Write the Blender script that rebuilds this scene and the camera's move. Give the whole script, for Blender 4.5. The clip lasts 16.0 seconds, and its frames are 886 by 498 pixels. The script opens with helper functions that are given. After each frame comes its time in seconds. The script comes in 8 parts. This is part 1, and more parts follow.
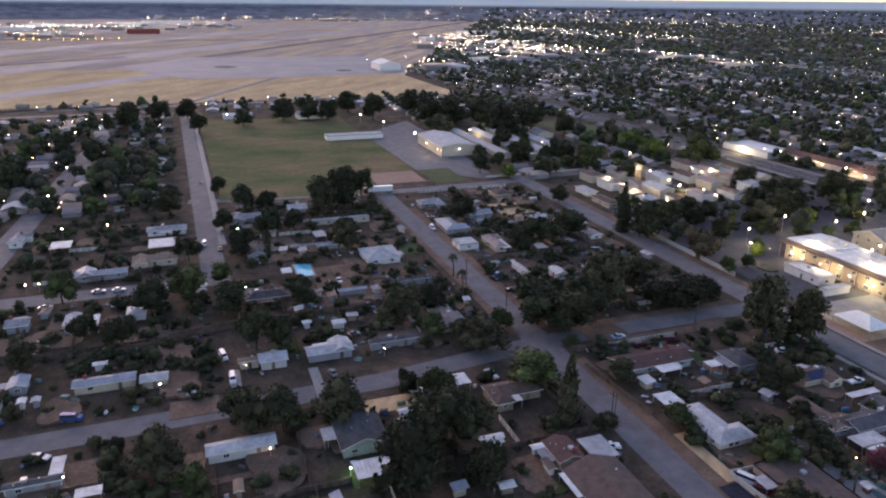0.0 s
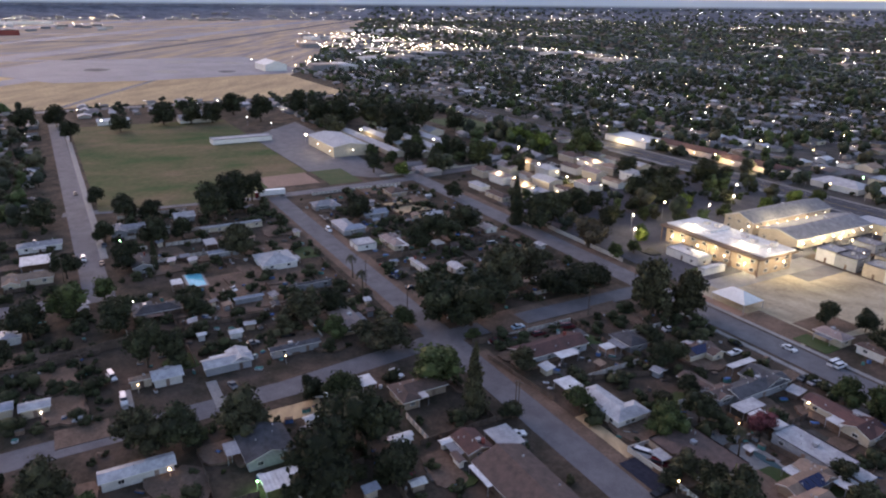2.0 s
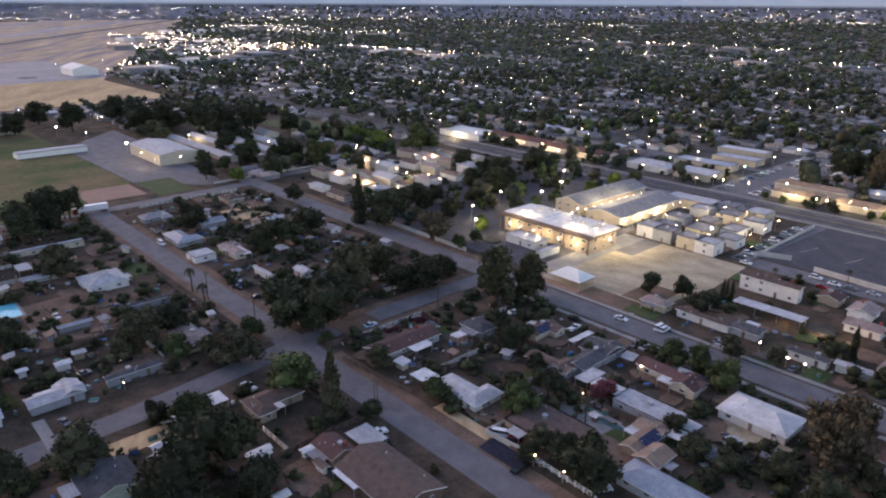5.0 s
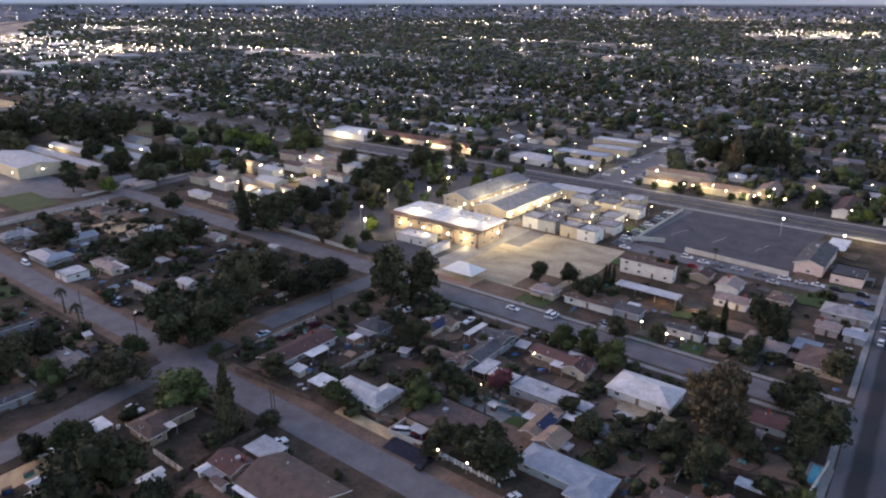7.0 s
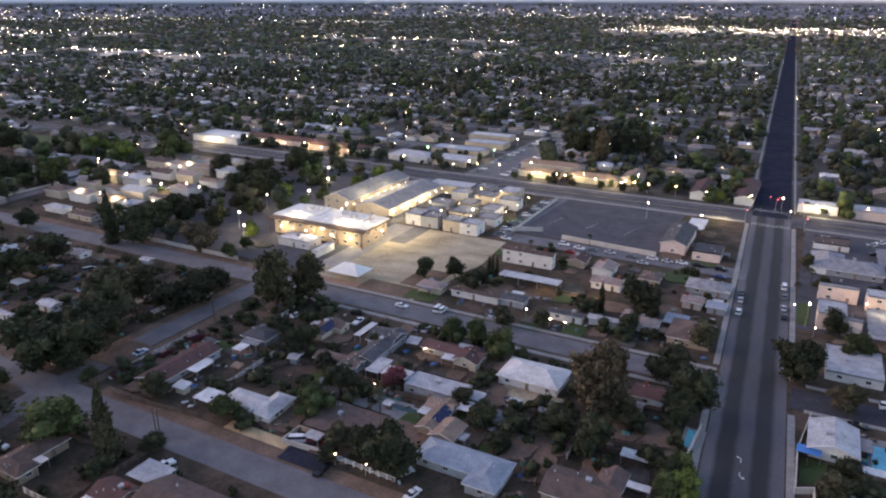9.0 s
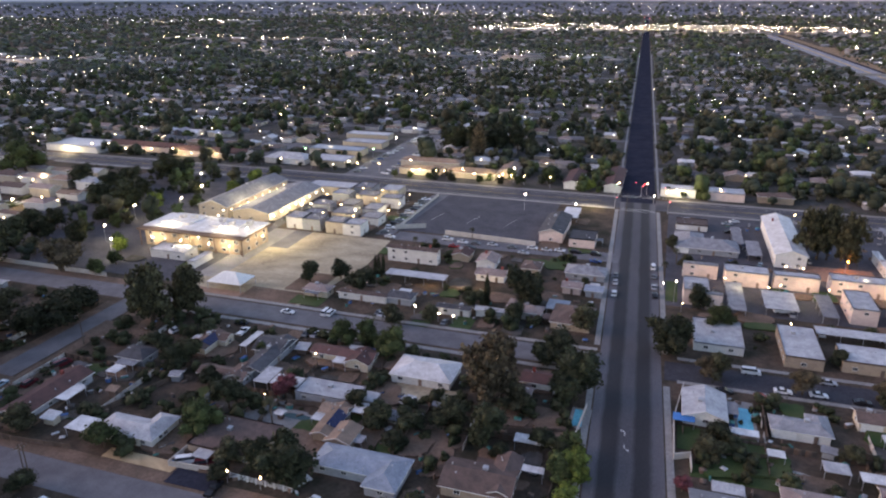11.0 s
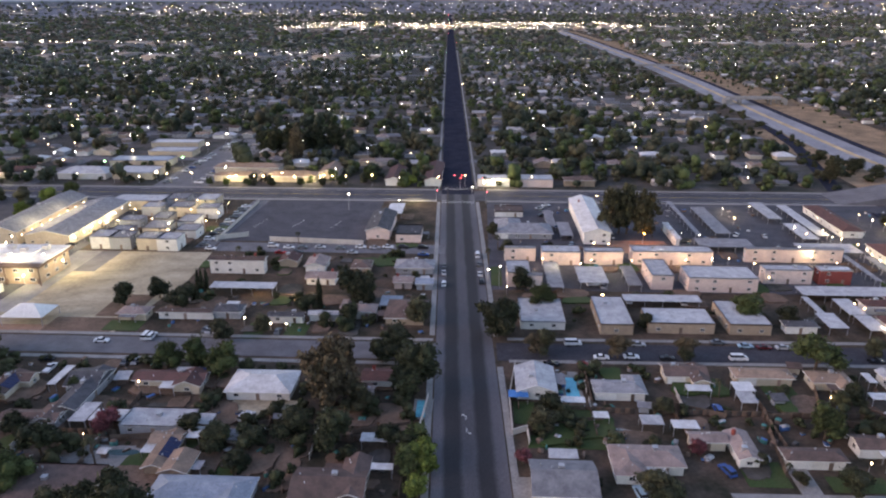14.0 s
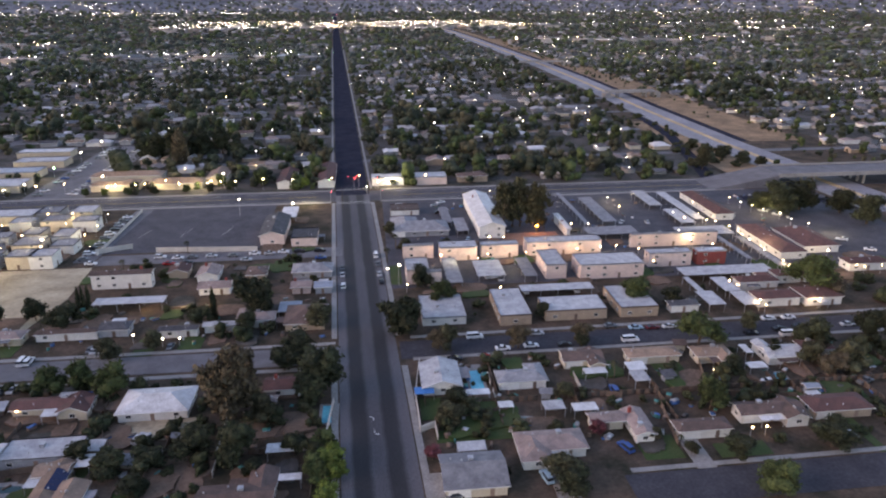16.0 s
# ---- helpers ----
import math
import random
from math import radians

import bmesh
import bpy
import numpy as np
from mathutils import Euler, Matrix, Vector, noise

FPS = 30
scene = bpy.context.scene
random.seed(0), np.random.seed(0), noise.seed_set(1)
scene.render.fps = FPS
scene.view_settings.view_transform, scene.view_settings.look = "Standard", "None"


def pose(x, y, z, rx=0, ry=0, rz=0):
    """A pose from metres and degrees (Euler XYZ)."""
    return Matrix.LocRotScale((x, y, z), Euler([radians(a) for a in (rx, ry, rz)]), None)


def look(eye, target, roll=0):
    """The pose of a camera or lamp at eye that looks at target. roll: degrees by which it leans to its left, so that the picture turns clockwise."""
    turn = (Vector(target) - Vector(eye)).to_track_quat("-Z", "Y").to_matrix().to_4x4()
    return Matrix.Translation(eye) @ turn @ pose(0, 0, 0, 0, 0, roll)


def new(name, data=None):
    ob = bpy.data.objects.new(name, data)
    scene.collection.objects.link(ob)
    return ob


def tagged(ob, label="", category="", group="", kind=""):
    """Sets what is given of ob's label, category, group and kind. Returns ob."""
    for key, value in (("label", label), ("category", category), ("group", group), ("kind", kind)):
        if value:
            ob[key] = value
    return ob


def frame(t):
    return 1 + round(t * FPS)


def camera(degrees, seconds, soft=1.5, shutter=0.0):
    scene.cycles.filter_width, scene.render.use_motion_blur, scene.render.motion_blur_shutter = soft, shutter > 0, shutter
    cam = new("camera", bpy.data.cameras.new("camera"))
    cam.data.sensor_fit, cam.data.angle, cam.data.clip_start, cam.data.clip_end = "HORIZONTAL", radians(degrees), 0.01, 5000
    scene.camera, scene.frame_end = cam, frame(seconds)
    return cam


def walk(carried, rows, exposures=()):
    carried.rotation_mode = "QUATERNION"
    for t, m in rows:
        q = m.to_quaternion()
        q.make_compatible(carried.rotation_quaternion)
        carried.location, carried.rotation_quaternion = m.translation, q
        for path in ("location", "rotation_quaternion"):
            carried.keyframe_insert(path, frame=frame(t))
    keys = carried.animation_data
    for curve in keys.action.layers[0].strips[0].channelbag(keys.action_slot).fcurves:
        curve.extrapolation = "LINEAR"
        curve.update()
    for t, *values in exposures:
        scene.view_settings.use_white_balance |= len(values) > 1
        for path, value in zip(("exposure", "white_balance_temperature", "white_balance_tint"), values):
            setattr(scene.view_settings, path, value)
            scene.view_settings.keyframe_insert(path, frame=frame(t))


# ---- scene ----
cam = camera(65.12, 16.0, soft=2.15, shutter=0.0)
# seconds, east, north, heading, pitch, lean; the drone hovers 100 m up and turns
ROWS = [
    (0.0, -0.00, 0.00, 70.00, -19.53, -0.61),
    (0.5, -0.08, -0.06, 67.77, -19.52, -0.59),
    (1.0, -0.14, -0.10, 65.54, -19.52, -0.57),
    (1.5, -0.21, -0.12, 63.30, -19.53, -0.55),
    (2.0, -0.29, -0.10, 61.05, -19.55, -0.53),
    (2.5, -0.38, -0.08, 58.82, -19.56, -0.50),
    (3.0, -0.45, -0.04, 56.59, -19.58, -0.47),
    (3.5, -0.47, -0.02, 54.34, -19.60, -0.44),
    (4.0, -0.50, 0.02, 52.10, -19.61, -0.41),
    (6.5, -0.45, 0.05, 40.65, -19.63, -0.16),
    (7.0, -0.46, 0.03, 38.15, -19.65, -0.12),
    (7.5, -0.49, -0.02, 35.62, -19.67, -0.08),
    (8.0, -0.55, -0.12, 33.09, -19.70, -0.04),
    (8.5, -0.60, -0.18, 30.56, -19.74, -0.00),
    (9.0, -0.66, -0.17, 28.03, -19.78, 0.02),
    (11.5, -0.82, 0.06, 15.45, -19.93, 0.10),
    (12.0, -0.85, 0.07, 12.95, -19.94, 0.13),
    (12.5, -0.86, 0.08, 10.44, -19.95, 0.17),
    (13.0, -0.89, 0.09, 7.94, -19.98, 0.18),
    (13.5, -0.95, 0.12, 5.43, -20.00, 0.20),
    (14.0, -1.01, 0.15, 2.93, -20.02, 0.19),
    (14.5, -1.06, 0.16, 0.49, -20.06, 0.17),
    (15.0, -1.12, 0.20, -1.65, -20.09, 0.17),
    (15.5, -1.16, 0.29, -3.81, -20.13, 0.21),
    (16.0, -1.16, 0.40, -6.05, -20.15, 0.24),
]
EXPOSURE = 1.5
walk(cam, [(t, pose(x, y, 100.0, 90 + pitch, 0, yaw) @ pose(0, 0, 0, 0, 0, -lean)) for t, x, y, yaw, pitch, lean in ROWS],
     [(0.0, EXPOSURE + 0.01, 8550, 32), (16.0, EXPOSURE + 0.19, 8700, 28)])

# ---- dusk light: the sun has just gone down in the west ----
world = bpy.data.worlds.new("dusk_sky")
scene.world = world
world.use_nodes = True
wn = world.node_tree.nodes
sky = wn.new("ShaderNodeTexSky")
sky.sky_type = "NISHITA"
sky.sun_disc = False
sky.sun_elevation = radians(14.0)
sky.sun_rotation = radians(255)
sky.air_density, sky.dust_density, sky.ozone_density = 1.0, 0.5, 3.0
wn["Background"].inputs["Strength"].default_value = 0.15
world.node_tree.links.new(sky.outputs[0], wn["Background"].inputs["Color"])
sun = new("sun", bpy.data.lights.new("sun", "SUN"))
sun.data.energy, sun.data.angle, sun.data.color = 0.4, radians(40), (1.0, 0.78, 0.72)
sun.matrix_world = look((-800, -220, 330), (0, 0, 0))


# ---- materials ----
def mat(name, c1, c2=None, scale=0.3, rough=0.85, metal=0.0, bump=0.3, grain=6.0, vary=0.0, island=False, stretch=(1, 1, 1), turn=0.0, spec=0.25, both=False):
    """Two colours mixed by a broad noise, darkened and lightened by a fine one, with relief from the fine one."""
    m = bpy.data.materials.new(name)
    m.use_nodes = True
    n, l = m.node_tree.nodes, m.node_tree.links
    b = n["Principled BSDF"]
    b.inputs["Roughness"].default_value, b.inputs["Metallic"].default_value = rough, metal
    b.inputs["Specular IOR Level"].default_value = spec
    c2 = c2 or tuple(v * 0.75 for v in c1)
    geo = n.new("ShaderNodeNewGeometry")
    mp = n.new("ShaderNodeMapping")
    mp.vector_type = "TEXTURE"
    mp.inputs["Scale"].default_value = tuple(1 / v for v in stretch)
    mp.inputs["Rotation"].default_value = (0, 0, radians(turn))
    l.new(geo.outputs["Position"], mp.inputs["Vector"])
    broad, fine = n.new("ShaderNodeTexNoise"), n.new("ShaderNodeTexNoise")
    for t, s, d in ((broad, scale, 5), (fine, grain, 3)):
        t.inputs["Scale"].default_value, t.inputs["Detail"].default_value = s, d
        t.inputs["Roughness"].default_value = 0.66
        l.new(mp.outputs[0], t.inputs["Vector"])
    broad.inputs["Detail"].default_value = 9
    ramp = n.new("ShaderNodeMapRange")
    ramp.inputs["From Min"].default_value, ramp.inputs["From Max"].default_value = 0.36, 0.64
    l.new(broad.outputs[0], ramp.inputs["Value"])
    mix = n.new("ShaderNodeMix")
    mix.data_type = "RGBA"
    mix.inputs["A"].default_value, mix.inputs["B"].default_value = (*c1, 1), (*c2, 1)
    l.new(ramp.outputs[0], mix.inputs["Factor"])
    grainy = n.new("ShaderNodeMapRange")
    grainy.inputs["From Min"].default_value, grainy.inputs["From Max"].default_value = 0.25, 0.75
    grainy.inputs["To Min"].default_value, grainy.inputs["To Max"].default_value = 0.72, 1.28
    l.new(fine.outputs[0], grainy.inputs["Value"])
    last = grainy.outputs[0]
    sources = ([(n.new("ShaderNodeObjectInfo").outputs["Random"], vary)] if vary and (both or not island) else []) + ([(geo.outputs["Random Per Island"], island)] if island else [])
    for src, amount in sources:
        r = n.new("ShaderNodeMapRange")
        r.inputs["To Min"].default_value, r.inputs["To Max"].default_value = 1 - amount, 1 + amount
        l.new(src, r.inputs["Value"])
        mul = n.new("ShaderNodeMath")
        mul.operation = "MULTIPLY"
        l.new(last, mul.inputs[0]), l.new(r.outputs[0], mul.inputs[1])
        last = mul.outputs[0]
    sc = n.new("ShaderNodeVectorMath")
    sc.operation = "SCALE"
    l.new(mix.outputs["Result"], sc.inputs[0]), l.new(last, sc.inputs["Scale"])
    l.new(sc.outputs[0], b.inputs["Base Color"])
    if bump:
        bp = n.new("ShaderNodeBump")
        bp.inputs["Strength"].default_value, bp.inputs["Distance"].default_value = bump, 0.08
        l.new(fine.outputs[0], bp.inputs["Height"]), l.new(bp.outputs[0], b.inputs["Normal"])
    return m


def many(name, colours, rough=0.85, grain=3.0):
    """One of several colours for each separate piece."""
    m = mat(name, (1, 1, 1), (0.8, 0.8, 0.8), 0.2, rough, 0, 0.2, grain)
    n, l = m.node_tree.nodes, m.node_tree.links
    ramp = n.new("ShaderNodeValToRGB")
    ramp.color_ramp.interpolation = "CONSTANT"
    for i, c in enumerate(colours):
        e = ramp.color_ramp.elements[i] if i < 2 else ramp.color_ramp.elements.new(0.5)
        e.position, e.color = i / len(colours), (*c, 1)
    geo = next(q for q in n if q.bl_idname == "ShaderNodeNewGeometry")
    l.new(geo.outputs["Random Per Island"], ramp.inputs[0])
    mul = n.new("ShaderNodeVectorMath")
    mul.operation = "MULTIPLY"
    b = n["Principled BSDF"]
    l.new(b.inputs["Base Color"].links[0].from_socket, mul.inputs[0]), l.new(ramp.outputs[0], mul.inputs[1])
    l.new(mul.outputs[0], b.inputs["Base Color"])
    return m


def glow(name, colour, strength):
    m = bpy.data.materials.new(name)
    m.use_nodes = True
    b = m.node_tree.nodes["Principled BSDF"]
    b.inputs["Base Color"].default_value = (*colour, 1)
    b.inputs["Emission Color"].default_value = (*colour, 1)
    b.inputs["Emission Strength"].default_value = strength
    m.cycles.emission_sampling = "NONE"
    return m


DIRT = mat("bare_dirt", (0.20, 0.13, 0.10), (0.105, 0.075, 0.058), 0.11, 0.95, grain=1.2, spec=0.05)
EARTH = mat("dry_ground", (0.115, 0.078, 0.062), (0.036, 0.034, 0.025), 0.10, 0.95, grain=0.9, spec=0.05)
TOWN = mat("garden_ground", (0.115, 0.10, 0.095), (0.04, 0.042, 0.034), 0.055, 0.95, grain=0.6, spec=0.05)
STRAW = mat("dry_grass", (0.60, 0.42, 0.25), (0.38, 0.265, 0.17), 0.03, 0.95, grain=0.4, stretch=(0.35, 1, 1), turn=149.7, spec=0.0)
FARSTRAW = mat("streaked_dry_grass", (0.58, 0.41, 0.26), (0.24, 0.215, 0.235), 0.034, 0.95, grain=0.05, bump=0.0, stretch=(0.10, 1, 1), turn=149.7, spec=0.0)
LAWN = mat("green_lawn", (0.032, 0.065, 0.02), (0.06, 0.075, 0.03), 0.12, 0.95, grain=2.0)
FIELD = mat("worn_turf", (0.042, 0.082, 0.028), (0.175, 0.125, 0.075), 0.024, 0.95, grain=0.5, stretch=(1, 0.6, 1), spec=0.05)
LOT = mat("trodden_sand", (0.42, 0.355, 0.265), (0.25, 0.205, 0.15), 0.13, 0.95, grain=1.4, bump=0.2, stretch=(0.5, 1, 1), turn=12, spec=0.05)
BANK = mat("bank_grass", (0.36, 0.235, 0.155), (0.17, 0.12, 0.085), 0.06, 0.95, grain=0.5, bump=0.0, spec=0.0)
# distance haze painted into the colour of the farthest ground
HAZEGROUND = mat("hazed_far_ground", (0.20, 0.205, 0.235), (0.10, 0.105, 0.125), 0.012, 0.95, grain=0.05, bump=0.0, spec=0.0)
REDDIRT = mat("red_dirt", (0.30, 0.18, 0.14), (0.24, 0.15, 0.115), 0.08, 0.95, grain=0.8)
ASPHALT = mat("worn_asphalt", (0.150, 0.144, 0.157), (0.100, 0.096, 0.106), 0.16, 0.85, grain=4.0, bump=0.04)
TARMAC = mat("dark_asphalt", (0.024, 0.027, 0.040), (0.038, 0.040, 0.055), 0.1, 0.95, grain=1.0, bump=0.04, spec=0.0)
SIDEROAD = mat("grey_asphalt", (0.066, 0.064, 0.074), (0.044, 0.043, 0.052), 0.12, 0.9, grain=1.2, bump=0.05, spec=0.05)
LOTASPHALT = mat("lot_asphalt", (0.090, 0.088, 0.100), (0.058, 0.057, 0.068), 0.12, 0.9, grain=1.2, bump=0.12, spec=0.1)
RUNWAY = mat("runway_concrete", (0.26, 0.245, 0.27), (0.18, 0.17, 0.19), 0.02, 0.85, grain=0.3, bump=0.1)
CONCRETE = mat("concrete", (0.27, 0.255, 0.25), (0.20, 0.19, 0.185), 0.2, 0.85, grain=2.0, bump=0.15)
PAINT = mat("road_paint", (0.62, 0.62, 0.60), (0.45, 0.45, 0.43), 0.6, 0.7, grain=4.0, bump=0.05)
YELLOW = mat("yellow_road_paint", (0.45, 0.33, 0.07), (0.34, 0.26, 0.09), 0.6, 0.7, grain=4.0, bump=0.05)
ROOF = {
    "grey": mat("grey_shingle", (0.25, 0.25, 0.27), (0.15, 0.15, 0.17), 0.45, 0.9, grain=5.0, vary=0.2),
    "pale": mat("pale_shingle", (0.44, 0.44, 0.46), (0.28, 0.28, 0.30), 0.4, 0.8, grain=4.0, vary=0.12),
    "white": mat("white_roll_roofing", (0.62, 0.62, 0.64), (0.42, 0.41, 0.42), 0.35, 0.6, grain=3.0, vary=0.08),
    "brown": mat("brown_shingle", (0.135, 0.088, 0.078), (0.075, 0.054, 0.05), 0.45, 0.9, grain=5.0, vary=0.2),
    "red": mat("red_brown_shingle", (0.125, 0.060, 0.056), (0.078, 0.044, 0.042), 0.45, 0.9, grain=5.0, vary=0.15),
    "tan": mat("tan_shingle", (0.28, 0.19, 0.145), (0.18, 0.125, 0.10), 0.45, 0.9, grain=5.0, vary=0.15),
    "pink": mat("rosy_shingle", (0.30, 0.225, 0.21), (0.19, 0.145, 0.14), 0.45, 0.9, grain=5.0, vary=0.12),
    "dark": mat("charcoal_shingle", (0.085, 0.085, 0.095), (0.045, 0.045, 0.052), 0.45, 0.9, grain=5.0, vary=0.2),
    "blue": mat("blue_grey_metal_roof", (0.27, 0.30, 0.36), (0.18, 0.21, 0.26), 0.4, 0.5, grain=3.0, vary=0.12),
}
WALL = {
    "white": mat("white_stucco", (0.66, 0.64, 0.61), (0.56, 0.54, 0.51), 0.4, 0.9, grain=6.0, vary=0.08),
    "cream": mat("cream_stucco", (0.52, 0.44, 0.34), (0.44, 0.37, 0.29), 0.4, 0.9, grain=6.0, vary=0.12),
    "peach": mat("peach_stucco", (0.66, 0.51, 0.46), (0.54, 0.41, 0.37), 0.4, 0.9, grain=6.0, vary=0.08),
    "tan": mat("tan_stucco", (0.36, 0.27, 0.20), (0.29, 0.22, 0.17), 0.4, 0.9, grain=6.0, vary=0.12),
    "grey": mat("grey_siding", (0.30, 0.31, 0.33), (0.24, 0.25, 0.27), 0.4, 0.9, grain=6.0, vary=0.15),
    "brown": mat("brown_siding", (0.14, 0.09, 0.075), (0.11, 0.075, 0.06), 0.4, 0.9, grain=6.0, vary=0.15),
    "red": mat("red_siding", (0.26, 0.06, 0.05), (0.20, 0.05, 0.045), 0.4, 0.9, grain=6.0),
}
TRIM = mat("white_trim", (0.72, 0.71, 0.69), (0.62, 0.61, 0.59), 0.5, 0.6, grain=5.0, bump=0.05)
DOORWOOD = mat("painted_door", (0.22, 0.15, 0.12), (0.17, 0.12, 0.10), 1.0, 0.6, grain=8.0, vary=0.4)
GLASS = mat("dark_window_glass", (0.03, 0.035, 0.045), (0.02, 0.024, 0.03), 0.5, 0.08, bump=0.0)
METAL = mat("galvanised_metal", (0.45, 0.45, 0.47), (0.36, 0.36, 0.38), 0.8, 0.45, 0.6, 0.05)
FENCE = mat("weathered_fence_board", (0.16, 0.11, 0.085), (0.11, 0.08, 0.065), 0.3, 0.9, grain=5.0, vary=0.25)
PALEWALL = mat("pale_block_wall", (0.50, 0.46, 0.42), (0.42, 0.385, 0.355), 0.3, 0.9, grain=4.0, vary=0.08)
BARK = mat("bark", (0.11, 0.08, 0.06), (0.07, 0.052, 0.04), 1.0, 0.95, grain=8.0)
LEAF = {
    "dark": mat("dark_foliage", (0.02, 0.026, 0.014), (0.033, 0.036, 0.018), 0.35, 0.9, grain=2.0, vary=0.3, island=0.55, both=True),
    "green": mat("green_foliage", (0.03, 0.044, 0.016), (0.046, 0.058, 0.021), 0.35, 0.9, grain=2.0, vary=0.3, island=0.55, both=True),
    "olive": mat("olive_foliage", (0.04, 0.042, 0.024), (0.06, 0.056, 0.03), 0.35, 0.9, grain=2.0, vary=0.25, island=0.55, both=True),
    "rust": mat("rusty_foliage", (0.066, 0.05, 0.032), (0.09, 0.07, 0.044), 0.35, 0.9, grain=2.0, vary=0.15, island=0.55, both=True),
    "plum": mat("plum_foliage", (0.15, 0.042, 0.05), (0.1, 0.033, 0.037), 0.35, 0.9, grain=2.0, vary=0.2, island=0.55, both=True),
    # fresh yellow-green leaves, and lamplight painted into crowns near lamps
    "lime": mat("fresh_and_lamplit_foliage", (0.068, 0.1, 0.022), (0.09, 0.116, 0.026), 0.35, 0.9, grain=2.0, vary=0.15, island=0.55, both=True),
}
# leaves for the farthest trees, paler and bluer: haze put into the colour
HAZELEAF = mat("hazed_foliage", (0.046, 0.060, 0.052), (0.070, 0.080, 0.068), 0.02, 0.95, bump=0.0, grain=0.5, island=0.5)
HAZELEAVES = (HAZELEAF, mat("hazed_green_foliage", (0.050, 0.070, 0.034), (0.076, 0.092, 0.042), 0.02, 0.95, bump=0.0, grain=0.5, island=0.4), mat("hazed_olive_foliage", (0.060, 0.060, 0.048), (0.080, 0.078, 0.060), 0.02, 0.95, bump=0.0, grain=0.5, island=0.4))
TOWNLEAVES = tuple(mat(n, a, b, 0.05, 0.95, bump=0.0, grain=1.0, island=0.5) for n, a, b in (("town_dark_foliage", (0.022, 0.030, 0.020), (0.036, 0.042, 0.026)), ("town_green_foliage", (0.034, 0.050, 0.020), (0.052, 0.068, 0.026)), ("town_olive_foliage", (0.046, 0.044, 0.028), (0.062, 0.058, 0.034))))
FARROOF = many("far_roofs", [(0.28, 0.27, 0.29), (0.17, 0.13, 0.12), (0.48, 0.47, 0.49), (0.36, 0.30, 0.28), (0.13, 0.13, 0.145), (0.68, 0.68, 0.70), (0.33, 0.35, 0.39), (0.23, 0.19, 0.18), (0.55, 0.54, 0.55)])
FARWALL = many("far_walls", [(0.34, 0.31, 0.28), (0.24, 0.20, 0.17), (0.20, 0.20, 0.215), (0.42, 0.40, 0.38), (0.18, 0.145, 0.12)])
JUNK = many("yard_junk", [(0.55, 0.55, 0.56), (0.10, 0.09, 0.085), (0.05, 0.14, 0.32), (0.30, 0.30, 0.31), (0.20, 0.13, 0.10), (0.70, 0.70, 0.70), (0.05, 0.22, 0.20), (0.30, 0.05, 0.05)])
POOL = mat("pool_water", (0.05, 0.42, 0.55), (0.07, 0.50, 0.62), 0.3, 0.08, bump=0.1, grain=1.5)
DEEP = mat("dark_pool_water", (0.015, 0.05, 0.055), (0.02, 0.065, 0.07), 0.3, 0.08, bump=0.1, grain=1.5)
TEAL = mat("green_pool_water", (0.03, 0.20, 0.19), (0.04, 0.25, 0.24), 0.3, 0.08, bump=0.1, grain=1.5)
TARP = mat("blue_tarpaulin", (0.03, 0.20, 0.50), (0.025, 0.16, 0.40), 0.6, 0.5, grain=3.0)
FABRIC = mat("white_fabric", (0.74, 0.73, 0.70), (0.64, 0.63, 0.61), 0.4, 0.8, grain=3.0)
RUBBER = mat("tyre_rubber", (0.02, 0.02, 0.02), None, 2.0, 0.8, bump=0.1)
CARPAINT = {k: mat("car_paint_" + k, c, tuple(v * 0.9 for v in c), 0.5, 0.25, 0.1, 0.0) for k, c in {
    "white": (0.70, 0.70, 0.71), "silver": (0.42, 0.43, 0.45), "black": (0.02, 0.02, 0.024), "grey": (0.14, 0.145, 0.155),
    "red": (0.38, 0.02, 0.02), "blue": (0.03, 0.08, 0.24), "maroon": (0.12, 0.02, 0.025), "sky": (0.30, 0.45, 0.55)}.items()}
AMBER = glow("amber_lamp_glow", (1.0, 0.50, 0.10), 9)
WARM = glow("warm_lamp_glow", (1.0, 0.76, 0.42), 12)
WHITE = glow("white_lamp_glow", (0.97, 1.0, 0.82), 12)
COOL = glow("cool_lamp_glow", (0.80, 0.92, 1.0), 14)
REDGLOW = glow("red_lamp_glow", (1.0, 0.08, 0.10), 8)
GREENGLOW = glow("green_lamp_glow", (0.25, 1.0, 0.45), 8)


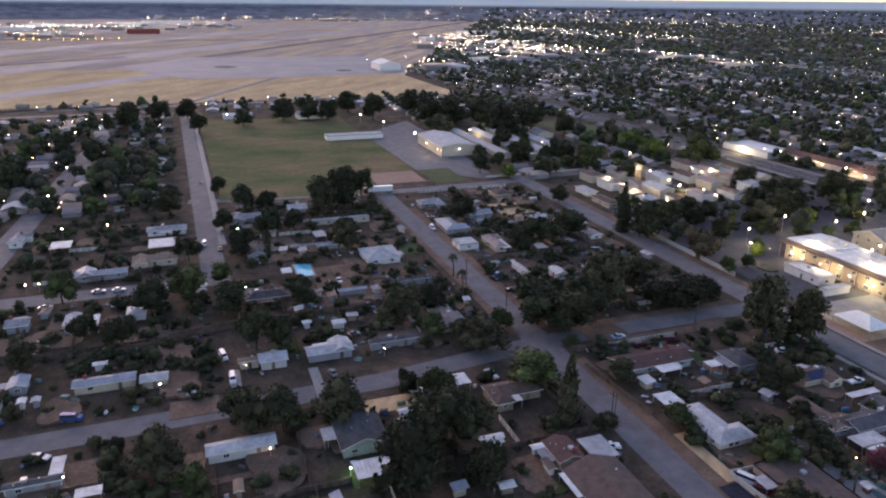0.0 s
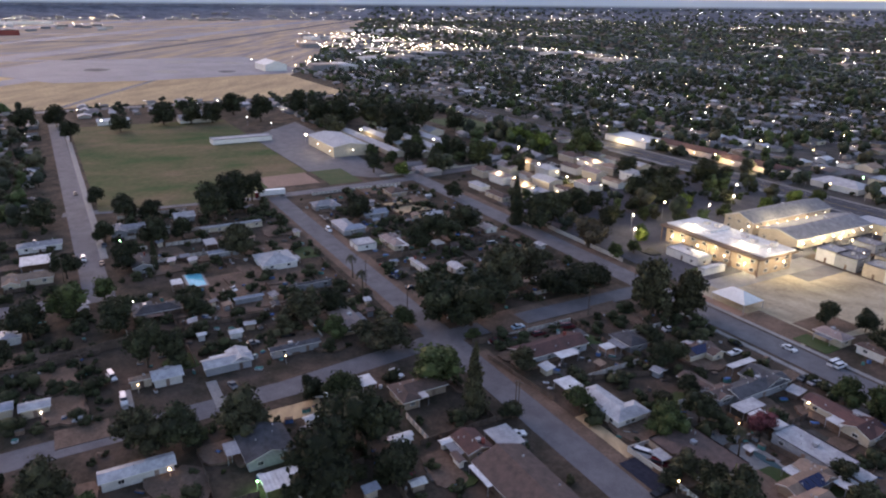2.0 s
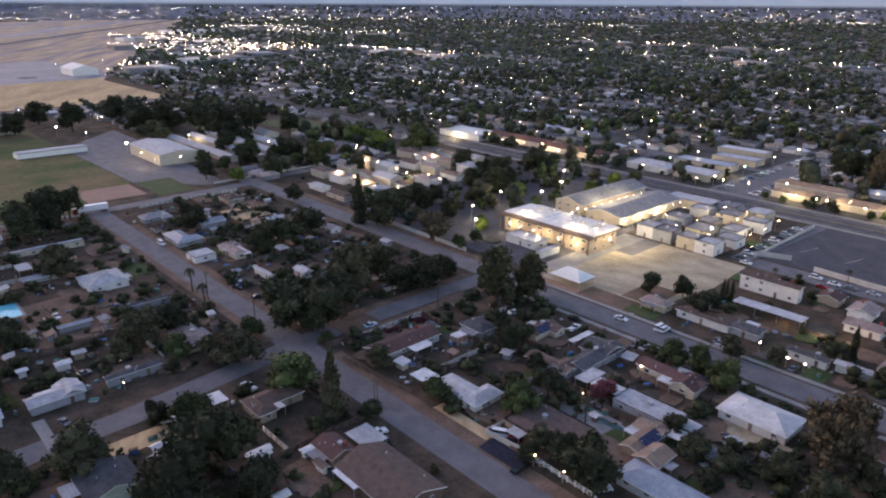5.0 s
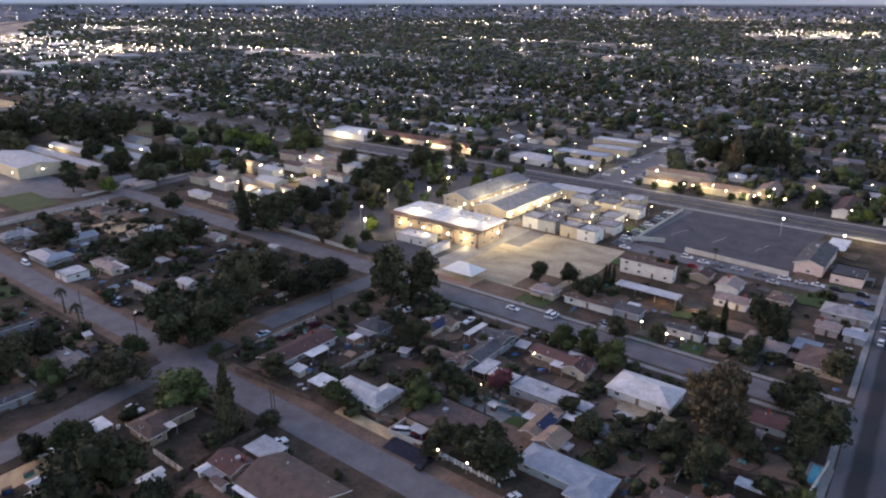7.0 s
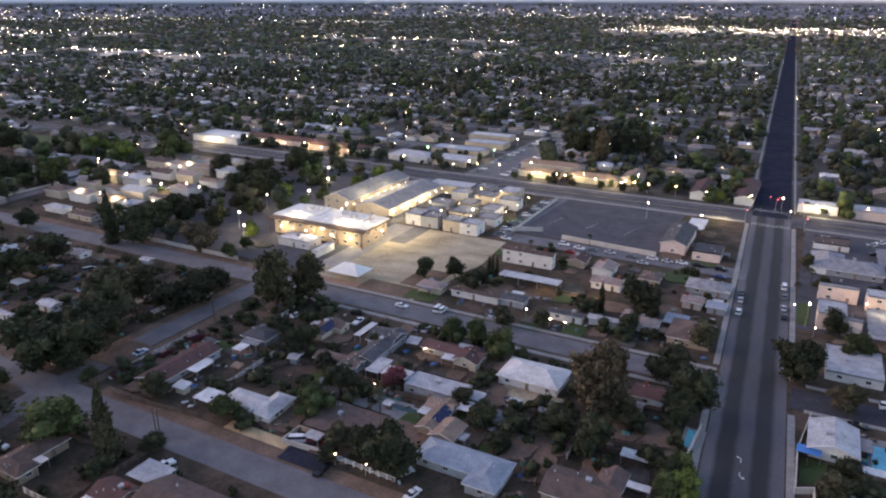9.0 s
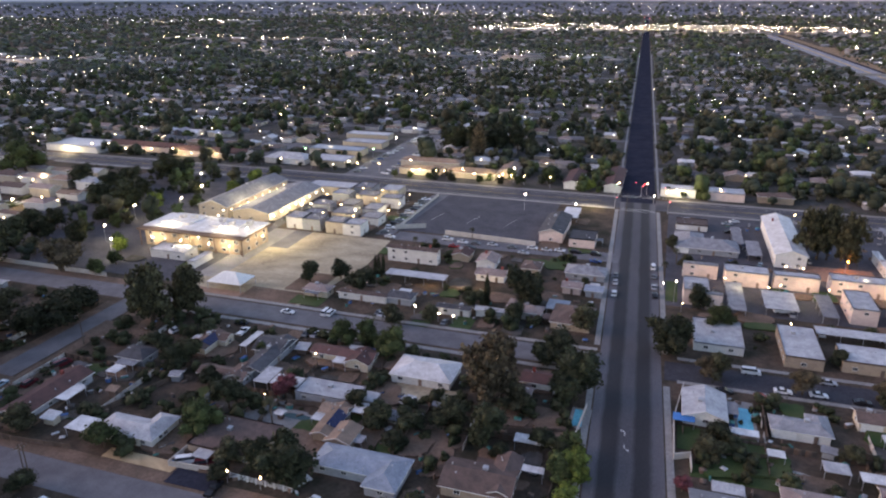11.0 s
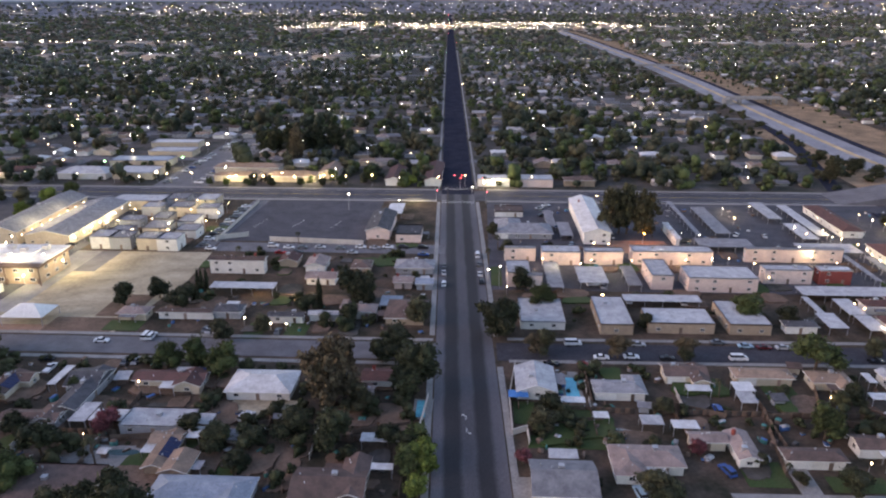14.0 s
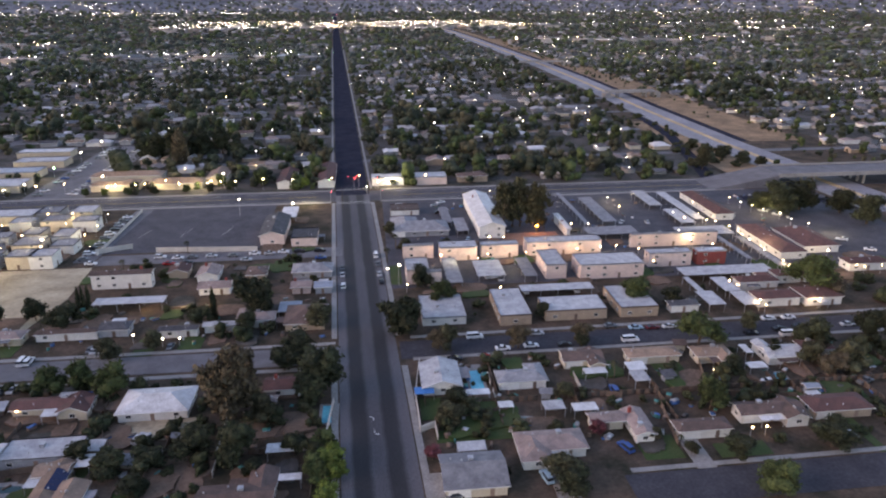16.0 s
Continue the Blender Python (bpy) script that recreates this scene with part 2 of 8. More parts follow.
def worn_avenue():
    """Grey asphalt with soft dark bands where tyres run, either side of the turn lane."""
    m = mat("avenue_asphalt", (0.125, 0.118, 0.130), (0.085, 0.080, 0.092), 0.05, 0.8, bump=0.04, grain=4.0, stretch=(1, 0.25, 1))
    n, l = m.node_tree.nodes, m.node_tree.links
    b = n["Principled BSDF"]
    geo = next(q for q in n if q.bl_idname == "ShaderNodeNewGeometry")
    dot = n.new("ShaderNodeVectorMath")
    dot.operation = "DOT_PRODUCT"
    dot.inputs[1].default_value = (1.0, 0.0418, 0.0)
    l.new(geo.outputs["Position"], dot.inputs[0])
    wob = n.new("ShaderNodeTexNoise")
    wob.inputs["Scale"].default_value = 0.12
    l.new(geo.outputs["Position"], wob.inputs["Vector"])
    add = n.new("ShaderNodeMath")
    add.operation = "ADD"
    l.new(dot.outputs["Value"], add.inputs[0]), l.new(wob.outputs[0], add.inputs[1])
    ramp = n.new("ShaderNodeValToRGB")
    scale = n.new("ShaderNodeMapRange")
    scale.inputs["From Min"].default_value, scale.inputs["From Max"].default_value = -4.8, 13.2
    l.new(add.outputs[0], scale.inputs["Value"])
    l.new(scale.outputs[0], ramp.inputs[0])
    stops = ((0.0, 1.0), (0.13, 0.95), (0.19, 0.30), (0.36, 0.26), (0.43, 0.70), (0.57, 0.70), (0.63, 0.26), (0.79, 0.30), (0.86, 0.85), (1.0, 1.0))
    for i, (at, v) in enumerate(stops):
        e = ramp.color_ramp.elements[i] if i < 2 else ramp.color_ramp.elements.new(at)
        e.position, e.color = at, (v, v, v, 1)
    mul = n.new("ShaderNodeVectorMath")
    mul.operation = "MULTIPLY"
    l.new(b.inputs["Base Color"].links[0].from_socket, mul.inputs[0]), l.new(ramp.outputs[0], mul.inputs[1])
    l.new(mul.outputs[0], b.inputs["Base Color"])
    return m


AVENUE = worn_avenue()


# ---- helpers ----
def grid_mesh(name, verts, faces, mats, index=None):
    me = bpy.data.meshes.new(name)
    me.from_pydata(verts, [], faces)
    for m in mats:
        me.materials.append(m)
    if index is not None:
        me.polygons.foreach_set("material_index", index)
    return me


def solid(bm, x0, y0, z0, x1, y1, z1, slot=0):
    v = [bm.verts.new(p) for p in ((x0, y0, z0), (x1, y0, z0), (x1, y1, z0), (x0, y1, z0), (x0, y0, z1), (x1, y0, z1), (x1, y1, z1), (x0, y1, z1))]
    for q in ((3, 2, 1, 0), (4, 5, 6, 7), (0, 1, 5, 4), (1, 2, 6, 5), (2, 3, 7, 6), (3, 0, 4, 7)):
        bm.faces.new([v[i] for i in q]).material_index = slot


def prism(bm, outline, z0, z1):
    """An upright prism over a flat outline, counter-clockwise."""
    lo, hi = [bm.verts.new((x, y, z0)) for x, y in outline], [bm.verts.new((x, y, z1)) for x, y in outline]
    bm.faces.new(lo[::-1]), bm.faces.new(hi)
    for i in range(len(lo)):
        j = (i + 1) % len(lo)
        bm.faces.new((lo[i], lo[j], hi[j], hi[i]))


def tube(bm, p, q, r0, r1, n=7):
    p, q = Vector(p), Vector(q)
    turn = (q - p).to_track_quat("Z", "Y").to_matrix()
    a = [bm.verts.new(p + turn @ Vector((r0 * math.cos(6.2832 * i / n), r0 * math.sin(6.2832 * i / n), 0))) for i in range(n)]
    b = [bm.verts.new(q + turn @ Vector((r1 * math.cos(6.2832 * i / n), r1 * math.sin(6.2832 * i / n), 0))) for i in range(n)]
    bm.faces.new(a[::-1]), bm.faces.new(b)
    for i in range(n):
        bm.faces.new((a[i], a[(i + 1) % n], b[(i + 1) % n], b[i]))


def mesh(name, bm, *mats):
    me = bpy.data.meshes.new(name)
    bm.to_mesh(me)
    bm.free()
    for m in mats:
        me.materials.append(m)
    return me


def part(name, bm, material, parent, label="", at=None):
    """Links a bmesh, or a mesh that already stands, as one mesh object under a thing or a part."""
    me = mesh(name, bm, material) if isinstance(bm, bmesh.types.BMesh) else bm
    ob = new(name, me)
    ob.parent = parent
    if at is not None:
        ob.matrix_basis = at
    return tagged(ob, label)


def thing(name, x, y, rot, label, category, group="", z=0.0, kind=""):
    ob = new(name)
    ob.empty_display_size = 0.5
    ob.matrix_basis = pose(x, y, z, 0, 0, rot)
    return tagged(ob, label, category, group, kind)


def box(x0, y0, z0, x1, y1, z1):
    bm = bmesh.new()
    solid(bm, x0, y0, z0, x1, y1, z1)
    return bm


def slab(name, x0, y0, x1, y1, z, material, label, category="", kind="structure", thick=0.3):
    """A flat piece of ground, its top at z."""
    ob = new(name, mesh(name, box(x0, y0, z - thick, x1, y1, z), material))
    return tagged(ob, label, category or name.replace("_", " "), kind=kind)


def strip(name, p, q, width, z, material, label, category="road", thick=0.3, kind="structure"):
    """A straight band of ground from p to q."""
    p, q = Vector(p), Vector(q)
    s = (q - p).normalized()
    s = Vector((-s.y, s.x)) * width / 2
    bm = bmesh.new()
    prism(bm, [(p - s)[:], (q - s)[:], (q + s)[:], (p + s)[:]], z - thick, z)
    return tagged(new(name, mesh(name, bm, material)), label, category, kind=kind)


# ---- ground, streets, airfield ----
def rise_at(x, y):
    """The land is level, and lifts gently towards the far rim."""
    d = math.hypot(x, y)
    return 0.0 if d < 4250 else 74 * ((d - 4250) / 700) ** 1.3


bm = bmesh.new()
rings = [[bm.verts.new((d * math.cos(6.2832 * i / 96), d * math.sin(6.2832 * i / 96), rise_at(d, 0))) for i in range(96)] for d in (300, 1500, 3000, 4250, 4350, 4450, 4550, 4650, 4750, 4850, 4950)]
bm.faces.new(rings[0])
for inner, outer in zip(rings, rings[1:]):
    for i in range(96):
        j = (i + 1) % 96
        # beyond 4200 m the ground takes the painted haze colour
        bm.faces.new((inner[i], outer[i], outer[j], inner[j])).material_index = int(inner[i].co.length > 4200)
ground = tagged(new("ground", mesh("ground", bm, EARTH, HAZEGROUND)), "dry brown earth with weeds, painted hazy blue-grey where it reaches the horizon", "ground", kind="structure")


def arterial(y):
    return -1.5 - (y - 124) * 0.0418


def along(y0, y1, dx, width, z, material, name, label, category="road"):
    """A band that runs with the main avenue, dx metres to the east of its middle."""
    return strip(name, (arterial(y0) + dx, y0), (arterial(y1) + dx, y1), width, z, material, label, category)


along(-500, 360, 0, 17.4, 0.03, AVENUE, "avenue", "worn grey asphalt avenue with darker wheel lanes")
along(360, 4700, 0, 17.4, 0.03, TARMAC, "avenue", "dark newly paved asphalt avenue")
for y0, y1 in ((-300, 176), (195, 345)):
    for dx in (-10.0, 9.9):
        along(y0, y1, dx, 1.7, 0.17, CONCRETE, "pavement", "pale concrete pavement with kerb", "pavement")
# turn arrows in the middle lane
for y, flip in ((150.5, 1), (144.5, -1)):
    bm = bmesh.new()
    prism(bm, [(-0.1, -1.1), (0.1, -1.1), (0.1, 0.3), (-0.1, 0.3)], 0, 0.006)
    prism(bm, [(-0.1, 0.3), (0.1, 0.3), (-0.55, 0.9), (-0.75, 0.75)], 0, 0.006)
    prism(bm, [(-1.15, 1.15), (-0.95, 0.4), (-0.4, 1.0)], 0, 0.006)
    ob = tagged(new("turn_arrow", mesh("turn_arrow", bm, PAINT)), "white painted turn arrow on asphalt", "road marking", kind="structure")
    ob.matrix_basis = pose(arterial(y) - 0.4, y, 0.045, 0, 0, 0 if flip > 0 else 180)

X1 = 184.8
strip("street", (-384, X1), (-10.5, X1), 10.5, 0.024, ASPHALT, "worn grey asphalt residential street")
strip("street", (5.5, X1 + 0.5), (420, X1 + 6.0), 11.0, 0.024, SIDEROAD, "dark asphalt residential street")
strip("street", (-900, 358), (700, 358), 20, 0.02, LOTASPHALT, "wide asphalt cross street with several lanes")
for y in (350.5, 365.5):
    strip("edge_line", (-600, y), (-30, y), 0.15, 0.034, PAINT, "white edge line", "road marking")
    strip("edge_line", (10, y), (240, y), 0.15, 0.034, PAINT, "white edge line", "road marking")
for y in (357.6, 358.4):
    strip("lane_line", (-600, y), (-30, y), 0.15, 0.034, YELLOW, "double yellow line", "road marking")
    strip("lane_line", (10, y), (240, y), 0.15, 0.034, YELLOW, "double yellow line", "road marking")
for y in (346.8, 369.4):
    strip("pavement", (-380, y), (-22, y), 2.4, 0.16, CONCRETE, "concrete pavement with kerb", "pavement")
    strip("pavement", (4, y), (200, y), 2.4, 0.16, CONCRETE, "concrete pavement with kerb", "pavement")
for y in (344.2, 347.0, 370.0, 372.6):
    strip("crossing_line", (arterial(y) - 8.4, y), (arterial(y) + 8.4, y), 0.3, 0.048, PAINT, "white line of a pedestrian crossing", "road marking")
strip("street", (-364, 96), (-8, 96), 9.6, 0.022, ASPHALT, "worn asphalt residential street without kerbs")
for (p, q) in (((-163.5, -160), (-164.8, -20)), ((-164.8, -22), (-166.4, 45)), ((-166.4, 43), (-173.4, 98)), ((-173.4, 96), (-173.2, 186))):
    strip("street", p, q, 8.4, 0.026 if p[1] in (-160, 43) else 0.032, ASPHALT, "patched grey asphalt residential street")
strip("street", (-735, -5.5), (-258, 2.5), 9.5, 0.022, ASPHALT, "straight asphalt street beside the playing field")
strip("pavement", (-700, 2.2), (-300, 7.4), 3.0, 0.10, CONCRETE, "pale gravel footpath beside the street", "pavement")
strip("street", (-257, -420), (-258.5, 8), 10.0, 0.028, ASPHALT, "residential street lined with parked cars")
strip("street", (-376, -6), (-364, 96), 8.0, 0.026, ASPHALT, "asphalt street below the playing field")
strip("street", (-364, 94), (-366, 170), 8.6, 0.03, ASPHALT, "asphalt street beside the school")
strip("street", (-366, 168), (-394, 356), 9.0, 0.026, ASPHALT, "asphalt street beside the school")
strip("street", (-645, -62), (-250, -84), 11.0, 0.02, ASPHALT, "wide asphalt street with parked cars")
strip("street", (-744, -620), (-762, 420), 14, 0.02, ASPHALT, "asphalt road along the airfield fence")
strip("street", (-690, -620), (-718, -20), 9, 0.02, ASPHALT, "asphalt frontage road")
for y in (177.6, 192.4):
    strip("pavement", (-165, y - 0.6), (-14, y - 0.6), 1.8, 0.14, CONCRETE, "concrete pavement with kerb", "pavement")
strip("pavement", (9, 179.6), (300, 183.5), 1.6, 0.14, CONCRETE, "concrete pavement with kerb", "pavement")
strip("pavement", (9, 193.4), (300, 197.5), 1.6, 0.14, CONCRETE, "concrete pavement with kerb", "pavement")
# a second cross street east of the avenue, close below the drone
strip("street", (52, 117), (330, 122), 10.5, 0.024, SIDEROAD, "dark asphalt residential street")
strip("pavement", (54, 123.6), (320, 128.6), 1.4, 0.14, CONCRETE, "concrete pavement with kerb", "pavement")

# dirt verges
for a, b, w in (((-360, 90), (-180, 90.5), 3), ((-160, 102), (-20, 102), 4), ((-330, 102.6), (-182, 102.4), 4), ((-179.5, 106), (-179.5, 176), 4), ((-166, 104), (-166, 178), 4), ((-340, 192), (-178, 192), 4.5)):
    strip("verge", a, b, w, 0.05, DIRT, "bare reddish dirt verge", "verge")

# playing field and school yard
bm = bmesh.new()
prism(bm, [(-650, 6), (-374, 10), (-366, 92), (-380, 93), (-412, 130), (-640, 128)], -0.2, 0.05)
tagged(new("playing_field", mesh("playing_field", bm, FIELD)), "worn green and brown grass playing field", "playing field", kind="structure")
bm = bmesh.new()
prism(bm, [(-545, 129), (-412, 131), (-380, 160), (-376, 172), (-505, 180), (-600, 182)], -0.2, 0.06)
tagged(new("school_yard", mesh("school_yard", bm, ASPHALT)), "grey asphalt school yard", "school yard", kind="structure")
slab("dirt_infield", -410, 98, -382, 128, 0.07, REDDIRT, "pinkish bare dirt patch at the field's corner", "dirt patch")
slab("lawn", -411, 132, -374, 152, 0.065, LAWN, "green lawn at the street corner", "lawn")
slab("lawn", -575, 236, -505, 262, 0.06, LAWN, "green school lawn", "lawn")
slab("lawn", -560, 290, -498, 330, 0.06, LAWN, "green school lawn", "lawn")

# airfield: dry grass with runways, greyer and more paved farther out
slab("airfield", -1180, -1500, -772, 300, 0.02, STRAW, "dry golden airfield grass", "airfield", thick=0.1)
slab("airfield", -4700, -1500, -1180, 300, 0.02, FARSTRAW, "dry airfield grass streaked with worn paving", "airfield", thick=0.1)
bm = bmesh.new()
prism(bm, [(-1000, 300), (-4700, 300), (-4700, 2000)], -0.1, 0.015)
tagged(new("airfield", mesh("airfield", bm, FARSTRAW)), "dry airfield grass streaked with worn paving", "airfield", kind="structure")
for k, (p, q, w, m) in enumerate((((-860, -200), (-1120, 4), 46, RUNWAY), ((-1130, -280), (-4650, 1780), 64, RUNWAY), ((-1540, -360), (-4650, 1390), 70, RUNWAY), ((-1260, -60), (-4650, 2040), 30, LOTASPHALT), ((-1180, -420), (-1446, -94), 26, LOTASPHALT),
                                ((-780, 3), (-1030, 130), 9, ASPHALT), ((-1900, -700), (-4650, 800), 130, RUNWAY), ((-2400, -800), (-4650, 420), 160, RUNWAY), ((-3000, -900), (-4650, -40), 180, RUNWAY), ((-1700, -480), (-1600, 120), 34, RUNWAY), ((-2150, -640), (-2000, 330), 40, LOTASPHALT),
                                ((-2700, -800), (-2400, 620), 50, RUNWAY), ((-3400, -900), (-3000, 900), 70, RUNWAY), ((-900, -420), (-1130, -280), 30, RUNWAY), ((-1450, -100), (-1330, 140), 34, RUNWAY))):
    strip("runway", p, q, w, 0.05 + 0.006 * k, m, "wide grey concrete runway", "runway")
bm = bmesh.new()
prism(bm, [(-1018, 0), (-1005, 110), (-1027, 295), (-1059, 345), (-1290, 330), (-1372, 325), (-1409, 14), (-1219, -105)][::-1], -0.1, 0.15)
tagged(new("apron", mesh("apron", bm, RUNWAY)), "grey concrete aircraft apron", "apron", kind="structure")
rnd = random.Random(8)
for x, y, s in ((-1120, 150, 22), (-1190, 60, 18), (-1300, 200, 26), (-1090, 230, 12), (-1240, 270, 20)):
    bm = bmesh.new()
    prism(bm, [(x + s * rnd.uniform(0.7, 1.2) * math.cos(6.2832 * i / 9) * 1.6, y + s * rnd.uniform(0.7, 1.2) * math.sin(6.2832 * i / 9)) for i in range(9)], 0.0, 0.158)
    tagged(new("apron_patch", mesh("apron_patch", bm, LOTASPHALT if s < 20 else CONCRETE)), "patched area of apron concrete", "apron", kind="structure")

# gardens and lanes of the town to the north
slab("town_ground", -900, 371, 205, 1500, 0.012, TOWN, "shaded garden ground between the houses", "ground", thick=0.1)
slab("town_ground", 325, 195, 1400, 1500, 0.012, TOWN, "shaded garden ground between the houses", "ground", thick=0.1)
for i in range(3):
    strip("bay_line", (-104 + 18 * i, 300), (-101 + 18 * i, 312), 0.14, 0.056, PAINT, "faded white parking bay line", "road marking")
# freeway: two carriageways that bend towards the avenue far off
LINE = [(256, 300), (249, 470), (252, 640), (260, 860), (262, 1060), (252, 1700), (240, 2150), (150, 2900), (-150, 3700)]


def freeway_band(dx, width, z, material, name, label, category, lo=0, hi=9):
    for k in range(lo, min(hi, len(LINE)) - 1):
        (x0, y0), (x1, y1) = LINE[k], LINE[k + 1]
        strip(name, (x0 + dx, y0 - 1), (x1 + dx, y1 + 1), width, z + 0.003 * (k % 2), material, label, category)


freeway_band(-8.4, 12.5, 0.04, RUNWAY, "freeway", "pale concrete freeway carriageway", "freeway")
freeway_band(8.4, 12.5, 0.04, RUNWAY, "freeway", "pale concrete freeway carriageway", "freeway")
freeway_band(0, 4.2, 0.05, STRAW, "freeway_median", "dry grass strip between the carriageways", "median")
freeway_band(-15.6, 1.8, 0.09, CONCRETE, "freeway_edge", "pale concrete shoulder of the freeway", "shoulder")
freeway_band(18.2, 6.5, 0.03, TARMAC, "freeway_edge", "dark strip between the freeway and the bank", "shoulder", 1, 6)
freeway_band(43, 42, 0.02, BANK, "embankment", "dry brown grass freeway bank", "bank", 1, 6)
freeway_band(34, 18, 0.02, BANK, "embankment", "dry brown grass freeway bank", "bank", 5, 8)
strip("embankment", (222, 376), (224, 560), 26, 0.018, BANK, "dry brown grass freeway bank", "bank")
for a, b in (((191, 366), (204, 416)), ((203, 412), (223, 497)), ((222, 493), (235, 600))):
    strip("slip_road", a, b, 8.5, 0.055 + 0.003 * (a[0] % 2), TARMAC, "dark asphalt freeway slip road", "road")
strip("slip_road", (190, 330), (330, 300), 9, 0.05, TARMAC, "dark asphalt freeway slip road", "road")

# parking lot, sandy lot, school ground
slab("parking_lot", -112, 281, -49, 346, 0.05, LOTASPHALT, "empty dark asphalt parking lot", "parking lot")
bm = bmesh.new()
prism(bm, [(-166, 191.5), (-116, 191.5), (-109, 236), (-111, 266), (-168, 266)], -0.2, 0.06)
tagged(new("sandy_lot", mesh("sandy_lot", bm, LOT)), "bare sandy lot lit from the school", "empty lot", kind="structure")
slab("school_walk", -168, 206, -157.5, 266, 0.07, CONCRETE, "pale concrete walk beside the school", "pavement")
slab("school_walk", -157.5, 243, -149, 266, 0.068, ASPHALT, "grey asphalt apron beside the school", "pavement")
for x0, y0, x1, y1, m in ((-165, 192.3, -140, 197, REDDIRT), (-140, 192.5, -117, 203, DIRT), (-128, 204, -115, 222, DIRT)):
    slab("lot_edge", x0, y0, x1, y1, 0.066 + 0.002 * (x0 % 3), m, "bare brown dirt at the edge of the lot", "empty lot")
slab("school_ground", -300, 198, -168, 346, 0.04, LOTASPHALT, "asphalt school forecourt and car park", "school ground")
slab("lane", -112, 268, -14, 279, 0.045, ASPHALT, "asphalt lane with parked cars", "lane")
slab("yard", 4, 232, 235, 346, 0.035, LOTASPHALT, "asphalt yards between apartment blocks", "yard")


# ---- kinds of things ----
def window_mesh():
    bm = bmesh.new()
    for a in ((-0.7, -0.06, 0, -0.62, 0.06, 1.1), (0.62, -0.06, 0, 0.7, 0.06, 1.1), (-0.62, -0.06, 0, 0.62, 0.06, 0.08), (-0.62, -0.06, 1.02, 0.62, 0.06, 1.1), (-0.03, -0.05, 0.08, 0.03, 0.05, 1.02)):
        solid(bm, *a)
    return mesh("window", bm, TRIM)


WINDOW = window_mesh()
PANE = mesh("pane", box(-0.62, -0.02, 0.08, 0.62, 0.02, 1.02), GLASS)
DOOR = mesh("door", box(-0.48, -0.06, 0, 0.48, 0.06, 2.05), DOORWOOD)
bm = bmesh.new()
for i in range(4):
    solid(bm, -2.4, -0.05 - 0.015 * (i % 2), 0.02 + 0.54 * i, 2.4, 0.05, 0.54 + 0.54 * i)
GARAGE = mesh("garage_door", bm, TRIM)
bm = bmesh.new()
tube(bm, (0, 0, -0.3), (0, 0, 0.45), 0.11, 0.11, 8)
tube(bm, (0, 0, 0.45), (0, 0, 0.6), 0.2, 0.14, 8)
VENT = mesh("vent_pipe", bm, METAL)
bm = bmesh.new()
solid(bm, -0.55, -0.55, -0.2, 0.55, 0.55, 0.75)
solid(bm, -0.62, -0.62, 0.75, 0.62, 0.62, 0.82)
COOLER = mesh("roof_cooler", bm, METAL)


CHIMNEY = mesh("chimney", box(-0.4, -0.35, -0.6, 0.4, 0.35, 1.5), WALL["red"])
PANELBLUE = mat("solar_glass", (0.02, 0.03, 0.08), (0.015, 0.022, 0.06), 2.0, 0.15, bump=0.0)
SOLAR = mesh("solar_panel", box(-0.82, -1.5, 0, 0.82, 1.5, 0.06), PANELBLUE)


CARPOST = mesh("post", box(-0.07, -0.07, 0, 0.07, 0.07, 2.5), METAL)


def wall_pieces(th, w, d, h, seed, rows=(0.95,), door=True, garage=False, base=Matrix()):
    """Windows, panes, a door and maybe a garage door on the four sides of a house."""
    rnd = random.Random(seed)
    for side, length, off in ((0, w, d / 2), (180, w, d / 2), (90, d, w / 2), (270, d, w / 2)):
        n = max(1, min(5, int(length / 5.2)))
        facing = (th.matrix_basis.to_3x3() @ base.to_3x3() @ pose(0, 0, 0, 0, 0, side).to_3x3() @ Vector((0, -1, 0))).dot(th.matrix_basis.translation)
        if facing > 0 and th.matrix_basis.translation.length > 190:
            continue
        for k in range(n):
            u = (k + 0.5) / n * length - length / 2 + rnd.uniform(-0.3, 0.3)
            at = base @ pose(0, 0, 0, 0, 0, side)
            if door and side == 0 and k == n // 2:
                part("door", DOOR, None, th, at=at @ pose(u, -off - 0.03, 0.02))
                continue
            if garage and side == 0 and k == 0 and length > 9:
                part("garage_door", GARAGE, None, th, "white sectional garage door", at @ pose(-length / 2 + 2.9, -off - 0.04, 0.02))
                continue
            for z in rows:
                if rnd.random() < 0.85:
                    wd = part("window", WINDOW, None, th, at=at @ pose(u, -off - 0.02, z))
                    part("pane", PANE, None, wd)


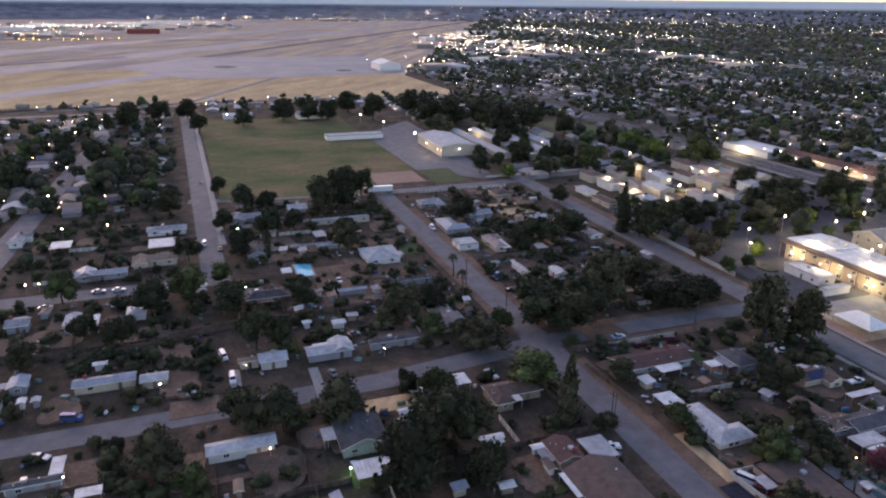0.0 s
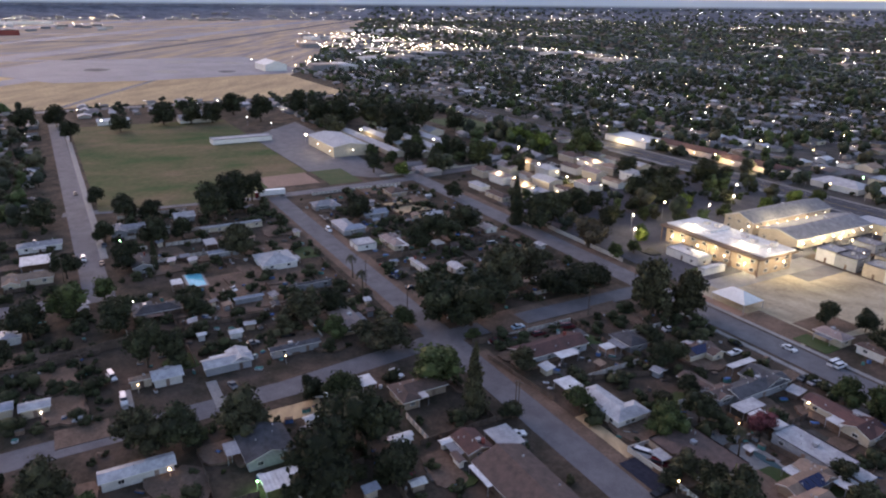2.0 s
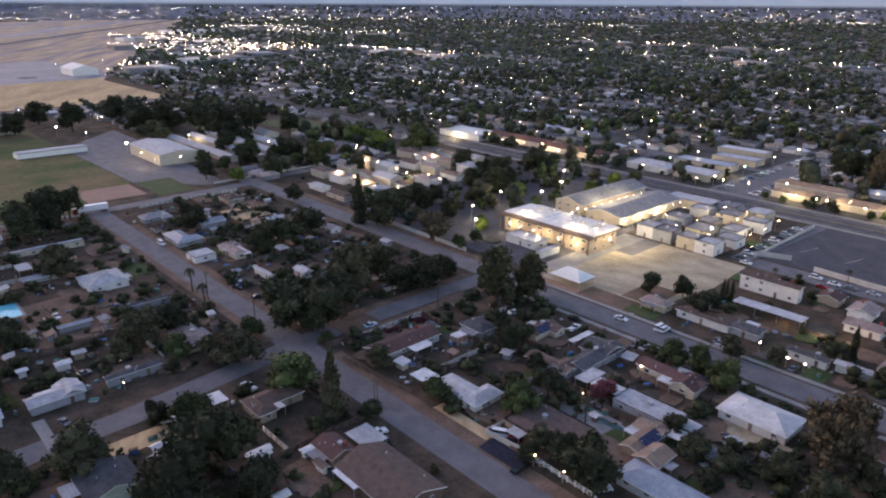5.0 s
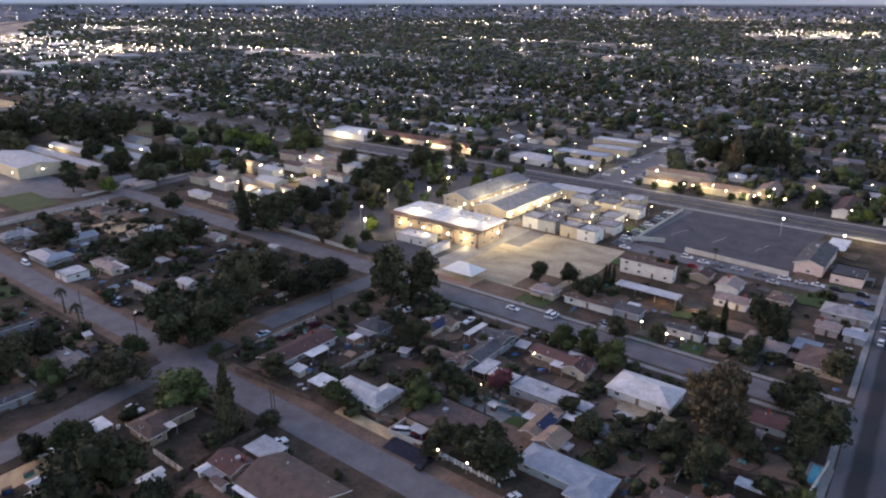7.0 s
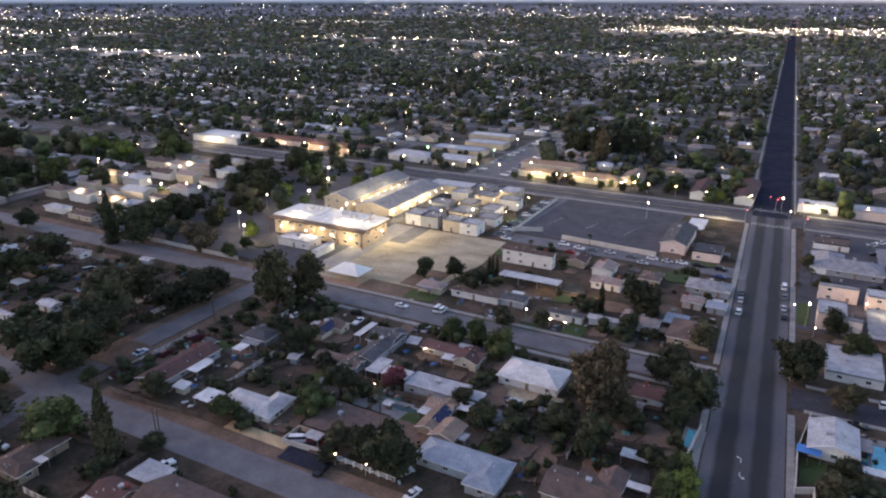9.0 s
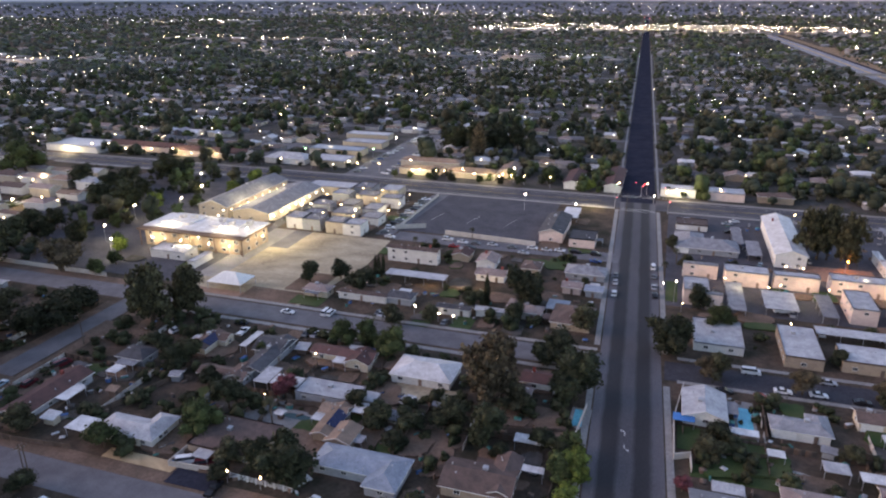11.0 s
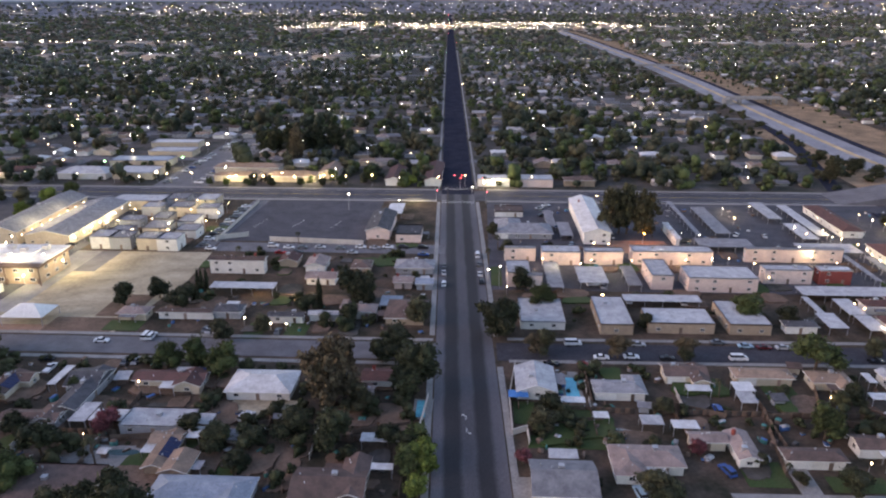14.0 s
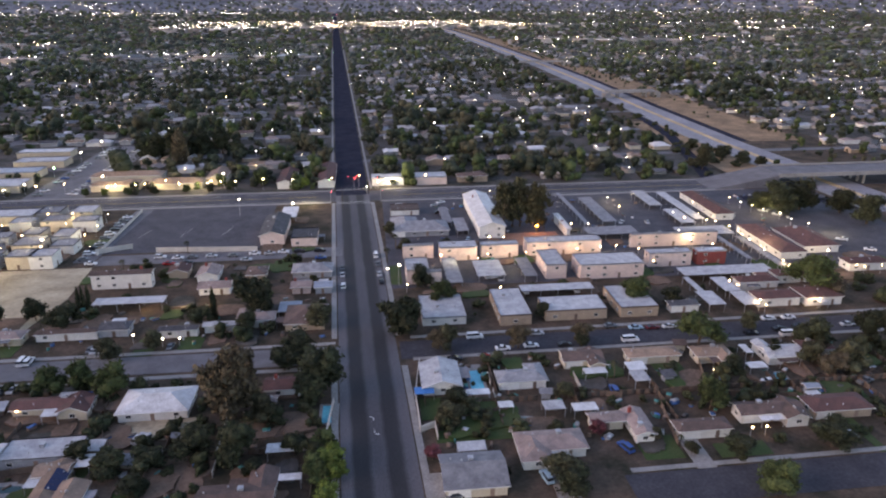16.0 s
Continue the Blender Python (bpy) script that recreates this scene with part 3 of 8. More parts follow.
def roof_mesh(kind, w, d, h, rise, material, rim_width=0.3, rim_look=None):
    """A gable, hip, shed or flat roof with eaves, its ridge along x; w and d are the roof's own size."""
    bm = bmesh.new()
    x, y, t = w / 2, d / 2, 0.2
    if kind == "flat":
        solid(bm, -x, -y, h - 0.05, x, y, h + 0.45)
        bm.faces.ensure_lookup_table()
        top = bm.faces[1]
        bmesh.ops.inset_region(bm, faces=[top], thickness=rim_width, depth=0.0)
        for v in top.verts:
            v.co.z -= 0.3
        if rim_look:
            for q in bm.faces:
                if q != top:
                    q.material_index = 1
    elif kind == "shed":
        lo, hi = h, h + rise
        v = [bm.verts.new(p) for p in ((-x, -y, lo), (x, -y, lo), (x, y, hi), (-x, y, hi), (-x, -y, lo + t), (x, -y, lo + t), (x, y, hi + t), (-x, y, hi + t))]
        for q in ((3, 2, 1, 0), (4, 5, 6, 7), (0, 1, 5, 4), (1, 2, 6, 5), (2, 3, 7, 6), (3, 0, 4, 7)):
            bm.faces.new([v[i] for i in q])
    else:
        e = min(x, y) * 0.95 if kind == "hip" else 0.0
        for z, sign in ((h - 0.04, -1), (h - 0.04 + t, 1)):
            v = [bm.verts.new(p) for p in ((-x, -y, z), (x, -y, z), (x, y, z), (-x, y, z), (-x + e, 0, z + rise), (x - e, 0, z + rise))]
            fs = [(0, 1, 5, 4), (2, 3, 4, 5)] + ([(1, 2, 5), (3, 0, 4)] if kind == "hip" else [])
            for q in fs:
                bm.faces.new([v[i] for i in (q if sign > 0 else q[::-1])])
            if sign < 0:
                low = v
        rim = [(0, 1), (1, 2), (2, 3), (3, 0)] if kind == "hip" else [(0, 1), (1, 5), (5, 2), (2, 3), (3, 4), (4, 0)]
        for a, b in rim:
            bm.faces.new((low[a], low[b], v[b], v[a])).material_index = 1
    return mesh("roof", bm, material, rim_look or TRIM)


HOUSES_AT = []


def house(x, y, w, d, roof="grey", kind="gable", wall="cream", h=2.5, label="", turn=None, rise=None, garage=False, detail=True, rows=None, category="house", name="house", vents=3, rot=0.0, mansard=False):
    """A house whose roof covers w by d metres; the ridge runs along the longer side unless turned."""
    HOUSES_AT.append((x, y, w / 2 + 1, d / 2 + 1))
    seed = int(x * 13 + y * 7)
    rnd = random.Random(seed)
    swap = (d > w) if turn is None else turn
    if swap:
        w, d = d, w
    rise = (0.17 * d if kind in ("gable", "hip") else 0.5) if rise is None else rise
    words = {"gable": "gabled", "hip": "hipped", "flat": "flat", "shed": "low-pitched"}[kind]
    tall = "two-storey" if h > 4.5 else "single-storey"
    th = thing(name, x, y, (90 if swap else 0) + rot, label or f"{tall} {wall} house with {words} {roof} roof", category)
    eave = 0.6 if kind != "flat" else 0.12
    winged = kind in ("gable", "hip") and w * d > 95 and min(w, d) > 7.5 and max(w, d) < 28 and h < 4 and seed % 5 != 0
    side, end = (1 if seed % 2 else -1), (1 if seed % 4 < 2 else -1)
    bodies = [("", 0.0, 0.0, w, d, rise, kind, 0)]
    if winged:
        # an ell: the main range along one side, a cross wing at one end
        wd = w * rnd.uniform(0.36, 0.48)
        bodies = [("", 0.0, side * 0.15 * d, w, 0.7 * d, 0.72 * rise, kind, 0), ("wing_", end * (w - wd) / 2, -side * 0.02 * d, d * 0.96, wd - 0.05, 0.19 * wd, kind, 90)]
    for pre, ox, oy, bw, bd, up, kd, spin in bodies:
        a, b = bw / 2 - eave, bd / 2 - eave
        at = pose(ox, oy, 0, 0, 0, spin)
        bm = bmesh.new()
        solid(bm, -a, -b, -0.1, a, b, h)
        if kd == "gable":
            for s in (-1, 1):
                top = h + up * (b / (bd / 2)) - 0.05
                v = [bm.verts.new((s * q, y_, z_)) for q in (a, a - 0.15) for y_, z_ in ((-b, h), (b, h), (0, top))]
                bm.faces.new(v[:3] if s > 0 else v[2::-1]), bm.faces.new(v[:2:-1] if s > 0 else v[3:])
        if kd == "shed":
            solid(bm, -a, b - 0.2, h, a, b, h + up * 0.93)
        part(pre + "wall", bm, WALL[wall], th, at=at)
        rf = part(pre + "roof", roof_mesh(kd, bw, bd, h, up, ROOF[roof], *((1.3, ROOF["brown"]) if mansard else ())), None, th, at=at)
        if not detail or math.hypot(x, y) > 380:
            continue
        for _ in range(vents):
            u, v = rnd.uniform(-0.4, 0.4) * bw, rnd.uniform(-0.38, 0.38) * bd
            z = h + 0.12
            if kd == "gable":
                z = h + up * max(0.05, 1 - abs(v) / (bd / 2))
            elif kd == "hip":
                z = h + up * max(0.05, min(1 - abs(v) / (bd / 2), (bw / 2 - abs(u)) / (bd / 2)))
            elif kd == "shed":
                z = h + up * (v / bd + 0.5)
            part("vent_pipe", VENT, None, rf, at=pose(u, v, z))
        if not pre:
            if rnd.random() < 0.5 and bw > 8:
                u = rnd.uniform(-0.25, 0.25) * bw
                z = h + 0.14 if kd == "flat" else h + up * 0.78 + 0.1 if kd != "shed" else h + up * 0.61
                part("roof_cooler", COOLER, None, rf, "boxy metal swamp cooler", pose(u, 0.11 * bd, z))
            if kd == "gable" and rnd.random() < 0.4:
                part("chimney", CHIMNEY, None, rf, "brick chimney", pose(rnd.choice((-0.3, 0.3)) * bw, 0.2 * bd, h + up * 0.5))
            if seed % 9 == 4 and kd == "gable" and roof in ("brown", "pink", "tan"):
                for q in range(4):
                    part("solar_panel", SOLAR, None, rf, "dark blue solar panel", pose((q - 1.5) * 1.75, -0.25 * bd, h + up * 0.5 + 0.22, math.degrees(math.atan2(up, bd / 2))))
        if not pre and h < 4 and category == "house" and seed % 3 and min(w, d) > 5 and math.hypot(x, y) < 330:
            pw, pd = min(2 * a - 0.6, rnd.uniform(3.2, 7.0)), rnd.uniform(2.2, 3.6)
            u, s = rnd.uniform(-0.3, 0.3) * (2 * a - pw), rnd.choice((-1, 1))
            y0, y1 = oy + s * b, oy + s * (b + pd)
            bm = bmesh.new()
            n = max(4, int(pw / 0.3))
            ribs = [[bm.verts.new((u - pw / 2 + pw * i / n, yy, zz + 0.04 * (i % 2))) for yy, zz in ((min(y0, y1), 2.28), (max(y0, y1), 2.28), (max(y0, y1), 2.2), (min(y0, y1), 2.2))] for i in range(n + 1)]
            for p, q in zip(ribs, ribs[1:]):
                for i in range(4):
                    bm.faces.new((p[i], q[i], q[(i + 1) % 4], p[(i + 1) % 4]))
            bm.faces.new(ribs[0]), bm.faces.new(ribs[-1][::-1])
            part("patio_cover", bm, ROOF[rnd.choice(("white", "pale", "grey", "brown"))], th, "ribbed metal patio cover")
            for v in (-1, 1):
                part("patio_post", CARPOST, None, th, at=pose(u + v * (pw / 2 - 0.2), y1 - s * 0.2, 0) @ Matrix.Diagonal((1, 1, 0.88, 1)))
        wall_pieces(th, 2 * a, 2 * b, h, seed, rows or ((0.95, 3.75) if h > 4.5 else (0.95,)), not pre, garage and not pre, at)
    return th


def carport(x, y, w, d, roof="white", h=2.5, label="", kind="flat", posts=True):
    """An open roof on posts."""
    HOUSES_AT.append((x, y, w / 2 + 0.5, d / 2 + 0.5))
    th = thing("carport", x, y, 0, label or f"open carport with flat {roof} metal roof", "carport")
    bm = bmesh.new()
    a, b = w / 2, d / 2
    n = max(4, int(max(w, d) / 0.45))
    lo_row, hi_row = [], []
    for i in range(n + 1):
        u, z = i / n * 2 - 1, h + 0.12 + 0.06 * (i % 2)
        ends = [(u * a, -b), (u * a, b)] if w > d else [(a, u * b), (-a, u * b)]
        hi_row.append([bm.verts.new((*e, z)) for e in ends])
        lo_row.append([bm.verts.new((*e, z - 0.1)) for e in ends])
    for i in range(n):
        (p0, q0), (p1, q1), (r0, s0), (r1, s1) = hi_row[i], hi_row[i + 1], lo_row[i], lo_row[i + 1]
        for quad in ((p0, p1, q1, q0), (s0, s1, r1, r0), (r0, r1, p1, p0), (q0, q1, s1, s0)):
            bm.faces.new(quad)
    for (p0, q0), (r0, s0), flip in ((hi_row[0], lo_row[0], 1), (hi_row[-1], lo_row[-1], -1)):
        bm.faces.new((p0, q0, s0, r0)[::flip])
    part("roof", bm, ROOF[roof], th)
    k = max(2, int(max(w, d) / 6) + 1)
    for i in range(k):
        for s in (-1, 1):
            u = -0.94 + 1.88 * i / (k - 1)
            px, py = (u * a, s * 0.9 * b) if w > d else (s * 0.9 * a, u * b)
            part("post", CARPOST, None, th, at=pose(px, py, 0) @ Matrix.Diagonal((1, 1, h / 2.5, 1)))
    return th





def crown_mesh(name, seed, leaf, shape="round", leaves=1000):
    """Ragged lumps, and round them a thick coat of small leaf sprays. Crown radius 1, top at 2."""
    rnd = random.Random(seed)
    verts, faces = [], []
    lumps = []
    if shape in ("cypress", "conifer"):
        for i in range(11):
            z = 0.12 + 1.75 * i / 10
            r = (0.95 if shape == "conifer" else 1.0) * (1 - (z / 2.02) ** (1.0 if shape == "conifer" else 3)) * (0.8 if shape == "conifer" else 0.75) + 0.1
            for k in range(2):
                a = rnd.uniform(0, 6.28)
                lumps.append((0.32 * r * math.cos(a), 0.32 * r * math.sin(a), z, r * 0.75, 0.28))
    else:
        n = {"round": 17, "tall": 40, "bush": 7}[shape]
        lo = {"round": 0.5, "tall": 0.4, "bush": 0.3}[shape]
        for i in range(n):
            a, q = rnd.uniform(0, 6.28), rnd.uniform(0.2, 0.8)
            z = rnd.uniform(lo, 1.62)
            q *= 1.0 if z < 1.35 else 0.65
            r = rnd.uniform(0.24, 0.44) if shape != "tall" else rnd.uniform(0.15, 0.3)
            lumps.append((q * math.cos(a), q * math.sin(a), z, r, r * rnd.uniform(0.75, 1.0)))
        lumps.append((0, 0, 1.2, 0.55, 0.5))
    v0, f0 = SPHERE
    for (x, y, z, r, rz) in lumps:
        base = len(verts)
        for v in v0:
            k = (0.62 if shape != "tall" else 0.36) + 0.34 * rnd.random()
            verts.append((x + v[0] * r * k, y + v[1] * r * k, z + v[2] * rz * k))
        faces += [tuple(i + base for i in q) for q in f0]
    for _ in range(leaves):
        x, y, z, r, rz = rnd.choice(lumps)
        u, a = rnd.uniform(-0.8, 1), rnd.uniform(0, 6.28)
        s = math.sqrt(1 - u * u)
        k = rnd.uniform(0.62, 1.32)
        c = Vector((x + r * k * s * math.cos(a), y + r * k * s * math.sin(a), z + rz * k * u))
        t1 = Vector((rnd.gauss(0, 1), rnd.gauss(0, 1), rnd.gauss(0, 0.6))).normalized()
        t2 = t1.cross(Vector((rnd.gauss(0, 1), rnd.gauss(0, 1), rnd.gauss(0, 1)))).normalized()
        e = rnd.uniform(0.03, 0.085)
        base = len(verts)
        verts += [(c + t1 * e * 1.3)[:], (c + t2 * e * 0.8)[:], (c - t1 * e * 1.3)[:], (c - t2 * e * 0.8)[:]]
        faces.append((base, base + 1, base + 2, base + 3))
    return grid_mesh(name, verts, faces, [LEAF[leaf]])


def unit_sphere():
    bm = bmesh.new()
    bmesh.ops.create_icosphere(bm, subdivisions=2, radius=1)
    v, fc = [w.co[:] for w in bm.verts], [tuple(w.index for w in q.verts) for q in bm.faces]
    bm.free()
    return v, fc


SPHERE = unit_sphere()


def trunk_mesh(seed):
    """A tapered trunk with four limbs that reach into the crown, for a tree of radius 1 and height 2."""
    rnd = random.Random(seed)
    bm = bmesh.new()
    tube(bm, (0, 0, -0.03), (0.02, 0.01, 0.45), 0.075, 0.055)
    tube(bm, (0.02, 0.01, 0.43), (0, 0, 1.2), 0.055, 0.03)
    for i in range(4):
        a = 1.57 * i + rnd.uniform(-0.4, 0.4)
        tube(bm, (0.02, 0.01, 0.38 + 0.1 * i), (0.5 * math.cos(a), 0.5 * math.sin(a), 1.0 + 0.12 * i), 0.04, 0.012, 5)
    return mesh("trunk", bm, BARK)


TRUNKS = [trunk_mesh(i) for i in range(3)]
CROWNS = {}
LOOKS = {"dark": "dark green", "green": "mid-green", "olive": "olive-green", "rust": "rusty brown-green", "plum": "plum-red", "lime": "bright yellow-green"}


def tree(x, y, r, h, leaf="dark", shape="round", label=""):
    """A tree with a crown of radius r and a height h."""
    seed = int(abs(x * 17 + y * 29))
    key = (leaf, shape, seed % 4)
    if key not in CROWNS:
        CROWNS[key] = crown_mesh("crown", seed, leaf, shape, 2400 if shape not in ("bush", "tall") else 600 if shape == "bush" else 2800)
    word = {"round": "broad-crowned tree", "tall": "tall loose-crowned tree", "cypress": "narrow columnar cypress", "conifer": "tall conical conifer", "bush": "rounded bush"}[shape]
    th = thing("bush" if shape == "bush" else "tree", x, y, seed % 360, label or f"{LOOKS[leaf]} {word} on dry ground", "bush" if shape == "bush" else "tree")
    th.matrix_basis = th.matrix_basis @ Matrix.Diagonal((r, r, h / 2, 1))
    if shape != "bush":
        part("trunk", TRUNKS[seed % 3], None, th)
    part("crown", CROWNS[key], None, th)
    return th


def palm_meshes():
    rnd = random.Random(4)
    bm = bmesh.new()
    for i in range(6):
        tube(bm, (0.05 * i, 0, i * 1.2 - 0.05), (0.05 * i + 0.05, 0, i * 1.2 + 1.2), 0.24 - 0.012 * i, 0.23 - 0.014 * i, 7)
    trunk = mesh("trunk", bm, BARK)
    verts, faces = [], []
    for i in range(34):
        a, up = rnd.uniform(0, 6.28), rnd.uniform(-0.7, 1.1)
        n = 5
        length = rnd.uniform(1.5, 2.1)
        for k in range(n):
            for s in (-1, 1):
                q0, q1 = k / n, (k + 0.9) / n
                p = [Vector((math.cos(a) * length * q, math.sin(a) * length * q, 7.3 + up * q - 1.4 * q * q)) for q in (q0, q1)]
                side = Vector((-math.sin(a), math.cos(a), -0.35)) * s * 0.34 * (1 - 0.6 * abs(q0 - 0.4))
                b = len(verts)
                off = Vector((0.3, 0, 0))
                verts += [(p[0] + off)[:], (p[1] + off)[:], (p[1] + side + off)[:]]
                faces.append((b, b + 1, b + 2))
    return trunk, grid_mesh("crown", verts, faces, [LEAF["olive"]])


PALM = palm_meshes()


def palm(x, y, h=8.0):
    th = thing("palm_tree", x, y, int(x * 31) % 360, "slender palm tree with drooping fronds", "palm tree")
    s = h / 8
    th.matrix_basis = th.matrix_basis @ Matrix.Diagonal((s, s, s, 1))
    part("trunk", PALM[0], None, th)
    part("crown", PALM[1], None, th)


def wheel_mesh():
    bm = bmesh.new()
    tube(bm, (0, -0.11, 0), (0, 0.11, 0), 0.33, 0.33, 12)
    return mesh("wheel", bm, RUBBER)


CARWHEEL = wheel_mesh()


def side_prism(bm, profile, half, slot=0, inset=0.0):
    """Extrudes a side outline (x, z) across the car; the upper points draw in by inset."""
    zs = [p[1] for p in profile]
    lo, hi = min(zs), max(zs)
    l, r = [], []
    for px, pz in profile:
        w = half - inset * (pz - lo) / (hi - lo)
        l.append(bm.verts.new((px, w, pz))), r.append(bm.verts.new((px, -w, pz)))
    bm.faces.new(l), bm.faces.new(r[::-1])
    for i in range(len(l)):
        j = (i + 1) % len(l)
        bm.faces.new((l[j], l[i], r[i], r[j]))


CARS = {
    "sedan": ([(-2.25, 0.35), (2.25, 0.35), (2.3, 0.62), (2.1, 0.82), (1.0, 0.95), (-1.6, 0.98), (-2.25, 0.92), (-2.32, 0.6)], [(-1.55, 0.97), (1.0, 0.94), (0.25, 1.42), (-0.95, 1.44)]),
    "suv": ([(-2.3, 0.4), (2.3, 0.4), (2.35, 0.75), (2.15, 1.0), (1.15, 1.1), (-2.25, 1.12), (-2.35, 0.75)], [(-2.2, 1.1), (1.1, 1.08), (0.4, 1.72), (-2.0, 1.76)]),
    "van": ([(-2.6, 0.4), (2.6, 0.4), (2.65, 0.9), (2.4, 1.2), (1.7, 1.35), (-2.6, 1.35)], [(-2.58, 1.33), (1.7, 1.33), (1.2, 2.0), (-2.5, 2.05)]),
    "pickup": ([(-2.7, 0.45), (2.6, 0.45), (2.65, 0.85), (2.4, 1.05), (1.2, 1.12), (-2.7, 1.1)], [(-0.55, 1.1), (1.15, 1.1), (0.6, 1.75), (-0.4, 1.78)]),
}
CARMESH = {}


def car(x, y, rot=0.0, colour="white", kind="sedan", group="parked cars"):
    """A parked car; rot 0 faces east."""
    if (kind, colour) not in CARMESH:
        low, top = CARS[kind]
        bm = bmesh.new()
        side_prism(bm, low, 0.9, inset=0.06)
        body = mesh("body", bm, CARPAINT[colour])
        bm = bmesh.new()
        side_prism(bm, top, 0.8, inset=0.14)
        glass = mesh("glazing", bm, GLASS)
        bm = bmesh.new()
        x0, x1, z = top[-1][0] + 0.06, top[-2][0] - 0.06, top[-1][1]
        solid(bm, x0, -0.66, z - 0.03, x1, 0.66, z + 0.03)
        shell = mesh("cabin_roof", bm, CARPAINT[colour])
        CARMESH[kind, colour] = (body, glass, shell)
    body, glass, shell = CARMESH[kind, colour]
    word = {"sedan": "saloon car", "suv": "sport utility car", "van": "van", "pickup": "pickup truck"}[kind]
    th = thing("car" if kind != "pickup" else "pickup_truck", x, y, rot, f"{colour} {word} parked on the ground", "car", group)
    part("body", body, None, th)
    part("glazing", glass, None, th)
    part("cabin_roof", shell, None, th)
    for wx in (-1.4, 1.4):
        for wy in (-0.82, 0.82):
            part("wheel", CARWHEEL, None, th, at=pose(wx, wy, 0.33))
    return th


PANEL = {}


def fence(x0, y0, x1, y1, h=1.7, look_="wood"):
    """A fence of panels between posts, or a block wall with piers."""
    p, q = Vector((x0, y0)), Vector((x1, y1))
    n = max(1, round((q - p).length / 2.4))
    rot = math.degrees(math.atan2(y1 - y0, x1 - x0))
    step = (q - p).length / n
    if look_ not in PANEL:
        bm = bmesh.new()
        if look_ == "wood":
            edge = []
            for i in range(12):
                edge += [(i * 0.2, -0.012 - 0.02 * (i % 2)), (i * 0.2 + 0.2, -0.012 - 0.02 * (i % 2))]
            prism(bm, edge + [(2.4, 0.015), (0, 0.015)], 0.0, 1.0)
        elif look_ == "rail":
            for z in (0.25, 0.55, 0.9):
                solid(bm, 0, -0.03, z, 2.4, 0.03, z + 0.1)
        else:
            solid(bm, 0, -0.09, -0.02, 2.4, 0.09, 0.94), solid(bm, 0, -0.12, 0.94, 2.4, 0.12, 1.0)
        m = {"wood": FENCE, "block": PALEWALL, "rail": TRIM}[look_]
        bm2 = bmesh.new()
        solid(bm2, -0.09, -0.14, -0.05, 0.09, 0.14, 1.04)
        PANEL[look_] = (mesh("panel", bm, m), mesh("post", bm2, m))
    lab = {"wood": "weathered brown board fence along a lot", "block": "pale block garden wall", "rail": "white rail fence along the street"}[look_]
    th = thing("fence" if look_ != "block" else "garden_wall", x0, y0, rot, lab, "fence" if look_ != "block" else "wall")
    for i in range(n):
        part("panel", PANEL[look_][0], None, th, at=pose(i * step, 0, 0) @ Matrix.Diagonal((step / 2.4, 1, h, 1)))
        part("post", PANEL[look_][1], None, th, at=pose(i * step, 0, 0) @ Matrix.Diagonal((1, 1, h, 1)))
    return th


def pool(x, y, w, d, water=None, round_=False):
    th = thing("swimming_pool", x, y, 0, "swimming pool with blue water and pale rim" if water is None else "green-blue swimming pool with pale rim", "swimming pool")
    water = water or POOL
    n = 20
    pts = [(w / 2 * math.cos(6.2832 * i / n) * (1 + 0.12 * math.sin(12.57 * i / n)), d / 2 * math.sin(6.2832 * i / n)) for i in range(n)] if round_ else [(-w / 2, -d / 2), (w / 2, -d / 2), (w / 2, d / 2), (-w / 2, d / 2)]
    bm = bmesh.new()
    prism(bm, [(a * (1 + 1.6 / w), b * (1 + 1.6 / d)) for a, b in pts], -0.1, 0.09)
    part("rim", bm, CONCRETE, th)
    bm = bmesh.new()
    prism(bm, pts, 0.0, 0.1)
    part("water", bm, water, th)


BULB = {}


def lamp_post(x, y, h=7.0, light=None, size=0.34, arm=1.2, rot=0.0, label="lit street lamp on a metal pole"):
    light, size = light or WHITE, size * 0.68
    th = thing("street_lamp", x, y, rot, label, "street lamp", "street lamps")
    key = (light.name, size)
    if key not in BULB:
        bm = bmesh.new()
        bmesh.ops.create_icosphere(bm, subdivisions=1, radius=size)
        BULB[key] = mesh("lamp_head", bm, light)
    bm = bmesh.new()
    tube(bm, (0, 0, -0.1), (0, 0, h), 0.09, 0.06, 6)
    tube(bm, (0, 0, h), (arm, 0, h + 0.25), 0.05, 0.04, 5)
    part("pole", bm, METAL, th)
    part("lamp_head", BULB[key], None, th, at=pose(arm, 0, h + 0.2 - size * 0.4))


def wall_lamp(x, y, z, light=None, size=0.3):
    """A lamp on a short bracket post against a building."""
    lamp_post(x, y, z, light, size, arm=0.25, label="lit lamp beside a building")


def point(x, y, z, watts, colour=(0.96, 1.0, 0.68), radius=0.4):
    lm = new("lamp_light", bpy.data.lights.new("lamp_light", "POINT"))
    lm.data.energy, lm.data.color, lm.data.shadow_soft_size = watts, colour, radius
    lm.location = (x, y, z)


def power_pole(x, y, h=10.5):
    th = thing("power_pole", x, y, 90, "wooden power pole with a crossarm", "power pole", "power poles")
    bm = bmesh.new()
    tube(bm, (0, 0, -0.2), (0, 0, h), 0.17, 0.11, 7)
    part("pole", bm, BARK, th)
    part("crossarm", box(-1.2, -0.07, h - 0.8, 1.2, 0.07, h - 0.65), BARK, th)
    for u in (-1.05, -0.4, 0.4, 1.05):
        bm = bmesh.new()
        tube(bm, (u, 0, h - 0.65), (u, 0, h - 0.42), 0.05, 0.04, 6)
        part("insulator", bm, METAL, th)


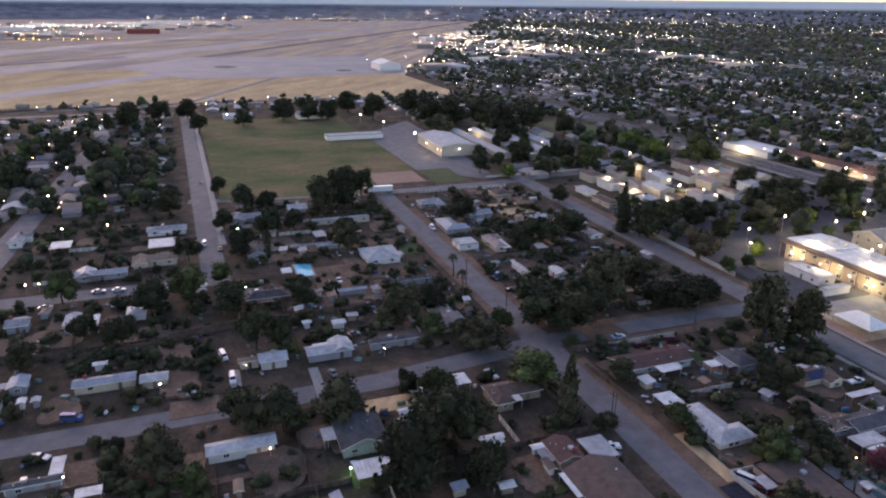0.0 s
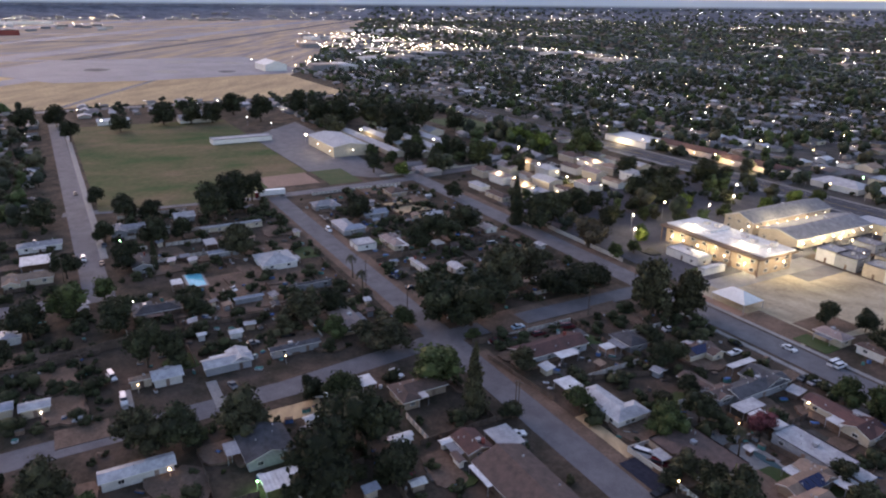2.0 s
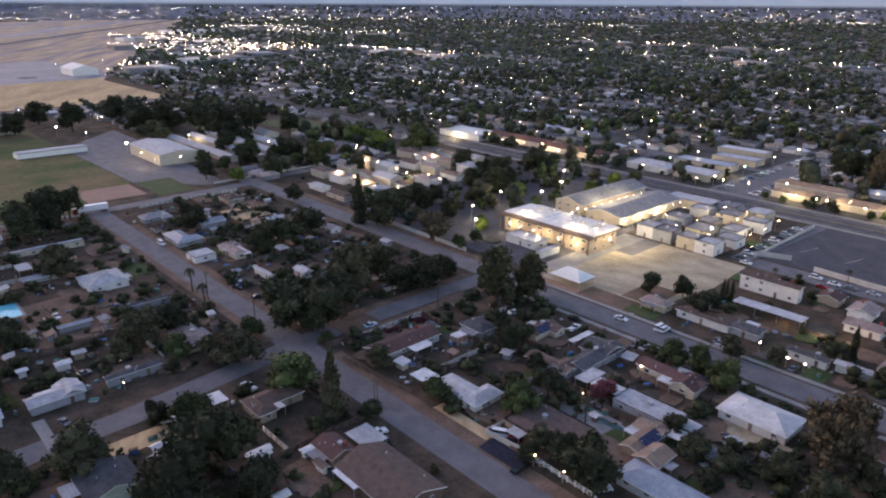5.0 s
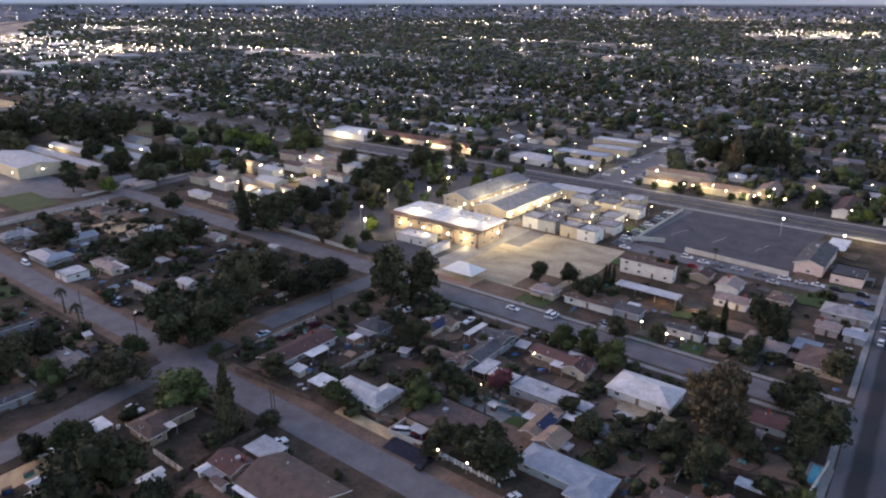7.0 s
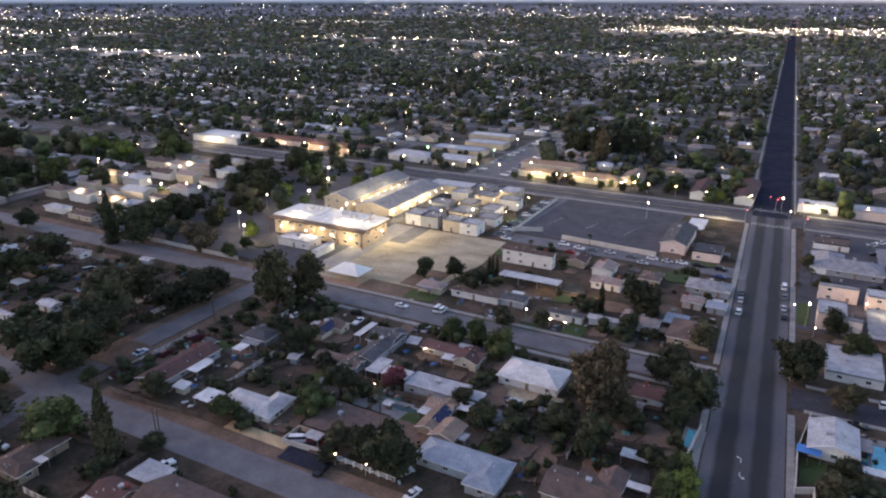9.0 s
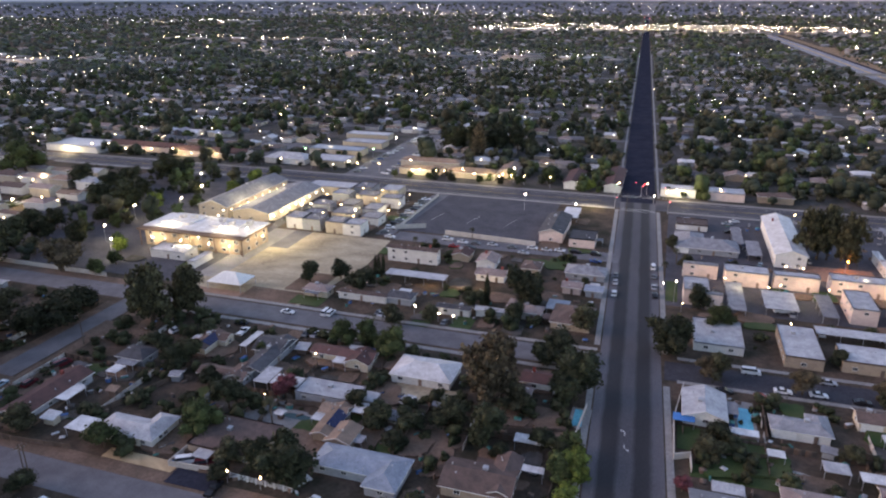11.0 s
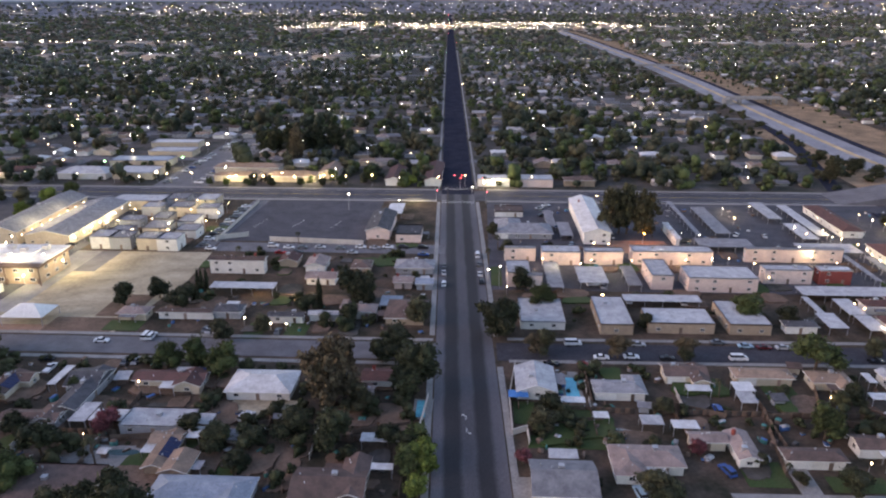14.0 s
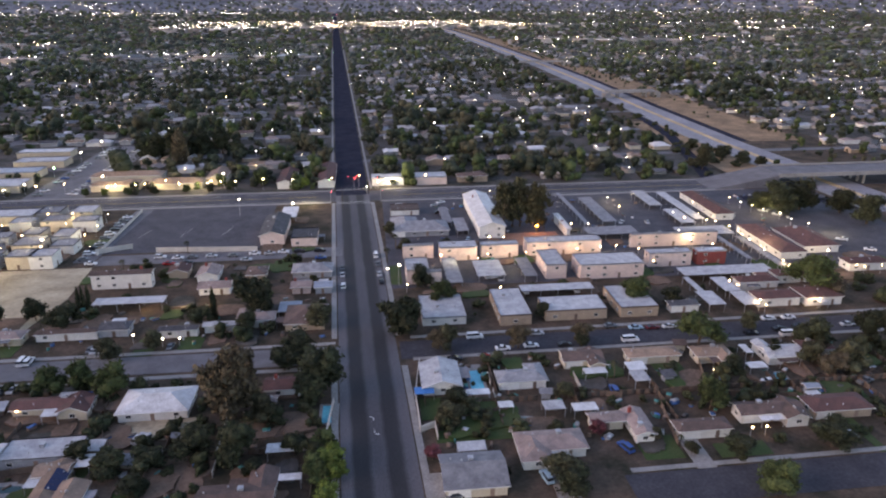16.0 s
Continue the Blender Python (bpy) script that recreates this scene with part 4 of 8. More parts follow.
LEVEL = [0.0]


def patch(x0, y0, x1, y1, material, label, category="yard", z=0.055):
    """A piece of yard; each lies a hair above the last, so that none share a plane."""
    LEVEL[0] += 0.004
    z += LEVEL[0]
    slab(category.replace(" ", "_"), x0, y0, x1, y1, z, material, label, category, thick=0.15)


def yard_blob(x, y, r, material, label):
    """An uneven patch of bare or planted ground."""
    rnd = random.Random(int(x * 7 + y * 3))
    LEVEL[0] += 0.002
    bm = bmesh.new()
    wide, deep, spin = r * rnd.uniform(0.7, 1.25), r * rnd.uniform(0.5, 1.0), rnd.choice((0.0, 1.5708))
    outline = []
    for i in range(36):
        a = 6.2832 * i / 36
        c, q = math.cos(a), math.sin(a)
        k = (abs(c) ** 4 + abs(q) ** 4) ** -0.25 * (1 + 0.09 * math.sin(3 * a + x) + rnd.uniform(-0.07, 0.07))
        u, v = wide * k * c, deep * k * q
        outline.append((x + u * math.cos(spin) - v * math.sin(spin), y + u * math.sin(spin) + v * math.cos(spin)))
    prism(bm, outline, -0.05, 0.055 + LEVEL[0])
    tagged(new("yard", mesh("yard", bm, material)), label, "yard", kind="structure")


# ---- the things, block by block ----

# homes between the west streets
house(-192.8, -51.1, 6.6, 5.1, "blue", "gable", "grey")
house(-186.8, -29.4, 4.8, 16.0, "blue", "gable", "cream")
house(-184.1, -16.8, 4.7, 7.4, "pale", "gable", "cream")
house(-230.4, -42.5, 10.4, 5.3, "pale", "gable", "white")
house(-232.9, -23.6, 7.0, 6.4, "blue", "hip", "white")
house(-234.2, -58.6, 6.7, 7.1, "grey", "gable", "grey")
house(-234.4, 18.9, 10.7, 15.3, "dark", "hip", "brown")
house(-185.4, 15.2, 6.2, 8.3, "pale", "gable", "white")
house(-186.0, 8.5, 2.9, 6.2, "tan", "hip", "cream")
house(-144.8, 3.1, 5.1, 16.0, "pale", "gable", "white")
house(-186.6, 31.6, 8.7, 13.9, "pale", "gable", "grey")
house(-185.4, 51.6, 3.2, 15.6, "dark", "gable", "grey")
house(-196.7, 70.5, 17.0, 11.2, "pink", "hip", "tan")
house(-140.7, 30.5, 12.5, 11.8, "dark", "gable", "grey")
house(-145.7, 73.8, 10.4, 15.2, "brown", "hip", "tan")
house(-145.2, -39.8, 2.5, 11.8, "dark", "gable", "grey")
house(-327.5, -74.4, 12.2, 8.6, "grey", "gable", "white")
house(-274.9, -37.8, 7.9, 18.5, "blue", "gable", "grey")
house(-282.7, -19.2, 11.7, 17.0, "tan", "gable", "cream")
house(-324.0, -15.4, 7.1, 17.2, "grey", "hip", "white")
house(-315.3, 62.2, 3.3, 28.1, "pale", "flat", "cream")
house(-280.1, 50.9, 4.1, 12.7, "blue", "gable", "grey")
house(-262.2, 67.6, 15.4, 14.8, "pale", "hip", "white")
house(-230.6, 71.7, 2.4, 17.3, "dark", "hip", "grey")
house(-330.6, 20.0, 11.2, 16.6, "grey", "gable", "grey")
house(-282.2, 19.8, 15.0, 8.3, "dark", "gable", "grey")
house(-291.1, 110.2, 17.8, 11.5, "blue", "hip", "grey")
house(-261.3, 119.8, 17.0, 8.1, "pink", "hip", "cream")
house(-265.0, 106.8, 9.3, 9.0, "pale", "flat", "white")
house(-229.7, 116.0, 14.3, 2.2, "pale", "gable", "white")
house(-220.9, 127.9, 8.0, 5.0, "pale", "gable", "white")
house(-328.2, 204.4, 14.5, 6.6, "pale", "hip", "white")
house(-305.4, 202.5, 18.1, 7.0, "brown", "hip", "cream")
house(-337.3, 155.7, 12.4, 10.0, "brown", "hip", "tan")
house(-305.9, 128.9, 11.0, 12.7, "blue", "gable", "grey")
house(-287.8, 153.4, 7.7, 8.8, "pale", "gable", "white")
house(-258.0, 166.1, 7.9, 6.3, "grey", "gable", "white")
house(-328.5, 112.5, 12.2, 12.8, "grey", "hip", "grey")
house(-341.1, 45.4, 8.7, 9.9, "pale", "gable", "grey")
carport(-228.4, -36.0, 9.8, 2.9, "white", 2.5)
carport(-150.0, -35.8, 6.7, 2.8, "white", 2.5)
carport(-138.0, -28.4, 3.2, 5.3, "white", 2.5)
carport(-142.2, 25.2, 5.4, 7.5, "pale", 2.5)
carport(-126.5, 30.1, 6.4, 8.4, "white", 2.5)
carport(-156.2, 62.4, 5.8, 4.2, "white", 2.5)
carport(-143.8, 72.4, 6.1, 3.1, "white", 2.5)
carport(-313.1, -56.8, 9.8, 8.1, "white", 2.5)
carport(-303.2, -16.9, 11.9, 11.0, "white", 2.5)
carport(-253.9, 28.5, 5.5, 4.0, "white", 2.5)
carport(-294.7, 48.5, 8.8, 5.1, "pale", 2.5)
carport(-258.1, 120.8, 13.7, 3.4, "white", 2.5)
carport(-249.5, 134.8, 6.4, 4.9, "white", 2.5)
house(-203.5, 38.2, 3.1, 4.5, "white", "gable", "white", h=2.1, name='shed', category='shed', vents=0, detail=False)
house(-127.6, 59.2, 2.9, 5.7, "white", "gable", "white", h=2.1, name='shed', category='shed', vents=0, detail=False)
house(-197.9, -31.6, 2.2, 4.0, "white", "gable", "white", h=2.1, name='shed', category='shed', vents=0, detail=False)
house(-182.8, -48.7, 2.9, 2.2, "white", "gable", "white", h=2.1, name='shed', category='shed', vents=0, detail=False)
house(-182.4, -45.4, 2.4, 2.4, "pale", "gable", "grey", h=2.1, name='shed', category='shed', vents=0, detail=False)
house(-229.0, 48.6, 2.2, 10.6, "blue", "gable", "grey", h=2.1, name='shed', category='shed', vents=0, detail=False)
house(-206.6, 28.4, 2.2, 3.1, "white", "gable", "white", h=2.1, name='shed', category='shed', vents=0, detail=False)

# homes in the middle block
house(-149.2, 119.2, 9, 24, "red", "gable", "grey")
house(-116.3, 114.8, 17, 11, "pale", "hip", "white")
house(-141.5, 144.3, 10, 8, "dark", "hip", "grey")
house(-125.3, 157.4, 9, 12, "brown", "gable", "cream")
house(-110.5, 143.5, 15, 8, "brown", "gable", "grey")
house(-105.9, 155.5, 10, 21, "dark", "gable", "grey")
house(-83.8, 161.6, 20, 8.5, "red", "gable", "cream")
house(-78.5, 143.1, 17, 8, "pale", "flat", "grey")
house(-57.9, 161.2, 18, 12, "white", "hip", "white")
house(-90.5, 117.7, 18, 13, "brown", "flat", "tan")
house(-72.8, 130.5, 8, 14, "tan", "gable", "tan")
house(-66.6, 126.1, 7, 8, "tan", "gable", "tan")
house(-58.0, 115.9, 22, 12, "blue", "hip", "grey")
carport(-144.8, 120.8, 7.8, 6.9, "white", 2.5)
carport(-126.8, 110.5, 10.5, 5.7, "white", 2.5)
carport(-140.7, 134.7, 3.5, 4.2, "white", 2.5)
carport(-114.5, 162.1, 2.3, 10.1, "white", 2.5)
carport(-82.8, 159.4, 4.2, 5.6, "white", 2.5)
carport(-98.3, 144.8, 4.4, 8.5, "pale", 2.5)
carport(-91.3, 143.6, 8.9, 5.0, "white", 2.5)
carport(-67.2, 143.1, 4.4, 4.6, "pale", 2.5)
carport(-67.5, 137.5, 3.7, 4.6, "white", 2.5)
house(-101.1, 76.3, 22, 14, "brown", "gable", "brown")
house(-118.4, 73.4, 9, 7, "red", "gable", "tan")
carport(-106.8, 70.0, 8.4, 4.0, "white", 2.5)
carport(-116.6, 81.5, 8.6, 6.5, "pale", 2.5)
carport(-104.5, 79.2, 2.2, 4.7, "blue", 2.5)
house(-128.8, 59.9, 2.2, 6.0, "white", "gable", "white", h=2.1, name='shed', category='shed', vents=0, detail=False)
house(-115.1, 67.9, 4.4, 2.2, "brown", "gable", "white", h=2.1, name='shed', category='shed', vents=0, detail=False)
house(-121.9, 68.6, 2.2, 3.7, "white", "gable", "white", h=2.1, name='shed', category='shed', vents=0, detail=False)

# homes beside the avenue
house(-39.9, 210.4, 12.7, 10.4, "pink", "hip", "white")
house(-23.9, 208.8, 13.4, 15.0, "brown", "hip", "tan")
house(-31.1, 156.7, 8, 7, "pink", "gable", "white")
house(-24.2, 165.9, 15, 7, "red", "gable", "white")
house(-31.5, 122.6, 16, 15, "brown", "gable", "tan")
carport(-29.7, 215.3, 7.4, 8.2, "blue", 2.5)
carport(-21.9, 137.4, 11.3, 3.4, "white", 2.5)
carport(-33.2, 118.6, 9.0, 2.2, "white", 2.5)
carport(-22.7, 126.7, 8.1, 2.2, "white", 2.5)
house(-92.6, 245.5, 22.1, 5.2, "brown", "gable", "white", h=5.4)
house(-74.7, 254.5, 8.0, 8.6, "red", "gable", "tan")
house(-63.0, 250.8, 8.6, 10.4, "pink", "gable", "white")
house(-58.1, 237.0, 11.8, 7.6, "pink", "gable", "white")
house(-45.1, 249.2, 7.8, 9.5, "brown", "hip", "tan")
house(-24.6, 250.0, 15.5, 9.8, "grey", "hip", "grey")
house(-27.5, 233.9, 7.5, 6.5, "pink", "gable", "peach")
house(-19.6, 232.9, 6.8, 6.0, "blue", "gable", "grey")
house(-113.7, 204.0, 10.2, 6.4, "pink", "hip", "cream")
house(-96.5, 204.4, 19.2, 3.6, "brown", "hip", "white")
house(-83.0, 206.8, 10.0, 6.7, "dark", "hip", "grey")
house(-62.6, 202.9, 12.4, 4.0, "dark", "gable", "white")
house(-50.4, 204.6, 10.7, 3.4, "pale", "gable", "white")
house(-44.1, 299.0, 11.3, 29.2, "dark", "gable", "peach", h=4.2)
house(-30.4, 288.3, 11.0, 12.9, "dark", "flat", "peach", h=3.6)
carport(-84.1, 225.3, 23.4, 5.6, "pale", 3.0)
carport(-40.3, 322.8, 7.4, 16.9, "white", 3.0)

# homes east of the avenue
house(15.4, 165.7, 11.0, 13.7, "pale", "gable", "white", garage=True)
house(37.2, 164.1, 13.9, 9.7, "grey", "hip", "white", garage=True)
house(56.7, 170.4, 12.1, 10.3, "brown", "gable", "cream", garage=True)
house(77.6, 171.4, 16.0, 6.0, "tan", "hip", "cream", garage=True)
house(94.8, 168.7, 11.0, 9.4, "tan", "hip", "cream", garage=True)
house(114.9, 169.3, 11.3, 10.7, "pale", "gable", "white", garage=True)
house(126.9, 170.1, 9.8, 6.6, "red", "hip", "white", garage=True)
house(37.8, 131.5, 16.5, 11.4, "pink", "hip", "white", garage=True)
house(60.9, 138.1, 5.5, 11.4, "pink", "gable", "white", garage=True)
house(53.7, 140.9, 9.0, 4.6, "pink", "gable", "cream", garage=True)
house(75.6, 135.3, 13.9, 5.2, "brown", "hip", "white", garage=True)
house(95.3, 139.2, 17.0, 8.9, "brown", "gable", "white", garage=True)
house(113.8, 140.8, 16.3, 7.7, "red", "hip", "tan", garage=True)
house(18.4, 124.5, 14.3, 12.5, "grey", "gable", "cream", garage=True)
house(20.5, 209.8, 14.3, 18.5, "pale", "flat", "white", garage=True)
house(19.7, 298.6, 25.6, 21.4, "grey", "hip", "grey", garage=True)
house(14.4, 325.5, 13.7, 10.3, "brown", "flat", "white", garage=True)
carport(58.1, 163.0, 6.4, 3.1, "white", 2.5)
carport(70.1, 164.2, 5.2, 4.6, "white", 2.5)
carport(69.2, 158.9, 4.4, 5.3, "pale", 2.5)
carport(19.3, 133.1, 6.6, 3.6, "pale", 2.5)
carport(24.0, 155.8, 6.8, 2.7, "white", 2.5)
carport(103.8, 160.9, 5.2, 3.3, "white", 2.5)
carport(30.4, 149.2, 3.8, 2.8, "white", 2.5)
carport(42.4, 147.6, 5.4, 4.1, "pale", 2.5)
carport(50.0, 146.0, 6.3, 3.5, "white", 2.5)
carport(105.6, 170.2, 2.2, 5.0, "white", 2.5)

# pale apartment blocks
house(16.5, 262.6, 12.5, 2.6, "pale", "flat", "peach", h=5.4, vents=5, name='apartment_block', category='apartment block', label='two-storey peach stucco apartment block with flat pale roof')
house(14.5, 241.3, 8.4, 12.7, "pale", "flat", "peach", h=5.4, vents=5, name='apartment_block', category='apartment block', label='two-storey peach stucco apartment block with flat pale roof')
house(20.3, 233.9, 5.5, 2.2, "pale", "flat", "peach", h=5.4, vents=5, name='apartment_block', category='apartment block', label='two-storey peach stucco apartment block with flat pale roof')
house(32.4, 261.2, 15.0, 7.8, "pale", "flat", "peach", h=5.4, vents=5, name='apartment_block', category='apartment block', label='two-storey peach stucco apartment block with flat pale roof')
house(49.2, 260.8, 15.2, 4.9, "pale", "flat", "peach", h=5.4, vents=5, name='apartment_block', category='apartment block', label='two-storey peach stucco apartment block with flat pale roof')
house(76.0, 262.8, 31.1, 7.2, "pale", "flat", "peach", h=5.4, vents=5, name='apartment_block', category='apartment block', label='two-storey peach stucco apartment block with flat pale roof')
house(66.1, 242.6, 8.0, 16.4, "pale", "flat", "peach", h=5.4, vents=5, name='apartment_block', category='apartment block', label='two-storey peach stucco apartment block with flat pale roof')
house(87.0, 238.6, 24.6, 12.0, "pale", "flat", "peach", h=5.4, vents=5, name='apartment_block', category='apartment block', label='two-storey peach stucco apartment block with flat pale roof')
house(124.6, 265.0, 37.9, 2.2, "pale", "flat", "peach", h=5.4, vents=5, name='apartment_block', category='apartment block', label='two-storey peach stucco apartment block with flat pale roof')
house(113.3, 244.1, 17.4, 5.2, "pale", "flat", "peach", h=5.4, vents=5, name='apartment_block', category='apartment block', label='two-storey peach stucco apartment block with flat pale roof')
house(130.3, 244.0, 11.8, 4.6, "white", "flat", "red", h=5.4, name='apartment_block', category='apartment block')
house(50.4, 308.9, 12.4, 53.8, "white", "gable", "white", h=5.2, vents=6, name='apartment_block', category='apartment block', label='long white gabled hall with patched roof')
house(83.6, 290.7, 2.6, 22.8, "white", "hip", "white", h=4.0)
house(43.3, 208.6, 10.4, 21.6, "pale", "flat", "tan", h=3.4, vents=6, mansard=True, name='office', category='office', label='low brown office with flat pale roof')
house(63.6, 205.2, 20.7, 11.5, "pale", "flat", "tan", h=3.4, vents=6, mansard=True, name='office', category='office', label='low brown office with flat pale roof')
house(84.9, 208.5, 13.0, 18.2, "pale", "flat", "tan", h=3.4, vents=6, mansard=True, name='office', category='office', label='low brown office with flat pale roof')
house(135.6, 220.2, 15.6, 9.0, "red", "hip", "white", h=3.0)
house(151.7, 223.4, 14.5, 6.9, "red", "hip", "white", h=3.0)
house(134.9, 205.1, 16.0, 7.5, "red", "hip", "white", h=3.0)
house(150.5, 205.5, 13.9, 10.2, "red", "hip", "white", h=3.0)
house(165.5, 261.1, 11.8, 36.4, "red", "hip", "white", h=3.0)
house(181.0, 261.0, 16.2, 25.1, "red", "hip", "white", h=3.0)
house(187.2, 231.8, 17.4, 7.3, "red", "hip", "white", h=3.0)
house(162.9, 314.9, 10.1, 40.3, "red", "hip", "white", h=3.0)
house(101.2, 203.0, 10.7, 5.0, "dark", "hip", "white")
carport(27.6, 241.2, 5.6, 25.2, "grey", 2.7)
carport(56.0, 241.2, 5.0, 19.2, "grey", 2.7)
carport(41.7, 241.3, 10.5, 15.9, "pale", 2.7)
carport(95.0, 315.2, 2.2, 53.3, "grey", 2.7)
carport(106.2, 311.5, 6.7, 40.5, "grey", 2.7)
carport(102.2, 279.1, 22.2, 10.6, "grey", 2.7)
carport(142.5, 274.3, 23.6, 10.7, "pale", 2.7)
carport(137.0, 327.2, 6.5, 27.0, "pale", 2.7)
carport(148.3, 313.3, 4.9, 46.0, "pale", 2.7)
carport(140.9, 296.3, 7.0, 21.6, "pale", 2.7)
carport(129.4, 229.4, 34.9, 8.1, "pale", 2.7)
carport(144.7, 253.0, 2.2, 27.6, "grey", 2.7)
carport(153.5, 248.2, 3.0, 34.3, "grey", 2.7)
carport(62.4, 220.7, 25.9, 5.7, "pale", 2.7)
carport(111.5, 217.7, 2.2, 12.8, "pale", 2.7)
carport(112.1, 205.5, 6.0, 11.0, "pale", 2.7)
carport(122.8, 216.4, 5.7, 12.5, "pale", 2.7)
carport(123.5, 204.1, 5.5, 11.0, "pale", 2.7)
carport(32.7, 311.1, 4.2, 24.0, "grey", 2.7)
carport(38.0, 295.3, 5.4, 18.7, "grey", 2.7)

# pools and yards
pool(25.3, 166.0, 3.6, 9.8, None, False)
pool(34.6, 142.4, 7.1, 8.3, TEAL, True)
pool(109.4, 157.8, 2.6, 4.6, None, False)
pool(114.9, 149.8, 7.8, 4.3, TEAL, True)
pool(-14.2, 153.7, 3.4, 7.6, None, False)
pool(-82.6, 132.3, 9.7, 2.3, DEEP, True)
pool(-259.0, 35.8, 13.4, 5.9, None, False)
pool(-260.8, 131.0, 14.0, 2.2, None, False)
pool(-196.3, 62.7, 9.9, 2.2, None, True)
patch(-98.0, 125.1, -80.8, 134.9, CONCRETE, "pale concrete patio round the pool", "patio", 0.06)
patch(23.3, 158.3, 27.8, 174.3, CONCRETE, "pale concrete pool deck", "patio", 0.06)
patch(-118.0, 104.1, -98.8, 107.6, STRAW, "dry golden grass front yard", "yard", 0.055)
patch(-64.4, 147.2, -45.6, 156.0, LOT, "bare sandy back yard", "yard", 0.05)
patch(-32.4, 146.4, -17.4, 155.8, DIRT, "bare dirt yard", "yard", 0.055)
patch(-157.6, 34.8, -150.8, 49.2, STRAW, "dry grass corner lot", "yard", 0.055)
patch(-260.0, 37.7, -220.7, 75.2, DIRT, "bare reddish dirt lot", "yard", 0.055)
patch(-233.5, 24.3, -221.9, 62.6, DIRT, "bare reddish dirt lot", "yard", 0.05)
patch(-323.5, 140.0, -292.2, 160.1, STRAW, "dry grass lot", "yard", 0.055)
patch(-276.6, 78.5, -262.8, 86.5, LAWN, "small green lawn", "lawn", 0.06)
patch(9.1, 148.1, 25.2, 158.1, LAWN, "shaded green lawn", "lawn", 0.055)
patch(11.9, 138.4, 30.4, 143.3, LAWN, "shaded green lawn", "lawn", 0.055)
patch(58.8, 126.7, 68.2, 135.5, LAWN, "green front lawn", "lawn", 0.055)
patch(76.4, 125.7, 88.9, 130.9, LAWN, "green front lawn", "lawn", 0.055)
patch(113.9, 123.6, 116.1, 137.2, LAWN, "green front lawn", "lawn", 0.055)
patch(76.5, 156.5, 84.9, 169.4, LAWN, "round green back lawn", "lawn", 0.055)
patch(-74.0, 190.4, -68.0, 201.2, LAWN, "green front lawn", "lawn", 0.06)
patch(-61.3, 191.3, -54.4, 201.6, LAWN, "green front lawn", "lawn", 0.06)
patch(-120.6, 193.9, -108.9, 201.2, LAWN, "green front lawn", "lawn", 0.06)
patch(4.7, 235.6, 8.7, 254.4, LAWN, "green verge beside the apartments", "lawn", 0.06)
patch(-180.2, 111.2, -161.1, 125.6, DIRT, "bare dirt yard", "yard", 0.055)
patch(-167.9, 111.8, -154.5, 131.4, DIRT, "bare dirt yard", "yard", 0.055)
patch(-170.3, 152.4, -148.7, 163.1, DIRT, "bare dirt yard", "yard", 0.055)
patch(-173.1, -13.0, -164.5, -0.7, DIRT, "bare dirt yard", "yard", 0.055)
patch(-137.1, -18.3, -134.9, 8.7, DIRT, "bare dirt yard", "yard", 0.055)
patch(-179.7, 24.3, -164.6, 27.1, CONCRETE, "concrete driveway", "driveway", 0.06)
patch(-185.3, 2.6, -169.0, 5.6, CONCRETE, "concrete driveway", "driveway", 0.06)
patch(69.1, 122.6, 73.6, 134.8, CONCRETE, "concrete driveway", "driveway", 0.06)
patch(9.1, 119.2, 16.8, 127.5, CONCRETE, "concrete driveway", "driveway", 0.065)
patch(35.4, 116.3, 40.5, 127.8, CONCRETE, "concrete driveway", "driveway", 0.06)
patch(-98.1, 100.9, -87.4, 106.0, TARMAC, "dark asphalt forecourt at the gate", "driveway", 0.045)

# trees
tree(-331.6, 57.0, 9.1, 20.1, "dark", "round")
tree(-343.5, 69.4, 9.5, 21.0, "dark", "round")
tree(-359.6, 82.9, 6.8, 16.3, "dark", "round")
tree(-141.9, -14.8, 5.8, 12.7, "olive", "round")
tree(-131.7, -7.7, 4.0, 8.9, "green", "round")
tree(-153.4, 5.3, 6.4, 13.4, "olive", "round")
tree(-150.9, 13.7, 5.8, 12.3, "dark", "round")
tree(-150.3, 28.2, 6.4, 12.9, "olive", "round")
tree(-157.2, 47.6, 3.5, 7.8, "dark", "round")
tree(-150.6, 53.0, 4.7, 9.9, "green", "round")
tree(-119.9, 37.8, 7.7, 18.4, "dark", "round")
tree(-127.5, 51.1, 7.2, 18.8, "dark", "round")
tree(-133.5, 47.0, 6.4, 15.3, "dark", "round")
tree(-148.0, 79.9, 8.4, 12.6, "green", "round")
tree(-115.6, 52.8, 5.1, 11.2, "dark", "round")
tree(-196.4, 11.5, 5.6, 14.5, "dark", "round")
tree(-195.8, 18.8, 4.4, 11.4, "dark", "round")
tree(-219.1, -38.1, 4.4, 9.7, "dark", "round")
tree(-208.8, -26.6, 5.0, 11.5, "dark", "round")
tree(-252.1, -48.5, 5.2, 12.4, "green", "round")
tree(-232.6, -19.0, 6.2, 13.0, "dark", "round")
tree(-240.3, -6.4, 6.9, 13.8, "green", "round")
tree(-282.5, -6.6, 5.5, 11.1, "dark", "round")
tree(-153.3, -24.2, 2.5, 5.0, "dark", "round")
tree(-203.9, -51.5, 5.1, 10.1, "olive", "round")
tree(-280.7, 57.7, 7.5, 14.2, "olive", "round")
tree(-227.0, 29.5, 5.2, 9.9, "dark", "round")
tree(-224.9, 5.8, 6.6, 13.2, "dark", "round")
tree(-200.3, 58.5, 6.5, 12.9, "olive", "round")
